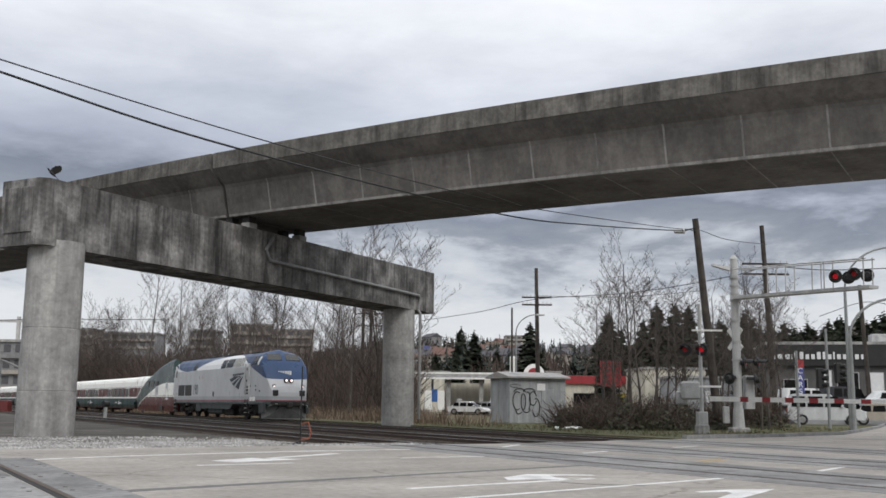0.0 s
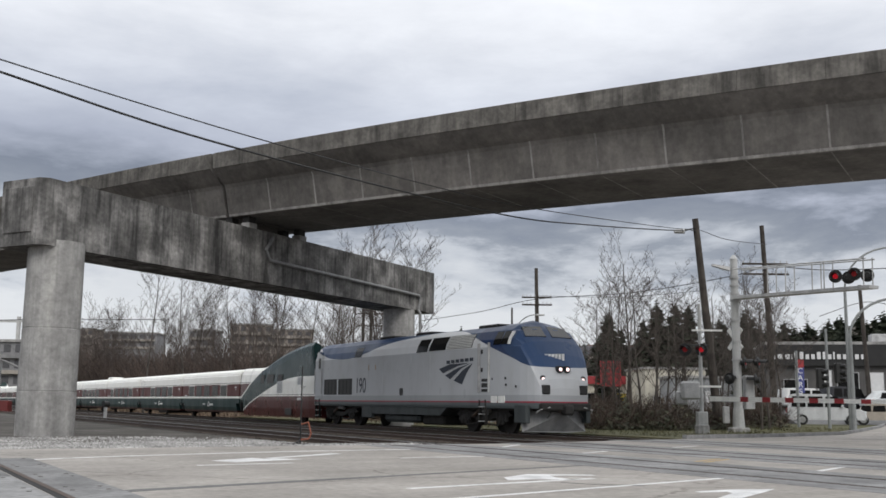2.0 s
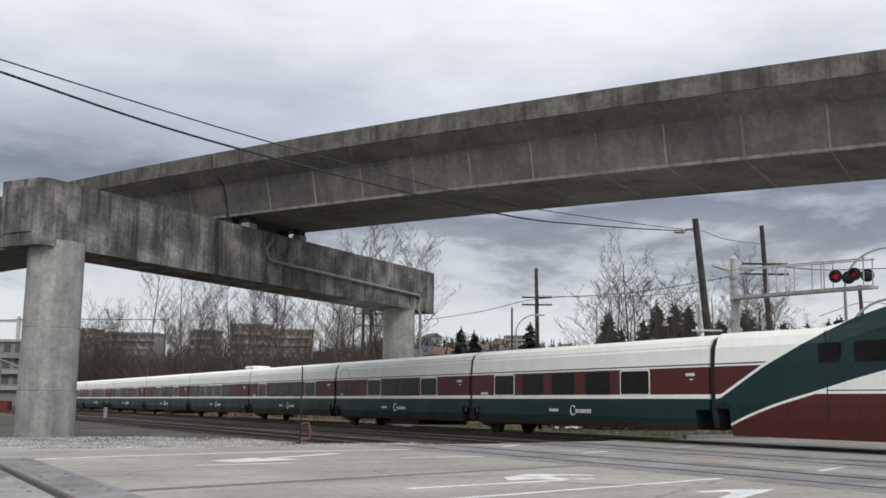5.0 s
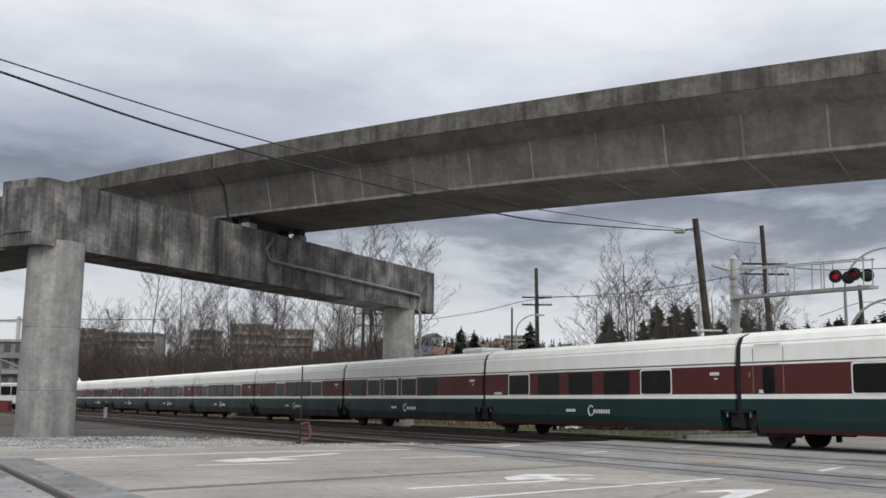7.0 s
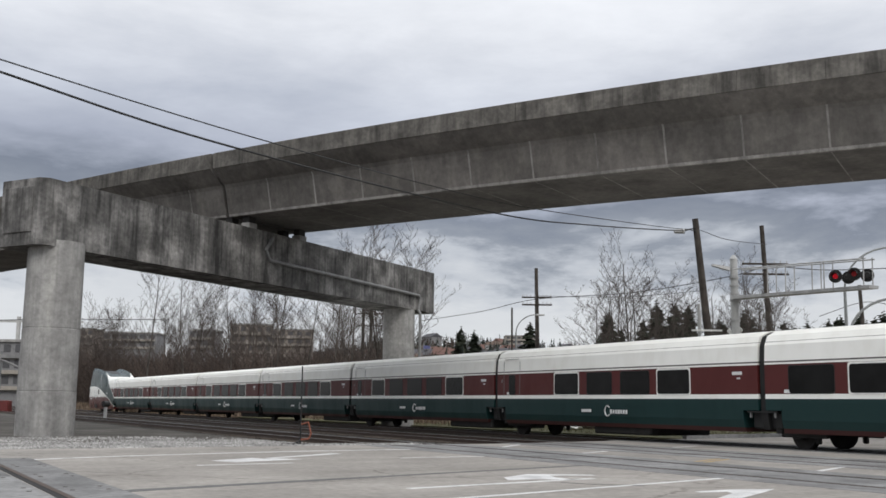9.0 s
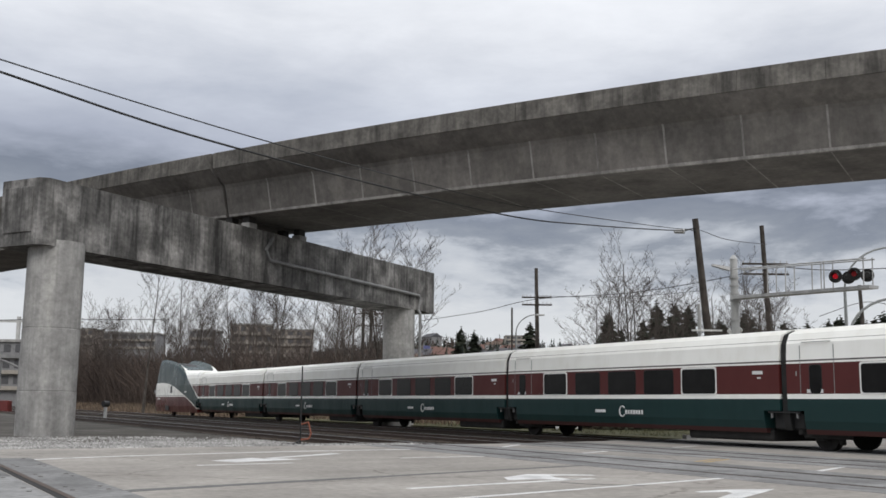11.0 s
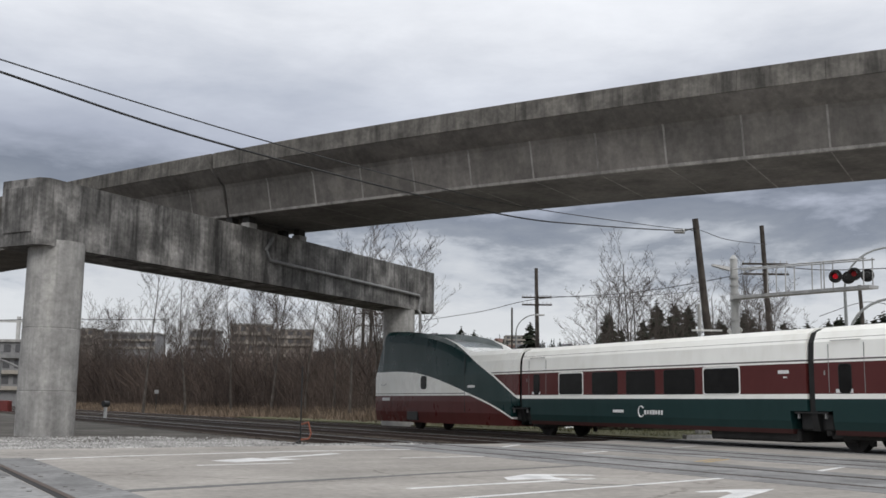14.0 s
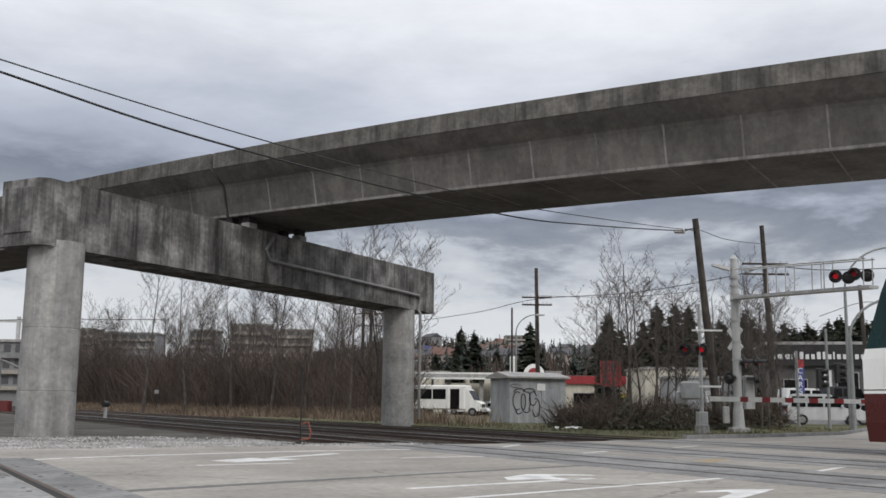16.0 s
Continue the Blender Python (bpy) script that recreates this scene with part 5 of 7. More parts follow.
# ---- the far hillside ----
def hillside():
    bm = B()
    nx, ny = 60, 16
    grid = []
    for j in range(ny + 1):
        row = []
        for i in range(nx + 1):
            x, y = -700 + 1700 * i / nx, 220 + 900 * j / ny
            f = max(0.0, (y - 240) / 880)
            h = 66 * f ** 0.8 * (0.85 + 0.35 * noise.noise(Vector((x * .004, y * .003, 1)))) * min(1, max(0.12, (x + 420) / 380))
            row.append(bm.verts.new((x, y, h - 0.3)))
        grid.append(row)
    for a, b in zip(grid, grid[1:]):
        for i in range(nx):
            bm.faces.new((a[i], a[i + 1], b[i + 1], b[i]))
    ob = single("hillside", bm, M["hill"], pose(0, 0, 0), "scrubby hillside with houses and conifers", "hill", kind="structure")

    def height(x, y):
        f = max(0.0, (y - 240) / 880)
        return 66 * f ** 0.8 * (0.85 + 0.35 * noise.noise(Vector((x * .004, y * .003, 1)))) * min(1, max(0.12, (x + 420) / 380)) - 0.3
    rnd = random.Random(8)
    tris = []
    for _ in range(1500):
        y = rnd.uniform(300, 1100) if rnd.random() < .6 else rnd.uniform(800, 1110)
        x = rnd.uniform(-0.42, 0.47) * y
        if noise.noise(Vector((x * .012, y * .008, 5))) < -0.05 and y < 850:
            continue
        if x < -60 and rnd.random() < .6:
            continue
        b = Vector((x, y, height(x, y)))
        hh, w = rnd.uniform(6, 13), rnd.uniform(1.8, 3.4)
        for k in range(34):
            z = (k + rnd.random()) / 34
            a = rnd.uniform(0, math.tau)
            L = w * (1 - z) ** .8 + .2
            p = b + Vector((0, 0, hh * z))
            d = Vector((math.cos(a), math.sin(a), 0)) * L
            s = Vector((-d.y, d.x, 0)) * .45
            tris.append((p + Vector((0, 0, hh * .09)), p + d - s + Vector((0, 0, -hh * .03)), p + d + s + Vector((0, 0, -hh * .03))))
    ob = blades("far_conifers", tris, M["farneedle"])
    tagged(ob, "dark conifers scattered over the far hillside", "woods", kind="stuff")
    # bare far woods
    tw = []
    for _ in range(1500):
        y = rnd.uniform(260, 900)
        x = rnd.uniform(-0.42, 0.47) * y
        b = Vector((x, y, height(x, y)))
        for k in range(5):
            tw.append((b, b + Vector((rnd.gauss(0, 2.2), rnd.gauss(0, 2.2), rnd.uniform(3, 9))), 0.35, 0.1))
    ob = skin("far_bare_woods", tw, M["thicket"], None, 3)
    tagged(ob, "brown leafless woods on the far hillside", "woods", kind="stuff")
    walls = [surface("house_" + n, [tuple(v * .85 for v in c), c], 0.4, 0.85, 0.05, 4) for n, c in (("cream", (.36, .33, .29)), ("white", (.50, .50, .49)), ("tan", (.30, .262, .23)), ("grey", (.24, .24, .245)))]
    roofs = [surface("roof_" + n, [tuple(v * .8 for v in c), c], 0.8, 0.9, 0.1, 6) for n, c in (("slate", (.09, .09, .1)), ("brown", (.14, .10, .08)), ("russet", (.15, .085, .07)))]
    protos = []
    for k in range(4):
        w, d, h = ((10, 8, 5.5), (13, 8, 3.4), (9, 9, 6.0), (15, 10, 6.2))[k]
        t = thing("house", pose(0, 0, 0), ("cream house with a gabled dark roof", "low white house with a brown roof", "tan two-storey house on the hillside", "grey house with a red-brown roof")[k], "house", "houses on the hillside")
        part("wall", box(B(), (0, 0, h / 2 - 1.5), (w, d, h + 3)), walls[k], t)
        part("roof", loft(B(), [[(-w / 2 - .5, y, h + z) for y, z in ((-d / 2 - .6, -.1), (0, d * .32), (d / 2 + .6, -.1))], [(w / 2 + .5, y, h + z) for y, z in ((-d / 2 - .6, -.1), (0, d * .32), (d / 2 + .6, -.1))]]), roofs[k % 3], t)
        for zf in ((1.5, 4.1) if h > 5 else (1.6,)):
            for i in range(4):
                part("window", box(B(), (-w / 2 + (i + .5) * w / 4, -d / 2 - .02, zf), (1.3, .1, 1.1)), M["glass"], t)
        protos.append(t)
    seen = set()
    spots = [(rnd.uniform(-.03, .45), rnd.uniform(430, 900)) for _ in range(84)] + [(rnd.uniform(-.4, -.05), rnd.uniform(350, 700)) for _ in range(8)]
    for k, (f, y) in enumerate(spots):
        src = protos[k % 4]
        x = f * y
        m = pose(x, y, height(x, y), 0, 0, rnd.uniform(-70, 70))
        if src.name in seen:
            copy_thing(src, m)
        else:
            src.matrix_basis = m
            seen.add(src.name)

    def block(name, px, y, z0, w, d, floors, mat, label, turn=0, bays=8):
        t = thing(name, pose(px, y, z0, 0, 0, turn), label, "apartment building")
        h = floors * 3.0
        part("wall", box(B(), (0, 0, h / 2 - 3), (w, d, h + 6)), mat, t)
        part("roof", box(B(), (0, 0, h + .2), (w + .8, d + .8, .5)), M["column"], t)
        for f in range(floors):
            part("balcony_band", box(B(), (0, -d / 2 - .4, f * 3.0 + .25), (w * .96, 1.0, .7)), walls[0], t, "pale balcony band")
            for i in range(bays):
                part("window", box(B(), (-w / 2 + (i + .5) * w / bays, -d / 2 - .02, f * 3.0 + 1.75), (w / bays * .6, .1, 1.5)), M["far_window"], t)
    block("apartment_building", -61.53, 330.00, 16.25, 13, 14, 3, walls[2], "tan apartment block with pale balconies behind the trees", 12, 5)
    block("apartment_building", -60.37, 400.00, 22.70, 20, 14, 2, walls[2], "tan apartment block behind bare trees", 5, 6)
    block("apartment_building", -82.86, 360.00, 19.43, 9, 12, 2, walls[3], "grey apartment block behind bare trees", 0, 4)
    block("apartment_building", -129.94, 420.00, 22.11, 30, 14, 2, walls[3], "long grey block behind bare trees", 0, 8)
    block("apartment_building", -137.95, 400.00, 22.27, 8, 12, 2, walls[2], "tan block behind bare trees", 0, 3)
    block("apartment_building", -84.70, 200.00, 2.98, 11, 10, 3, walls[3], "grey flat-roofed block beside the line", 0, 5)
    block("apartment_building", 53.94, 700.00, 41.50, 22, 16, 2, walls[0], "cream apartment block on the hilltop", 0, 6)
    block("apartment_building", 139.93, 330.00, 21.42, 14, 14, 2, walls[0], "cream apartment block on the hill", 0, 6)
    blue = surface("blue_cladding", [(0.09, 0.10, 0.22), (0.11, 0.12, 0.26)], .3, .8, .02, 5)
    t = thing("blue_building", pose(-6.26, 600.00, 25.93), "blue-clad building on the hillside", "building")
    part("wall", box(B(), (0, 0, 2.5), (10, 8, 8)), blue, t)
    part("tower", box(B(), (-2.5, 0, 7.5), (4, 7, 3)), blue, t)
    # tower crane
    t = thing("tower_crane", pose(-177.89, 430.00, -0.3), "slim white tower crane in the distance", "crane")
    part("mast", box(B(), (0, 0, 18), (1.3, 1.3, 36)), walls[1], t)
    part("jib", box(B(), (9, 0, 34), (36, .7, .9)), walls[1], t)
    part("counterweight", box(B(), (-10, 0, 33.2), (3, 1.2, 2)), M["column"], t)


hillside()


# ---- crossing signals, poles and wires ----
def flasher(parent, x, y, z, face, lit):
    """One round crossing light with hood and dark backing disc; face: degrees of its axis in plan."""
    m = pose(x, y, z, 0, 0, face)
    p = lambda a, b, c: m @ Vector((a, b, c))
    lamp = part("flasher", tube(B(), p(0, 0, 0), p(0.05, 0, 0), 0.26, 0.26, 24), M["dark"], parent, "red crossing flasher with a black backing disc")
    part("housing", tube(B(), p(-0.16, 0, 0), p(0, 0, 0), 0.11, 0.16, 16), M["dark"], lamp)
    part("lens", tube(B(), p(0.05, 0, 0), p(0.075, 0, 0), 0.10, 0.10, 20), M["redlight"] if lit else M["reddull"], lamp, "red lens")
    rings = []
    for d in (0.05, 0.40):
        rings.append([p(d, 0.15 * math.cos(radians(a)), 0.15 * math.sin(radians(a))) for a in range(0, 181, 15)] + [p(d, 0.135 * math.cos(radians(a)), 0.135 * math.sin(radians(a))) for a in range(180, -1, -15)])
    part("hood", loft(B(), rings), M["dark"], lamp)


M["reddull"] = glow("dim_red_lens", (0.30, 0.008, 0.012), 0.10)
M["wood_pole"] = surface("weathered_pole_wood", [(0.032, 0.027, 0.024), (0.055, 0.047, 0.041), (0.08, 0.069, 0.06)], 2.0, 0.95, 0.3, 30, streak=0.4)
M["signalpaint"] = paint("aluminium_signal_paint", (0.45, 0.455, 0.45), 0.5, 0.22)


def crossing_gate():
    t = thing("crossing_gate", pose(10.69, 42.47, 0), "lowered railway crossing gate with red and white arm", "crossing gate")
    part("base", box(B(), (0, 0, 0.10), (0.50, 0.50, 0.55), None, 0.05), M["column"], t, "concrete base")
    part("pedestal", box(B(), (0, 0, 0.62), (0.42, 0.40, 0.55), None, 0.03), M["signalpaint"], t)
    part("post", tube(B(), (0, 0, 0.3), (0, 0, 5.3), 0.085, 0.07, 16), M["signalpaint"], t, "aluminium painted post")
    part("top_bar", box(B(), (0.28, -0.1, 4.22), (1.25, 0.07, 0.07), pose(0, 0, 0, 0, 0, 0)), M["white"], t)
    part("mechanism", box(B(), (-0.42, 0.1, 1.75), (0.75, 0.45, 0.75), None, 0.08), M["steel"], t, "grey gate mechanism housing")
    part("counterweight", box(B(), (-0.75, 0.25, 1.45), (0.5, 0.16, 0.55), None, 0.05), M["steel"], t)
    part("bracket", box(B(), (0.35, -0.05, 1.92), (0.9, 0.08, 0.08)), M["white"], t)
    for y, lit in ((-0.42, False), (0.25, True)):
        flasher(t, y - 0.2, -0.05, 3.42, -118, lit)
    part("crossarm", tube(B(), (-0.75, 0, 3.58), (0.35, 0, 3.62), 0.035, 0.035, 8), M["dark"], t)
    ang = TURN
    L = 13.5
    am = part("gate_arm", loft(B(), [[(x, y, z) for y, z in ((-.03, -h), (.03, -h), (.03, h), (-.03, h))] for x, h in ((0.3, 0.10), (L, 0.055))]), M["white"], t, "white gate arm with red bands")
    am.matrix_basis = pose(0.1, -0.12, 1.42, 0, 0.7, ang)
    x = 2.2
    while x < L - 0.4:
        h = 0.104 - 0.045 * x / L
        b = part("red_band", box(B(), (x, 0, 0), (0.40, 0.072, 2 * h)), M["red"], am)
        x += 1.12


def cantilever():
    t = thing("cantilever_signal", pose(13.25, 46.15, 0), "cantilever crossing signal on a thick grey mast", "crossing signal")
    part("base", box(B(), (0, 0, 0.0), (0.8, 0.8, 0.4), None, 0.05), M["column"], t)
    part("foot", tube(B(), (0, 0, 0.2), (0, 0, 1.05), 0.27, 0.22, 20), M["signalpaint"], t)
    part("mast", tube(B(), (0, 0, 1.0), (0, 0, 7.75), 0.195, 0.165, 24), M["signalpaint"], t, "thick grey painted mast")
    part("mast_cap", tube(B(), (0, 0, 7.75), (0, 0, 7.95), 0.19, 0.06, 20), M["signalpaint"], t)
    for z in (6.9, 6.55, 6.2, 5.85, 4.95, 4.0, 3.2, 2.4):
        part("clamp", tube(B(), (0, 0, z - .035), (0, 0, z + .035), 0.225, 0.225, 20), M["steel"], t)
    A = pose(0, 0, 0, 0, 0, TURN)
    arm = part("walkway_beam", box(B(), (3.7, 0, 0), (7.3, 0.55, 0.13)), M["steel"], t, "long grey cantilever walkway")
    arm.matrix_basis = pose(0, 0, 5.98, 0, 1.4, TURN)
    for y in (-0.27, 0.27):
        part("handrail", tube(B(), (0.2, y, 1.28), (7.2, y, 1.12), 0.03, 0.03, 8), M["steel"], arm)
        for x in (2.2, 3.2, 4.6, 5.2, 7.1):
            part("stanchion", tube(B(), (x, y, 0), (x, y, 1.2), 0.025, 0.025, 8), M["steel"], arm)
    part("tail_arm", loft(B(), [[(-0.2, -.12, 7.22), (-0.2, .12, 7.22), (-0.2, .12, 7.40), (-0.2, -.12, 7.40)], [(-1.0, -.1, 7.44), (-1.0, .1, 7.44), (-1.0, .1, 7.52), (-1.0, -.1, 7.52)]]), M["steel"], t)
    e = A @ Vector((7.0, -0.1, 0))
    for k, (dx, lit) in enumerate(((-1.15, True), (-0.25, False))):
        p = A @ Vector((7.0 + dx * 1.0, -0.35, 0))
        flasher(t, p.x, p.y, 6.34, -122, lit)
        q = A @ Vector((7.05 + dx, 0.35, 0))
        flasher(t, q.x, q.y, 6.34, 62, False)
    for z, dx, f in ((3.05, 0.25, -30), (3.05, 0.85, -30), (2.35, -0.45, 40), (2.3, 0.75, 150)):
        flasher(t, dx, -0.30, z, f, False)
    for s in (-1, 1):
        c = part("crossbuck_blade", box(B(), (0, 0, 0), (1.2, 0.03, 0.20)), M["white"], t, "white crossbuck blade")
        c.matrix_basis = pose(0.05, 0.32, 4.15, 0, s * 48, -60)
    part("control_box", box(B(), (0.55, 0.2, 1.75), (0.42, 0.4, 1.5), None, 0.03), M["steel"], t, "grey relay box")
    part("meter_box", box(B(), (-0.55, 0, 0.75), (0.25, 0.25, 0.75), None, 0.02), M["steel"], t)


def wood_pole(x, y, z1, lean, r, arms, label, z0=-0.3):
    t = thing("utility_pole", pose(x, y, 0), label, "utility pole", "utility poles")
    part("pole", tube(B(), (0, 0, z0), (lean, 0, z1), r * 1.2, r * 0.8, 14), M["wood_pole"], t)
    for z, w in arms:
        a = part("crossarm", box(B(), (lean * z / z1, -0.15, z), (w, 0.12, 0.14), None, 0.01), M["wood_pole"], t)
        for k in range(8):
            u = -w / 2 + .1 + k * (w - .2) / 7
            part("insulator", tube(B(), (lean * z / z1 + u, -0.15, z + .07), (lean * z / z1 + u, -0.15, z + .24), 0.04, 0.03, 8), M["steel"], a)
    return t


def wire(name, pts, r, label):
    # a sagging cable as a chain through a smooth curve
    P = [Vector(p) for p in pts]
    out = []
    ext = [P[0] * 2 - P[1]] + P + [P[-1] * 2 - P[-2]]
    for i in range(1, len(ext) - 2):
        a, b, c, d = ext[i - 1:i + 3]
        for k in range(10):
            t = k / 10
            out.append(0.5 * ((2 * b) + (c - a) * t + (2 * a - 5 * b + 4 * c - d) * t * t + (3 * b - a - 3 * c + d) * t ** 3))
    out.append(P[-1])
    return tagged(part(name, bent(B(), out, r, 6), M["dark"], None), label, "cable")


def street_lamp(x, y, h, reach, rise, label, r=0.09, turn=0):
    t = thing("street_lamp", pose(x, y, 0, 0, 0, turn), label, "street lamp", "street lamps")
    part("pole", tube(B(), (0, 0, -0.2), (0, 0, h), r * 1.2, r * .8, 12), M["lamp_pole"], t)
    pts = [(reach * (1 - math.cos(u)), 0, h + rise * math.sin(u)) for u in [k * math.pi / 16 for k in range(9)]]
    part("arm", bent(B(), pts, r * .55), M["lamp_pole"], t)
    part("lamp_head", box(B(), (reach + .3, 0, h + rise - .03), (0.75, 0.28, 0.16), None, 0.05), M["steel"], t)
    return t


M["lamp_pole"] = surface("grey_green_lamp_pole", [grey(0.20, (.95, 1, 1)), grey(0.27, (.95, 1, 1))], 2.0, 0.6, 0.05, 30, streak=0.2)


def signals_and_poles():
    crossing_gate()
    cantilever()
    wood_pole(13.43, 50.00, 10.32, -0.92, 0.19, [], "leaning weathered wooden utility pole")
    wood_pole(24.25, 75.00, 14.49, -0.55, 0.20, [(11.60, 3.4), (10.84, 3.4)], "wooden utility pole with two crossarms")
    wood_pole(8.93, 95.00, 13.79, -0.18, 0.20, [(11.03, 2.8), (10.34, 2.8)], "wooden utility pole with two crossarms")
    wood_pole(6.28, 92.00, 9.77, 0.0, 0.10, [], "slim dark utility pole")
    wood_pole(-7.99, 115.00, 12.41, 0.0, 0.20, [(11.07, 3.0), (9.73, 3.0)], "wooden utility pole among the trees")
    wood_pole(-9.10, 118.00, 12.36, 0.0, 0.20, [], "wooden utility pole among the trees")
    wood_pole(33.26, 80.00, 10.73, -0.45, 0.17, [], "wooden utility pole by the car lot")
    t = thing("pole_lamp", pose(11.64, 49.60, 9.61), "small grey lamp on the wooden pole", "lamp")
    part("lamp_head", tube(B(), (-.28, 0, 0), (.22, 0, .02), 0.10, 0.13, 14), M["steel"], t)
    part("lamp_arm", bent(B(), [(.2, 0, .02), (.5, .1, .12), (.95, .3, .05)], 0.025), M["dark"], t)
    street_lamp(6.64, 92.00, 7.48, 1.9, 1.7, "tall street lamp with curved arm")
    street_lamp(19.12, 48.00, 4.37, 2.4, 1.9, "grey-green lamp pole with curved arm at the kerb", 0.11)
    street_lamp(20.57, 52.00, 7.13, 2.6, 2.2, "tall grey lamp pole beside the crossing", 0.09)
    wire("overhead_cable", [(12.66, 50.00, 9.86), (11.05, 48.60, 9.60), (3.69, 37.50, 8.28), (0.27, 32.40, 7.89), (-4.52, 25.20, 7.61), (-8.60, 19.00, 7.56), (-12.70, 12.80, 7.66)], 0.016, "thin overhead cable over the road")
    wire("overhead_cable", [(12.72, 50.00, 9.92), (11.23, 48.80, 9.53), (5.88, 41.00, 8.36), (1.86, 34.80, 7.62), (-5.04, 24.30, 7.18), (-8.58, 19.00, 7.31), (-12.10, 13.70, 7.58)], 0.026, "thick overhead cable over the road")
    wire("overhead_cable", [(12.77, 50.00, 9.75), (16.99, 60.00, 10.93), (24.04, 75.00, 13.08)], 0.02, "slack cable between wooden poles")
    wire("overhead_cable", [(-2.39, 115.00, 10.37), (3.87, 104.00, 10.47), (8.69, 95.00, 10.87), (15.71, 84.00, 10.39), (21.99, 78.00, 11.03), (23.98, 75.00, 11.52)], 0.03, "overhead cable between wooden poles")
    wire("overhead_cable", [(24.10, 75.00, 11.52), (27.14, 72.00, 10.82), (30.95, 68.00, 10.49)], 0.03, "overhead cable between wooden poles")
    wire("overhead_cable", [(8.69, 95.00, 11.19), (14.77, 84.00, 10.00), (19.79, 78.00, 9.91)], 0.02, "overhead cable between wooden poles")
    wire("overhead_cable", [(28.81, 78.00, 8.06), (33.15, 80.00, 9.39), (35.33, 78.00, 8.78)], 0.025, "overhead cable by the car lot")
    wire("overhead_cable", [(-104.51, 230.00, 18.55), (-95.82, 240.00, 19.73), (-69.34, 260.00, 21.67)], 0.09, "far overhead cable beyond the trees")
    # dwarf signal, post and switch stand among the tracks
    t = thing("dwarf_signal", pose(-22.36, 69.00, -0.12), "small white dwarf signal between the tracks", "railway signal")
    part("post", box(B(), (0, 0, .38), (0.20, 0.20, 0.80), None, .03), M["steel"], t)
    part("signal_head", tube(B(), (-.1, -.2, .98), (.12, .15, .98), 0.2, 0.2, 14), M["dark"], t, "black round signal head")
    t = thing("track_sign", pose(-29.76, 108.00, -0.25), "small sign on a dark post", "sign")
    part("post", tube(B(), (0, 0, 0), (0, 0, 2.2), .04, .04, 8), M["dark"], t)
    part("plate", box(B(), (0, -.05, 2.3), (.45, .04, .38), None, .02), M["pipe"], t)
    t = thing("switch_stand", pose(-3.73, 27.60, -0.12), "thin switch stand with an orange bent lever", "switch stand")
    part("rod", tube(B(), (0, 0, 0), (0.0, 0, 2.15), .022, .018, 8), M["dark"], t)
    part("base", box(B(), (-.15, 0, .06), (.7, .3, .12), None, .02), M["under"], t)
    part("lever", bent(B(), [(0.02, 0, .22), (.22, 0, .24), (.28, 0, .38), (.20, 0, .68), (.02, 0, .62)], .024), M["orange"], t, "orange painted lever")
    part("cable", bent(B(), [(0, 0, .2), (-.18, -.1, .08), (-.35, -.15, .04)], .03), M["dark"], t)


signals_and_poles()


# ---- vehicles ----
M["tyre"] = surface("tyre_rubber", [grey(0.015), grey(0.025)], 4.0, 0.85, 0.1, 30)
M["rim"] = surface("alloy_rim", [grey(0.35), grey(0.45)], 4.0, 0.35, 0.02, 30, metal=0.7)


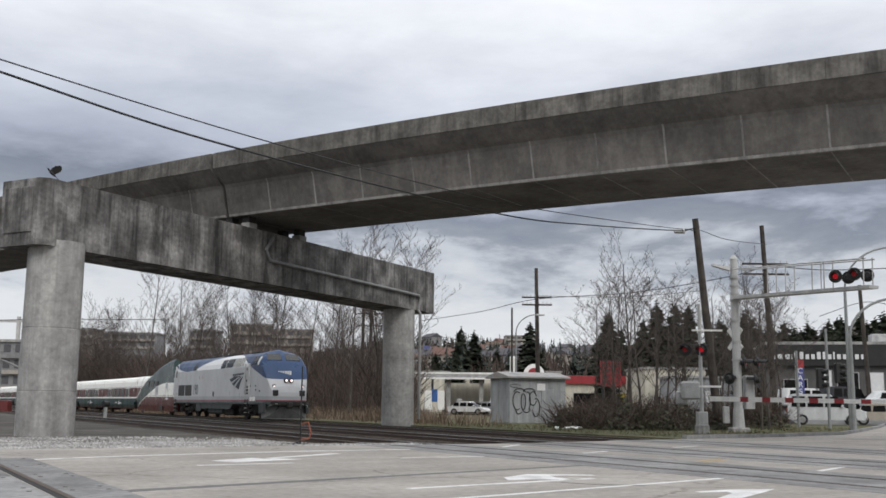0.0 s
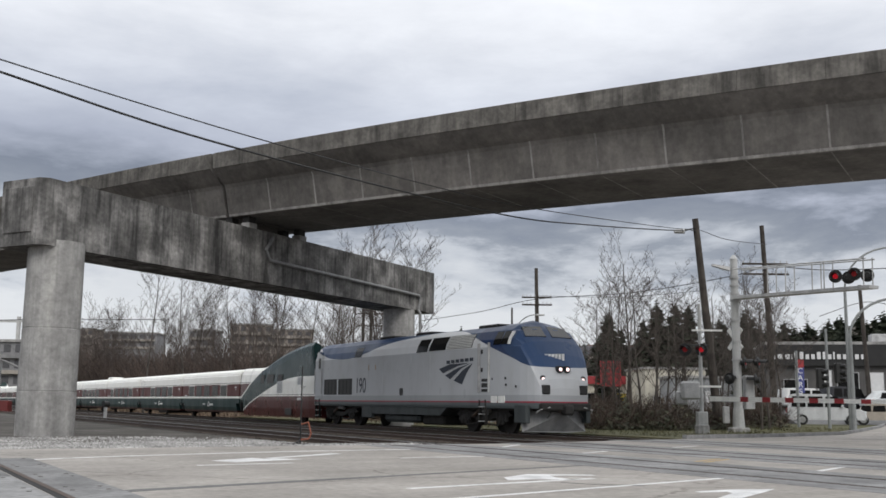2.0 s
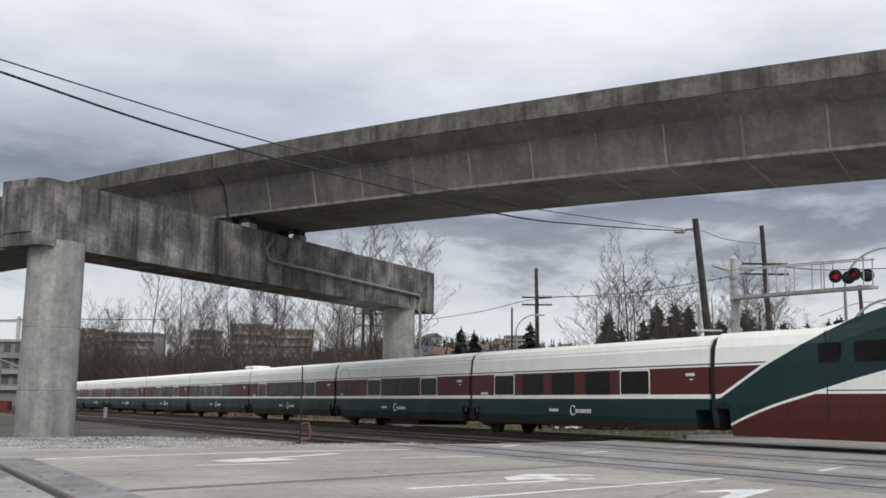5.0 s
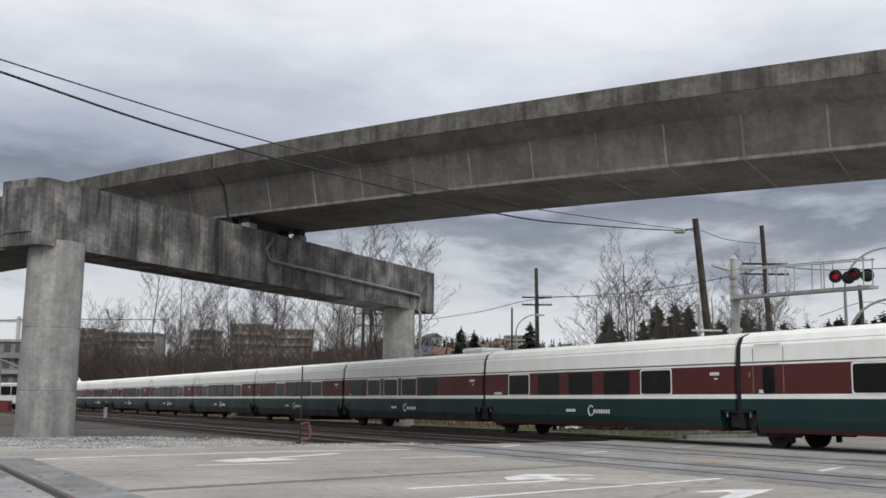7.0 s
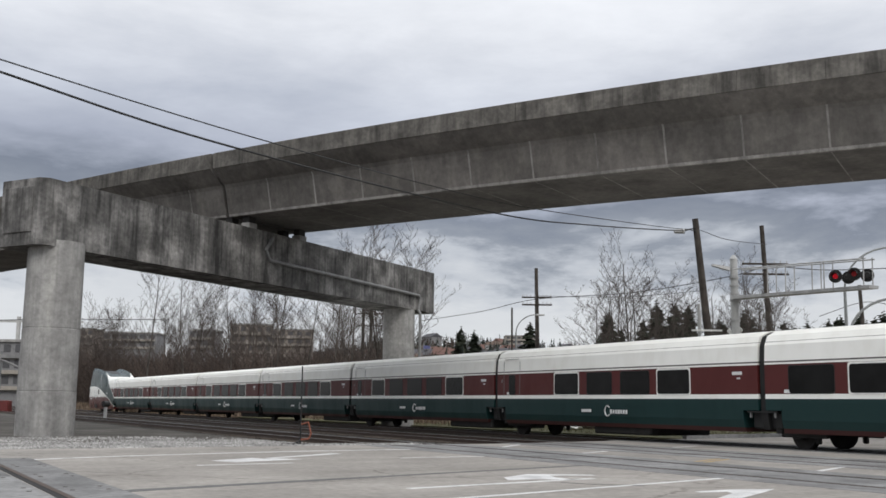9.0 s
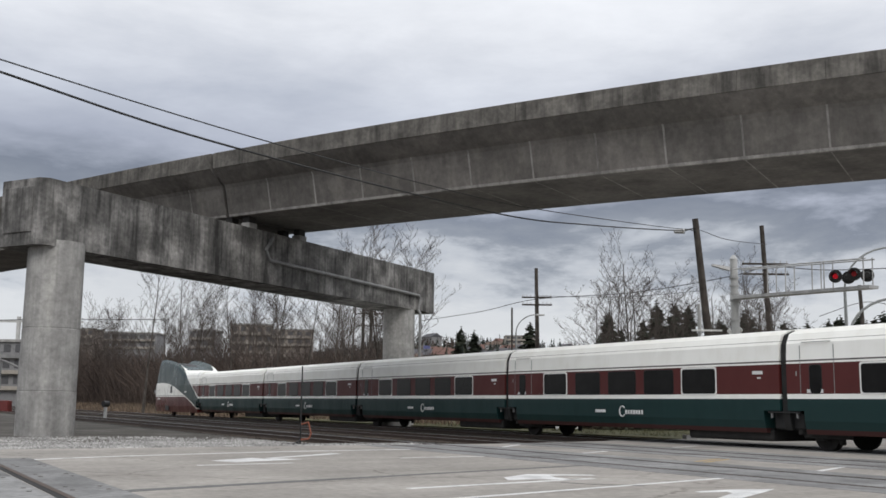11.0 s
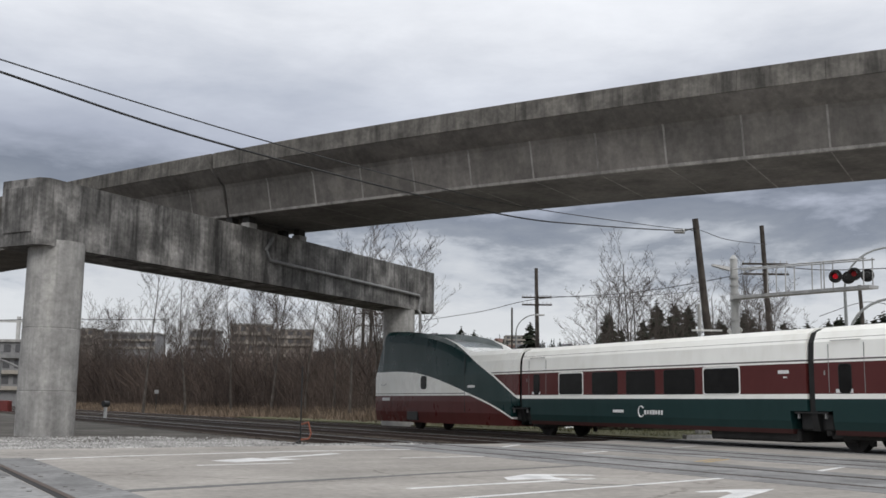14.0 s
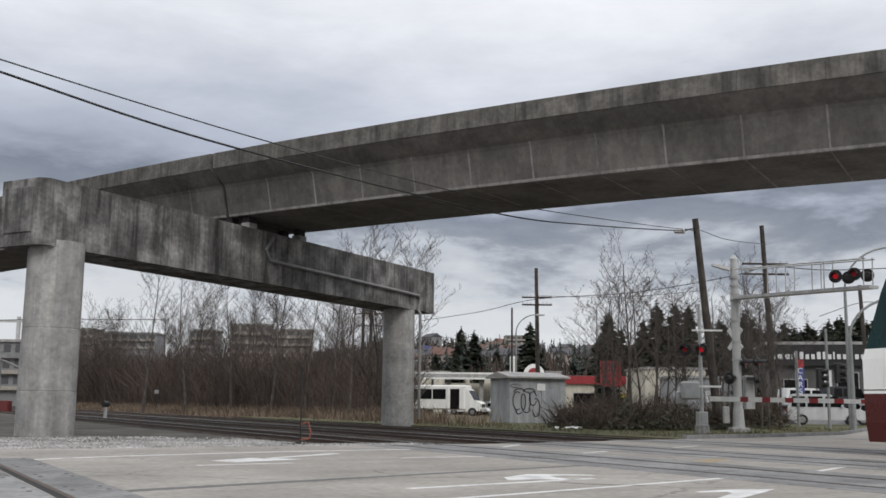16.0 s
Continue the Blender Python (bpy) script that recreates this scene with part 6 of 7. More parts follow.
def car(m, L, W, H, colour, label, kind="suv", rough=0.25):
    """A parked car facing +x."""
    t = thing("parked_car" if kind != "pickup" else "pickup_truck", m, label, "car", "parked cars")
    mat = paint("car_paint", colour, rough, 0.12)
    sill, belt = 0.34, H * (0.56 if kind == "suv" else 0.60)
    hood = belt * (0.98 if kind == "suv" else 0.93)
    out = [(-L / 2, sill + .12), (-L / 2 + .02, belt - .08), (-L / 2 + .12, belt), (L * .22, belt), (L / 2 - .35, hood - .08), (L / 2 - .06, hood - .22), (L / 2, sill + .22), (L / 2 - .1, sill), (-L / 2 + .15, sill)]
    rings = [[(x * f, y, z) for x, z in out] for y, f in ((-W / 2, .97), (-W / 2 + .08, 1), (W / 2 - .08, 1), (W / 2, .97))]
    part("body", loft(B(), rings), mat, t, "painted body")
    if kind == "suv":
        cab = [(-L / 2 + .08, belt), (-L / 2 + .22, H - .06), (-L / 2 + .5, H), (L * .06, H), (L * .24, belt)]
    else:
        cab = [(-L * .40, belt), (-L * .24, H - .05), (-L * .10, H), (L * .06, H - .03), (L * .25, belt)]
    rings = [[(x * f, y, z) for x, z in cab] for y, f in ((-W / 2 + .16, .98), (-W / 2 + .22, 1), (W / 2 - .22, 1), (W / 2 - .16, .98))]
    part("cabin", loft(B(), rings), mat, t)
    for s in (-1, 1):
        y = s * (W / 2 - .155)
        x0, x1 = cab[0][0] + .25, cab[-1][0] - .12
        top = H - .16
        segs = [(x0, x0 + (x1 - x0) * .28), (x0 + (x1 - x0) * .31, x0 + (x1 - x0) * .62), (x0 + (x1 - x0) * .65, x1)]
        for a, b in segs:
            sl = .34 if b == x1 else .04
            sr = .22 if a == x0 and kind != "suv" else .06
            pts = [(a, belt + .03), (b, belt + .03), (b - sl, top), (a + sr, top)]
            part("side_window", loft(B(), [[(x, y + s * e, z) for x, z in pts] for e in (-.03, .012)]), M["glass"], t)
        part("headlight", box(B(), (L / 2 - .12, s * (W / 2 - .28), hood - .28), (.24, .36, .18), None, .04), M["steel"], t)
        part("tail_light", box(B(), (-L / 2 + .04, s * (W / 2 - .14), belt - .2), (.12, .2, .32), None, .03), M["red"], t)
        part("mirror", box(B(), (L * .2, s * (W / 2 + .1), belt + .1), (.14, .2, .14), None, .04), mat, t)
        for x in (-L * .30, L * .31):
            w = part("wheel", tube(B(), (x, s * (W / 2 - .20), .34), (x, s * (W / 2 + .01), .34), .34, .34, 22), M["tyre"], t, "black tyre with alloy rim")
            part("rim", tube(B(), (x, s * (W / 2 - .02), .34), (x, s * (W / 2 + .025), .34), .22, .20, 14), M["rim"], w)
    part("windscreen", loft(B(), [[(cab[-2][0] + .10, y, H - .12), (cab[-1][0] - .06, y, belt + .05), (cab[-1][0] + .012, y, belt + .05), (cab[-2][0] + .17, y, H - .12)] for y in (-W / 2 + .26, W / 2 - .26)]), M["glass"], t)
    part("bumper", box(B(), (L / 2 - .05, 0, sill + .12), (.18, W * .94, .22), None, .05), mat if kind != "suv" else M["pipe"], t)
    part("grille", box(B(), (L / 2 - .02, 0, hood - .33), (.06, W * .5, .16), None, .02), M["dark"], t)
    return t


def minibus(m):
    t = thing("shuttle_bus", m, "white shuttle bus with dark windows", "bus")
    part("body", box(B(), (-3.6, 0, 1.75), (6.2, 2.3, 2.3), None, .12), M["white"], t, "white box body")
    part("bonnet", loft(B(), [[(x, y * f, z) for y, z in ((-1.0, .5), (1.0, .5), (1.0, h), (-1.0, h))] for x, h, f in ((-.5, 1.55, 1), (.5, 1.45, .98), (.95, 1.2, .9), (1.0, .8, .88))]), M["white"], t)
    part("cab", loft(B(), [[(x, y, z) for y, z in ((-1.02, .6), (1.02, .6), (1.02, h), (-1.02, h))] for x, h in ((-.55, 2.55), (-.25, 2.5), (.35, 1.5))]), M["white"], t)
    part("windscreen", loft(B(), [[(-.22, y, 2.42), (.34, y, 1.52), (.40, y, 1.52), (-.14, y, 2.42)] for y in (-.95, .95)]), M["glass"], t)
    for x0, x1 in ((-6.5, -5.2), (-5.1, -3.8), (-3.7, -2.4)):
        part("side_window", box(B(), ((x0 + x1) / 2, -1.15, 2.05), (x1 - x0, .04, .95), None, .01), M["glass"], t)
    part("entry_door", box(B(), (-1.5, -1.155, 1.6), (.9, .05, 1.9), None, .01), M["glass"], t)
    part("grille", box(B(), (1.0, 0, 1.0), (.06, 1.0, .3), None, .02), M["dark"], t)
    part("bumper", box(B(), (1.02, 0, .6), (.16, 2.0, .22), None, .04), M["steel"], t)
    for s in (-1, 1):
        part("headlight", box(B(), (.97, s * .8, 1.0), (.08, .25, .25), None, .03), M["steel"], t)
        for x in (0.2, -4.8):
            w = part("wheel", tube(B(), (x, s * .85, .40), (x, s * 1.1, .40), .40, .40, 20), M["tyre"], t)
            part("rim", tube(B(), (x, s * 1.05, .40), (x, s * 1.12, .40), .22, .22, 14), M["rim"], w)
    return t


def car_lot():
    """The raised lot behind the verge, reached by a short slope."""
    prof = [(71.5, -0.35), (71.5, -0.01), (75.6, 0.86), (76.2, 0.90), (100.0, 0.92), (100.0, -0.35)]
    bm = loft(B(), [[(x, y, z) for y, z in prof] for x in (24.6, 60.0)])
    single("car_lot", bm, M["asphalt_dark"], pose(0, 0, 0), "raised asphalt car lot in front of the showroom", "car lot", kind="structure")


car_lot()
car(pose(25.25, 68.00, 0.02, 0, 0, -18), 4.9, 1.90, 2.0, (0.54, 0.55, 0.56), "silver sport utility vehicle parked beyond the verge")
car(pose(28.32, 80.00, 0.90, 0, 0, 12), 4.5, 1.8, 1.72, (0.72, 0.72, 0.72), "white sport utility vehicle in the car lot")
car(pose(31.86, 81.00, 0.90, 0, 0, 20), 4.6, 1.85, 1.90, (0.03, 0.03, 0.034), "black sport utility vehicle in the car lot")
car(pose(30.10, 70.20, 0.0, 0, 0, -20), 4.7, 1.80, 1.48, (0.36, 0.32, 0.27), "beige sedan parked beyond the verge", "sedan")
car(pose(34.60, 79.50, 0.90, 0, 0, 15), 4.5, 1.8, 1.60, (0.60, 0.62, 0.63), "pale silver car in the car lot", "sedan")
car(pose(3.00, 112.00, 0.0, 0, 0, -25), 4.6, 1.75, 1.46, (0.62, 0.62, 0.62), "white sedan by the filling station", "sedan")
car(pose(5.70, 120.00, 0.0, 0, 0, -40), 4.5, 1.75, 1.46, (0.30, 0.31, 0.32), "grey sedan by the filling station", "sedan")
BUS_X, BUS_Y = 3.05, 98.00
BUS = minibus(pose(BUS_X, BUS_Y, 0, 0, 0, -18))


# ---- shed and street buildings ----
M["shed"] = surface("grey_painted_plywood", [grey(0.26, (.97, 1, 1.03)), grey(0.33, (.97, 1, 1.03)), grey(0.38, (.97, 1, 1.03))], 1.0, 0.8, 0.1, 30, streak=0.25)
M["shedroof"] = surface("rolled_roofing", [grey(0.20), grey(0.30), (0.26, 0.22, 0.19)], 1.0, 0.9, 0.2, 20)
M["spray"] = surface("black_spray_paint", [grey(0.02), grey(0.035)], 3.0, 0.7, 0, 20)
M["cream"] = surface("cream_wall", [(.48, .45, .38), (.58, .55, .47)], .5, .85, .05, 8, streak=.15)
M["fascia"] = surface("charcoal_fascia", [grey(0.016), grey(0.026)], 1.0, .7, .05, 20)
M["brickgrey"] = surface("grey_shop_wall", [(.075, .073, .07), (.105, .10, .097)], .8, .85, .1, 12)
M["sign_yellow"] = paint("yellow_sign_paint", (.55, .42, .05), .5, .15)


def shed():
    c = Vector((7.03, 64.00))
    t = thing("signal_shed", pose(c.x, c.y, 0, 0, 0, 20), "grey plywood railway shed with black graffiti", "shed")
    w, d, h = 3.75, 3.0, 2.72
    # local: corner at the origin, long front runs to -x, side runs to +y
    part("wall", box(B(), (-w / 2 + .7, d / 2, h / 2 - .1), (w, d, h + .2)), M["shed"], t)
    x = .7
    while x > .7 - w:
        part("batten", box(B(), (x, -.012, h / 2), (.05, .025, h)), M["shed"], t)
        x -= 1.08
    for k in range(3):
        part("batten", box(B(), (.712, .2 + k * 1.2, h / 2), (.025, .05, h)), M["shed"], t)
    part("roof", loft(B(), [[(-w + .45, y, z) for y, z in ((-.3, h), (-.3, h + .1), (d / 2, h + .42), (d + .3, h + .1), (d + .3, h))], [(.95, y, z) for y, z in ((-.3, h), (-.3, h + .1), (d / 2, h + .42), (d + .3, h + .1), (d + .3, h))]]), M["shedroof"], t, "low pitched felt roof")
    dr = part("door", box(B(), (-.45, -.02, 1.05), (.95, .05, 2.05), None, .01), M["shed"], t, "flush grey door")
    part("door_sign", box(B(), (-.95, -.04, 2.2), (.55, .02, .42)), M["lettering"], t, "small white notice")
    # spray-painted loops
    def loop(cx, cz, rx, rz, a0, a1, r=.028):
        pts = [(cx + rx * math.cos(radians(a)), -.03, cz + rz * math.sin(radians(a))) for a in range(a0, a1 + 1, 20)]
        return bent(B(), pts, r, 6)
    for q in ((-2.55, 1.35, .30, .55, 60, 300), (-2.15, 1.3, .15, .5, 100, 440), (-1.85, 1.35, .17, .55, -80, 120), (-1.50, 1.5, .24, .42, 20, 340), (-1.30, .95, .26, .55, -150, 120), (-2.4, 1.75, .42, .35, 20, 170), (-1.75, 1.9, .40, .2, 0, 180), (-1.95, .85, .25, .2, 180, 360), (-2.45, .8, .2, .25, 170, 330)):
        part("graffiti_stroke", loop(*q), M["spray"], t)
    for q in ((-.55, 1.75, .22, .08, 0, 300), (-.3, 1.68, .18, .12, 90, 330), (-2.7, 2.25, .35, .1, 0, 300)):
        part("graffiti_stroke", loop(*q, .014), M["spray"], t)


def shop(name, x, y, turn, w, d, h, mat, label, fascia=None, bays=(), lettered=False):
    t = thing(name, pose(x, y, 0, 0, 0, turn), label, "shop building")
    part("wall", box(B(), (0, d / 2, h / 2 - .3), (w, d, h + .6)), mat, t)
    part("roof", box(B(), (0, d / 2, h + .1), (w + .3, d + .3, .25)), M["column"], t)
    if fascia:
        z0, z1, fm = fascia
        f = part("fascia", box(B(), (0, -.2, (z0 + z1) / 2), (w + .2, .4, z1 - z0)), fm, t, "sign fascia")
    for x0, x1, z0, z1, mt in bays:
        win = part("shop_window", box(B(), ((x0 + x1) / 2, -.02, (z0 + z1) / 2), (x1 - x0, .1, z1 - z0)), M["steel"], t)
        part("pane", box(B(), ((x0 + x1) / 2, -.06, (z0 + z1) / 2), (x1 - x0 - .12, .06, z1 - z0 - .12)), mt, win)
    return t


def street_side():
    shed()
    # charcoal-fronted car showroom
    x, y = 33.65, 88.00
    t = shop("car_showroom", x + 3.5, y, -12, 18.0, 10, 6.6, M["brickgrey"], "charcoal car showroom with a pale lettered fascia", (4.75, 6.55, M["fascia"]),
             [(-7.6, -5.6, .2, 3.6, M["glass"]), (-4.8, -3.6, .3, 4.4, M["lettering"]), (-3.2, -1.4, .2, 4.2, M["glass"]), (-.6, .6, .3, 4.2, M["lettering"]), (1.0, 2.6, .2, 4.0, M["glass"]), (3.2, 6.2, .3, 3.8, M["fascia"])])
    bm_x = -8.75
    for k, wd in enumerate((.62, .62, .62, .14, .40, .48, .46, .46, .48, .36, .48, .22, .48, .48, .48, .48, .46, .14)):
        hh = .78 if k in (4, 5, 8, 9, 11) else .52
        part("sign_letter_bar", box(B(), (bm_x + wd / 2, -.43, 5.30 + hh * .4), (wd * .62, .05, hh * .80)), M["lettering"], t)
        bm_x += (wd + .10) * .84
    part("rooftop_unit", box(B(), (1.2, 2.5, 7.1), (2.2, 1.6, 1.0), None, .05), M["steel"], t)
    x, y = 20.58, 118.00
    shop("drive_in_restaurant", x, y, -6, 21, 9, 4.3, M["cream"], "cream low shop with a red roof band", (3.6, 4.5, M["red"]), [(-9, -6.5, .6, 2.6, M["sign_yellow"]), (-5.5, -3, .6, 2.6, M["glass"]), (-2, 1, .6, 2.6, M["sign_yellow"]), (2, 5, .6, 2.6, M["glass"])])
    # two plain blocks, built like shops, stand for pale truck bodies
    x, y = 24.51, 108.00
    shop("pale_truck_box", x, y, 4, 6.5, 8, 5.0, M["cream"], "plain cream block for a truck body behind the trees", None, [(-2.4, -1.2, 1.0, 2.2, M["glass"])])
    x, y = 25.92, 100.00
    shop("pale_vehicle_box", x, y, 0, 7.0, 6, 3.9, M["shed"], "low pale block for a vehicle body behind the crossing", None, [(-.4, .9, .1, 2.7, M["lettering"])])
    # red lattice sign
    t = thing("lattice_sign", pose(14.76, 90.00, 0), "red lattice sign on two posts", "sign")
    for dx in (-.75, .75):
        part("post", tube(B(), (dx, 0, -.2), (dx, 0, 5.1), .07, .07, 8), M["dark"], t)
    part("frame", box(B(), (0, 0, 3.9), (1.8, .12, 2.2)), M["red"], t)
    for i in range(4):
        for j in range(4):
            part("panel", box(B(), (-.64 + i * .43, -.07, 3.15 + j * .5), (.33, .04, .36)), M["maroon"], t)
    # filling station
    t = thing("filling_station", pose(0.64, 132.00, 0, 0, 0, -4), "filling station canopy with white striped fascia", "filling station")
    part("canopy", box(B(), (2.5, 4, 4.75), (20, 8, .5)), M["column"], t)
    for z, mt in ((5.05, "white"), (4.72, "steel"), (4.42, "white")):
        part("fascia_band", box(B(), (2.5, -.05, z), (20.2, .2, .24)), M[mt], t)
    for dx in (-4, 0.2, 4.4, 8.6):
        part("canopy_post", box(B(), (dx, 1.2, 2.1), (.55, .55, 4.6), None, .05), M["column"], t)
        part("fuel_pump", box(B(), (dx + 1.4, 1.4, .9), (.7, .6, 1.9), None, .06), M["steel"], t)
    k = part("kiosk", box(B(), (6, 12, 1.9), (14, 5, 4.2)), M["cream"], t)
    part("kiosk_window", box(B(), (8, 9.45, 1.6), (3.5, .1, 2.2)), M["maroon"], k)
    for dx in (-2.2, -.6):
        part("price_panel", box(B(), (dx, -1.2, 1.6), (.9, .2, 2.4), None, .04), M["white"], t)
    part("purple_panel", box(B(), (-1.4, -1.3, 2.2), (.7, .2, 1.6), None, .04), M["blue"], t)
    t = thing("round_sign", pose(8.88, 128.00, 0), "tall white pylon with a round red sign", "sign")
    part("pylon", box(B(), (0, 0, 3.6), (0.8, .5, 7.0), None, .1), M["white"], t)
    part("disc", tube(B(), (2.6, -.1, 4.9), (2.6, .1, 4.9), 1.3, 1.3, 24), M["white"], t)
    part("ring", tube(B(), (2.6, -.16, 4.9), (2.6, -.11, 4.9), .8, .8, 24), M["red"], t)
    # row of white buildings under the hill
    for px, y, w in ((-4.5, 190, 16), (6.5, 196, 14), (16.5, 185, 10)):
        shop("half_timbered_house", px, y, 0, w, 8, 7.0, M["cream"], "white half-timbered row below the hill", None, [(-w / 2 + 1 + 2.4 * k, -w / 2 + 1.5 + 2.4 * k, 2.5, 6.2, M["fascia"]) for k in range(int(w / 2.4))])
    # feather banner
    t = thing("feather_banner", pose(23.89, 69.00, 0), "red, white and blue sale banner on a pole", "banner")
    part("pole", tube(B(), (-.15, .05, 0), (-.15, .05, 4.6), .03, .02, 8), M["steel"], t)
    part("flag", box(B(), (.14, 0, 3.2), (.52, .03, 2.2)), M["banner"], t, "blue flag cloth")
    part("flag_top", box(B(), (.14, -.004, 4.05), (.52, .034, .55)), M["red"], t)
    for k, ch in enumerate("CARS"):
        word("letter", ch, .52, pose(.14, -.03, 3.40 - k * .46, 90, 0, 0), t, M["lettering"])
    # traffic lights by the car lot
    for px, y, h, hz in ((20.99, 56.00, 5.4, 2.7), (20.71, 60.00, 4.4, 0)):
        t = thing("traffic_light", pose(px, y, 0), "grey traffic signal post by the car lot", "traffic light")
        part("post", tube(B(), (0, 0, -.1), (0, 0, h), .09, .07, 12), M["lamp_pole"], t)
        if hz:
            for dx in (-.45, .55):
                hd = part("signal_head", box(B(), (dx, -.1, hz + .3 * (dx > 0)), (.36, .3, 1.1), None, .04), M["dark"], t)
                for k in range(3):
                    part("visor", tube(B(), (dx + .1, -.15, hz - .35 + .35 * k + .3 * (dx > 0)), (dx + .32, -.4, hz - .35 + .35 * k + .3 * (dx > 0)), .13, .13, 10), M["dark"], hd)
    # steel frame at the far bend
    t = thing("steel_gantry", pose(-46.11, 110.00, -.2), "weathered steel gantry beside the line", "gantry")
    for dx in (-1.2, 1.2):
        part("leg", box(B(), (dx, 0, 3.2), (.45, .45, 6.4)), M["pipe"], t)
    part("beam", box(B(), (-1.5, 0, 5.9), (8, .4, .45)), M["pipe"], t)
    part("brace", tube(B(), (1.2, 0, 4.6), (-2.6, 0, 6.2), .12, .12, 8), M["pipe"], t)
    t = thing("track_cabinet", pose(-42.24, 100.00, -.2), "small red-brown cabinet by the line", "cabinet")
    part("body", box(B(), (0, 0, .6), (1.2, 1.0, 1.2), None, .04), M["maroon"], t)


M["banner"] = paint("navy_banner_cloth", (0.05, 0.06, 0.20), .7, .1)
street_side()


# ---- kerb, verge and stones ----
def kerb_and_stones():
    pts = [(o, kerb_line(o)) for o in (24.6, 26, 28, 30, 32, 34, 36, 38, 40, 41.5, 44, 48, 52, 60, 70, 80)]
    t = thing("kerb", K, "worn concrete kerb along the verge", "kerb", kind="structure")
    for (o0, a0), (o1, a1) in zip(pts, pts[1:]):
        p = stripe(a0, o0, a1, o1, 0.18)
        part("kerb_stone", flat(B(), p, -0.3, 0.13), M["panel"], t)
    v = [(a - 0.09, o) for o, a in pts] + [(-75, 84), (-75, 25.0), (-40, 25.0)]
    single("verge", flat(B(), v, -0.3, 0.0), M["verge"], K, "grassy verge behind the kerb", "verge", kind="structure")
    rnd = random.Random(9)
    tris = []
    for _ in range(32000):
        o = rnd.uniform(-4, 13.5)
        a = -24.6 - abs(rnd.gauss(0, 2.8 if rnd.random() < .5 else 8.0))
        if o > 10.9 and a < -26:
            continue
        if o > 9.5 and rnd.random() < .4:
            continue
        x, y = along(a, o)
        r = rnd.uniform(.025, .08)
        p = Vector((x, y, -0.05 + r * .3 - 0.012 * max(0, -24.5 - a)))
        q = [p + Vector((rnd.uniform(.6, 1.2) * r * math.cos(k * math.tau / 5 + rnd.random()), rnd.uniform(.6, 1.2) * r * math.sin(k * math.tau / 5), 0)) for k in range(5)]
        top = p + Vector((rnd.gauss(0, .2) * r, rnd.gauss(0, .2) * r, r * rnd.uniform(.5, .9)))
        for k in range(5):
            tris.append((q[k], q[(k + 1) % 5], top))
    for _ in range(15000):
        a, o = -24.7 - 9 * rnd.random() ** 1.4, rnd.uniform(-3.0, 10.6)
        x, y = along(a, o)
        if noise.noise(Vector((a * .22, o * .35, 2))) < rnd.uniform(-.5, .35):
            continue
        r = rnd.uniform(.02, .06)
        p = Vector((x, y, -0.068))
        q = [p + Vector((rnd.uniform(.6, 1.2) * r * math.cos(k * math.tau / 4 + rnd.random()), rnd.uniform(.6, 1.2) * r * math.sin(k * math.tau / 4), 0)) for k in range(4)]
        top = p + Vector((0, 0, r * rnd.uniform(.5, .9)))
        for k in range(4):
            tris.append((q[k], q[(k + 1) % 4], top))
    ob = blades("gravel_stones", tris, M["stones"])
    tagged(ob, "loose pale gravel beside the road", "gravel", kind="stuff")
    g = [(-24.0, -40), (-24.2, 11), (-26, 11.2), (-44, 10.6), (-120, 10.6), (-120, -40)]
    single("gravel_shoulder", flat(B(), g, -0.3, -0.07), M["gravel"], K, "grey gravel shoulder between road and tracks", "gravel", kind="structure")


M["stones"] = surface("pale_gravel_stones", [grey(0.17, (1, .98, .95)), grey(0.30, (1, .98, .95)), grey(0.44, (1, .98, .95))], .8, .9, 0, 20, island=.4)
kerb_and_stones()


def litter(x, y, w, turn):
    rnd = random.Random(int(x * 100))
    rings = [[(u * w, v * w * .5, 0.02 + rnd.uniform(0, .14)) for v in (-1, -.3, .4, 1)] for u in (-1, -.4, .2, .7, 1)]
    low = [[(a, b, c - .02) for a, b, c in reversed(r)] for r in rings]
    single("litter", loft(B(), [p + q for p, q in zip(rings, low)]), M["white"], pose(x, y, 0.02, 0, 0, turn), "crumpled pale sheet lying in the grass", "litter", "litter on the verge")


litter(5.94, 47.00, 0.42, 25)
litter(5.13, 46.00, 0.14, 70)


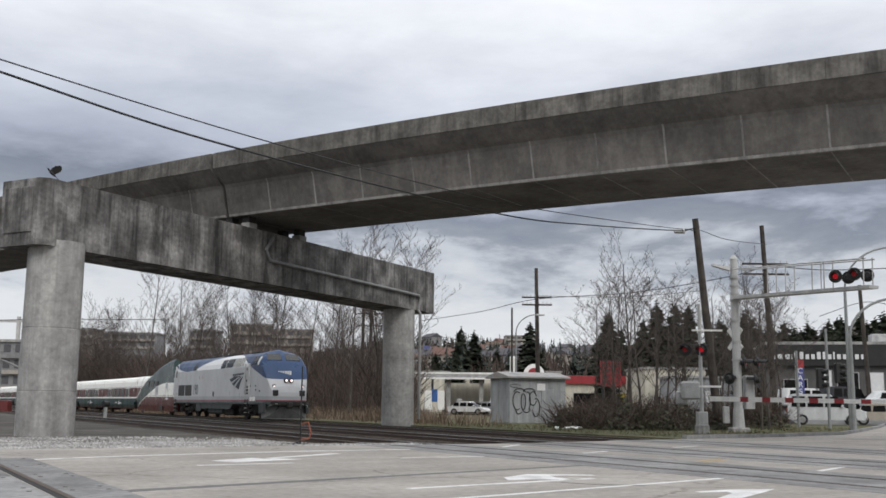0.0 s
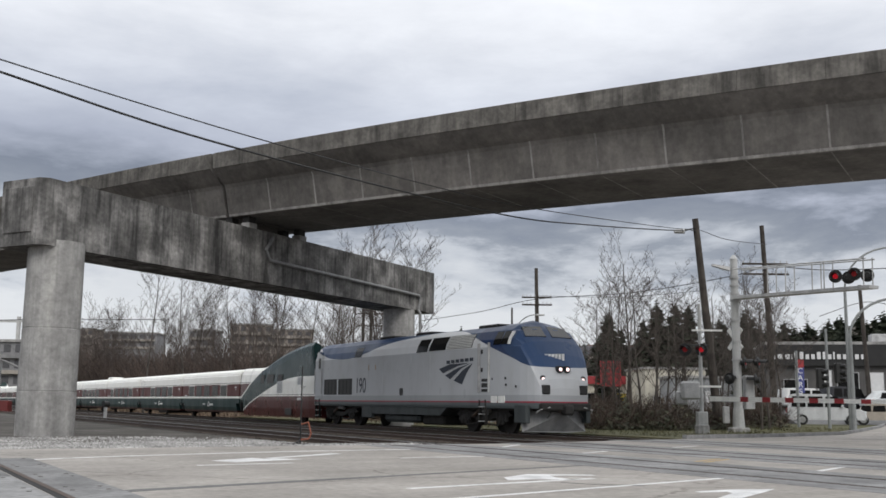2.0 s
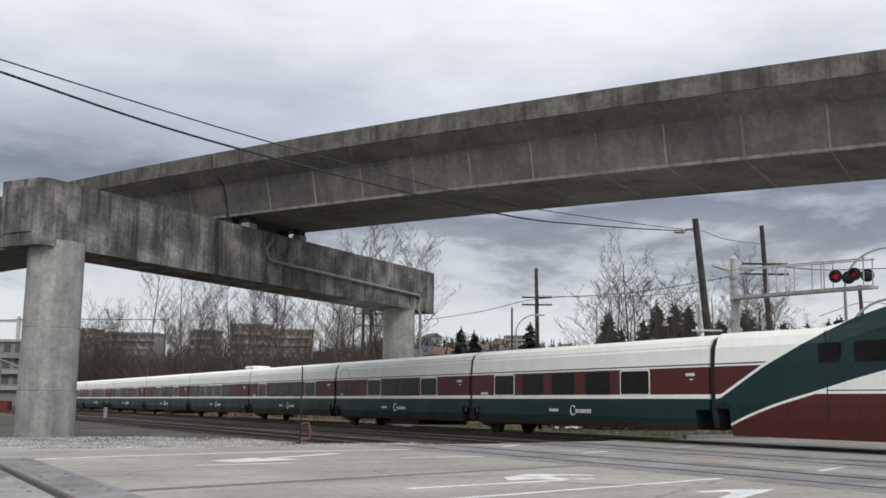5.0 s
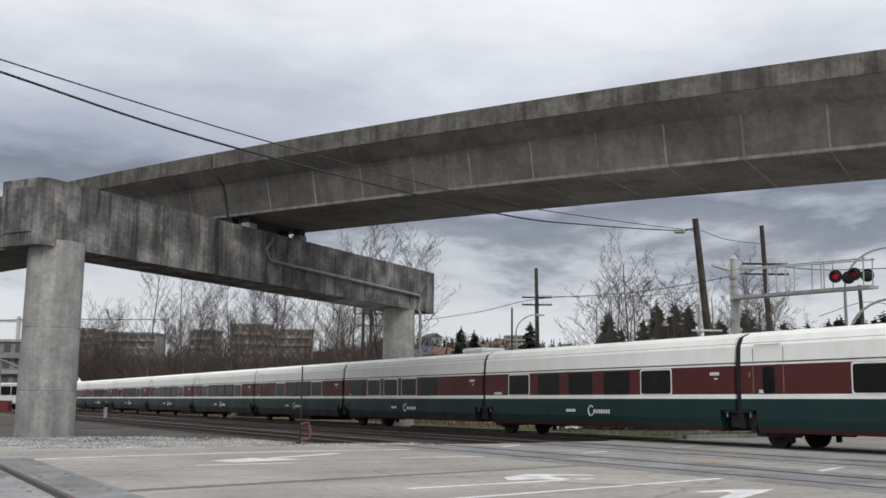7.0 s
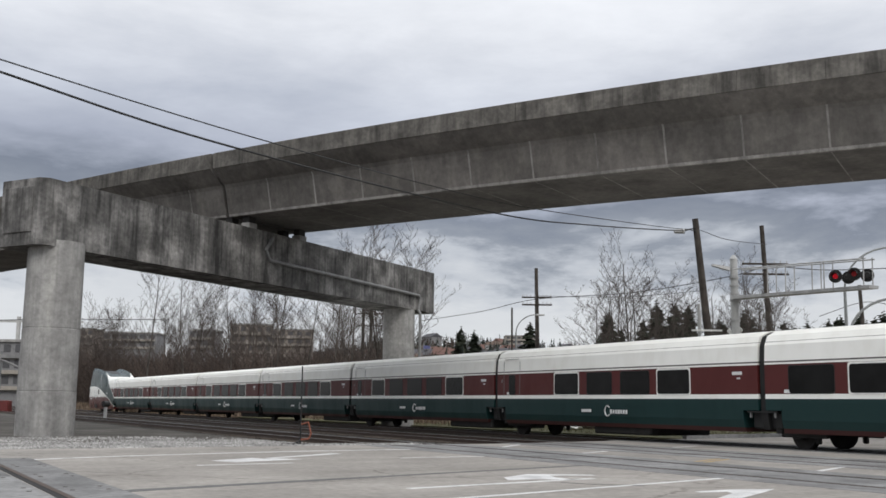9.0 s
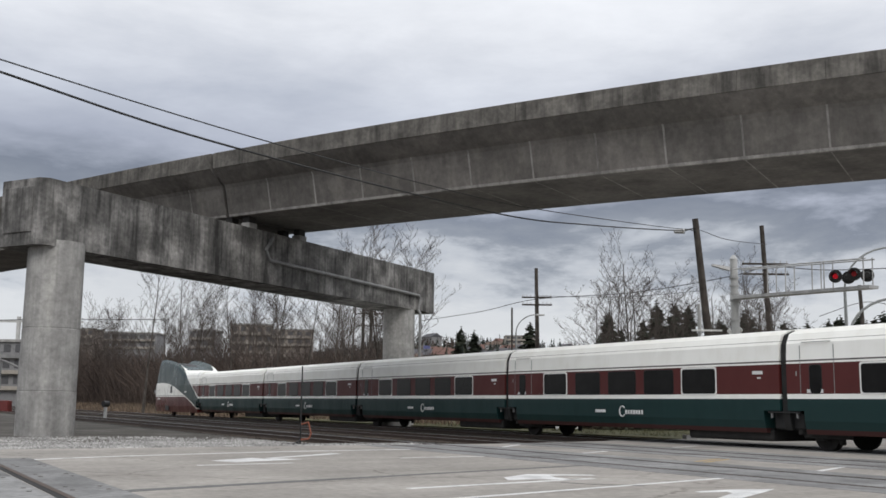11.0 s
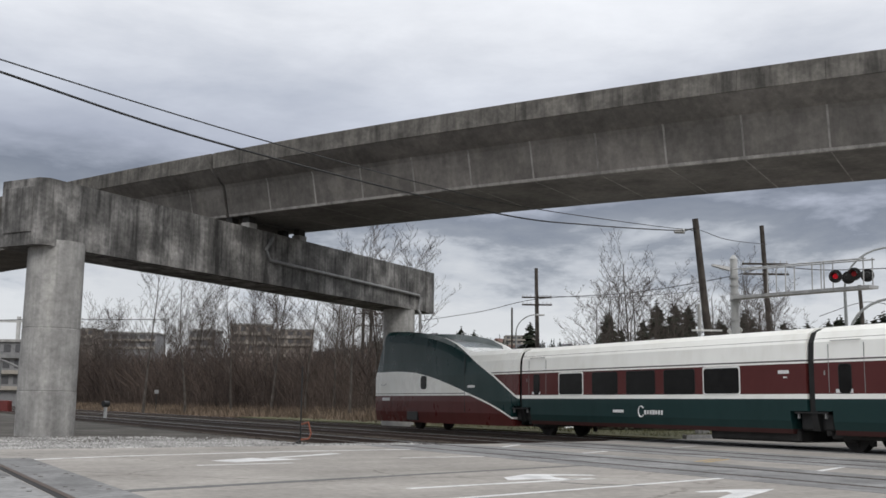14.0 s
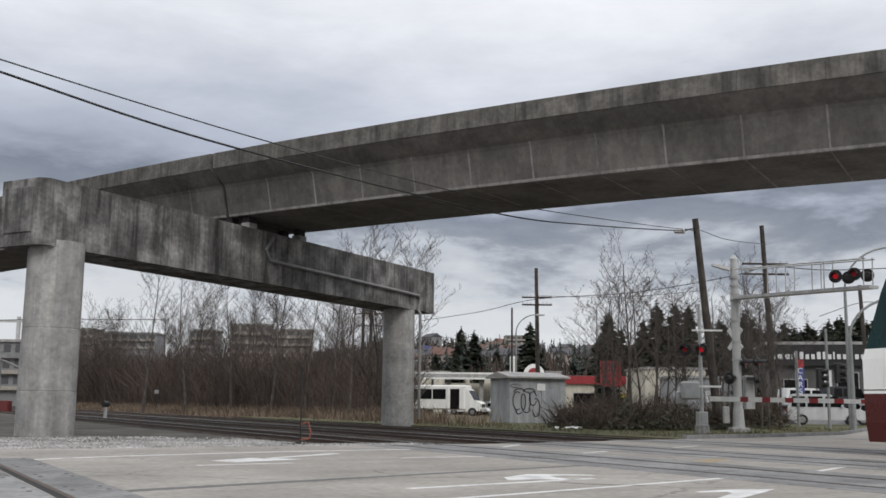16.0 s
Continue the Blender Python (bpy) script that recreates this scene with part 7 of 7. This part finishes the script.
# ---- crow ----
def crow():
    t = thing("crow", pose(-12.46, 31.80, 8.23), "black crow with raised wings taking off", "bird")
    M["feather"] = surface("black_feathers", [grey(.008), grey(.016)], 8, .6, .1, 40)
    rings = []
    for x, r in ((-.24, .01), (-.16, .045), (-.04, .07), (.08, .065), (.16, .04), (.20, .045), (.25, .03), (.29, .012), (.33, .004)):
        rings.append([(x, r * math.cos(k * math.tau / 10), r * math.sin(k * math.tau / 10) + .1 * max(0, x)) for k in range(10)])
    part("body", loft(B(), rings), M["feather"], t)
    part("tail", loft(B(), [[(-.2, -.03, -.01), (-.2, .03, -.01), (-.2, .03, .01), (-.2, -.03, .01)], [(-.42, -.08, -.02), (-.42, .08, -.02), (-.42, .08, -.01), (-.42, -.08, -.01)]]), M["feather"], t)
    t.scale = (0.72, 0.72, 0.72)
    wings = []
    for s in (-1, 1):
        w = part("wing", loft(B(), [[(x0, s * y, 0), (x1, s * y, 0), (x1, s * y, .012), (x0, s * y, .012)] for y, x0, x1 in ((.03, -.13, .12), (.18, -.17, .14), (.34, -.20, .10), (.46, -.16, .0), (.5, -.1, -.04))]), M["feather"], t)
        wings.append((w, s))
    return t, wings


CROW_A, CROW_B = (-12.46, 31.80, 8.26), (-13.29, 31.00, 8.36)
CROW, WINGS = crow()


def motions():
    times = [k * 0.5 for k in range(33)]
    for ob, x0, turn in TRAIN:
        walk(ob, [(t, on_track(x0 + rolled(t), turn)) for t in times])
    # the shuttle bus rolls up and stops
    for_bus = [(0, -86), (4, -66), (8, -42), (11, -20), (12.5, -9.5), (13.5, -4.4), (14.5, -1.35), (15.0, -.55), (15.5, -.15), (16, 0)]
    walk(BUS, [(t, pose(BUS_X, BUS_Y, 0, 0, 0, -18) @ pose(d, 0, 0)) for t, d in for_bus])
    # the crow leaps off the beam and flies away
    walk(CROW, [(0.0, pose(CROW_A[0], CROW_A[1], CROW_A[2] - .06, 0, -42, 200)), (0.1, pose(CROW_B[0], CROW_B[1], CROW_B[2], 0, -8, 190)), (0.2, pose(CROW_B[0] - 1.4, CROW_B[1] - .2, CROW_B[2] + .5, 0, -8, 185)),
                (2.0, pose(-42, 30, 14, 0, 0, 180)), (16.0, pose(-240, 30, 20, 0, 0, 180))])
    for w, s in WINGS:
        rows = [(0.0, pose(0, 0, 0, s * 70)), (0.1, pose(0, 0, 0, s * -35))]
        t, up = 0.25, 1
        while t < 16:
            rows.append((t, pose(0, 0, 0, s * (40 if up else -35))))
            t, up = t + 0.15, 1 - up
        rows.append((16.0, pose(0, 0, 0, 0)))
        walk(w, rows)
    steps = [k * 0.04 for k in range(401)]
    for ob, r in SPIN:
        at = ob.location.copy()
        s = -1.0 if abs(ob.parent.matrix_world.to_euler().z - K.to_euler().z) > 1 else 1.0
        walk(ob, [(t, pose(at.x, at.y, at.z, 0, s * math.degrees(rolled(t) / r), 0)) for t in steps])


motions()
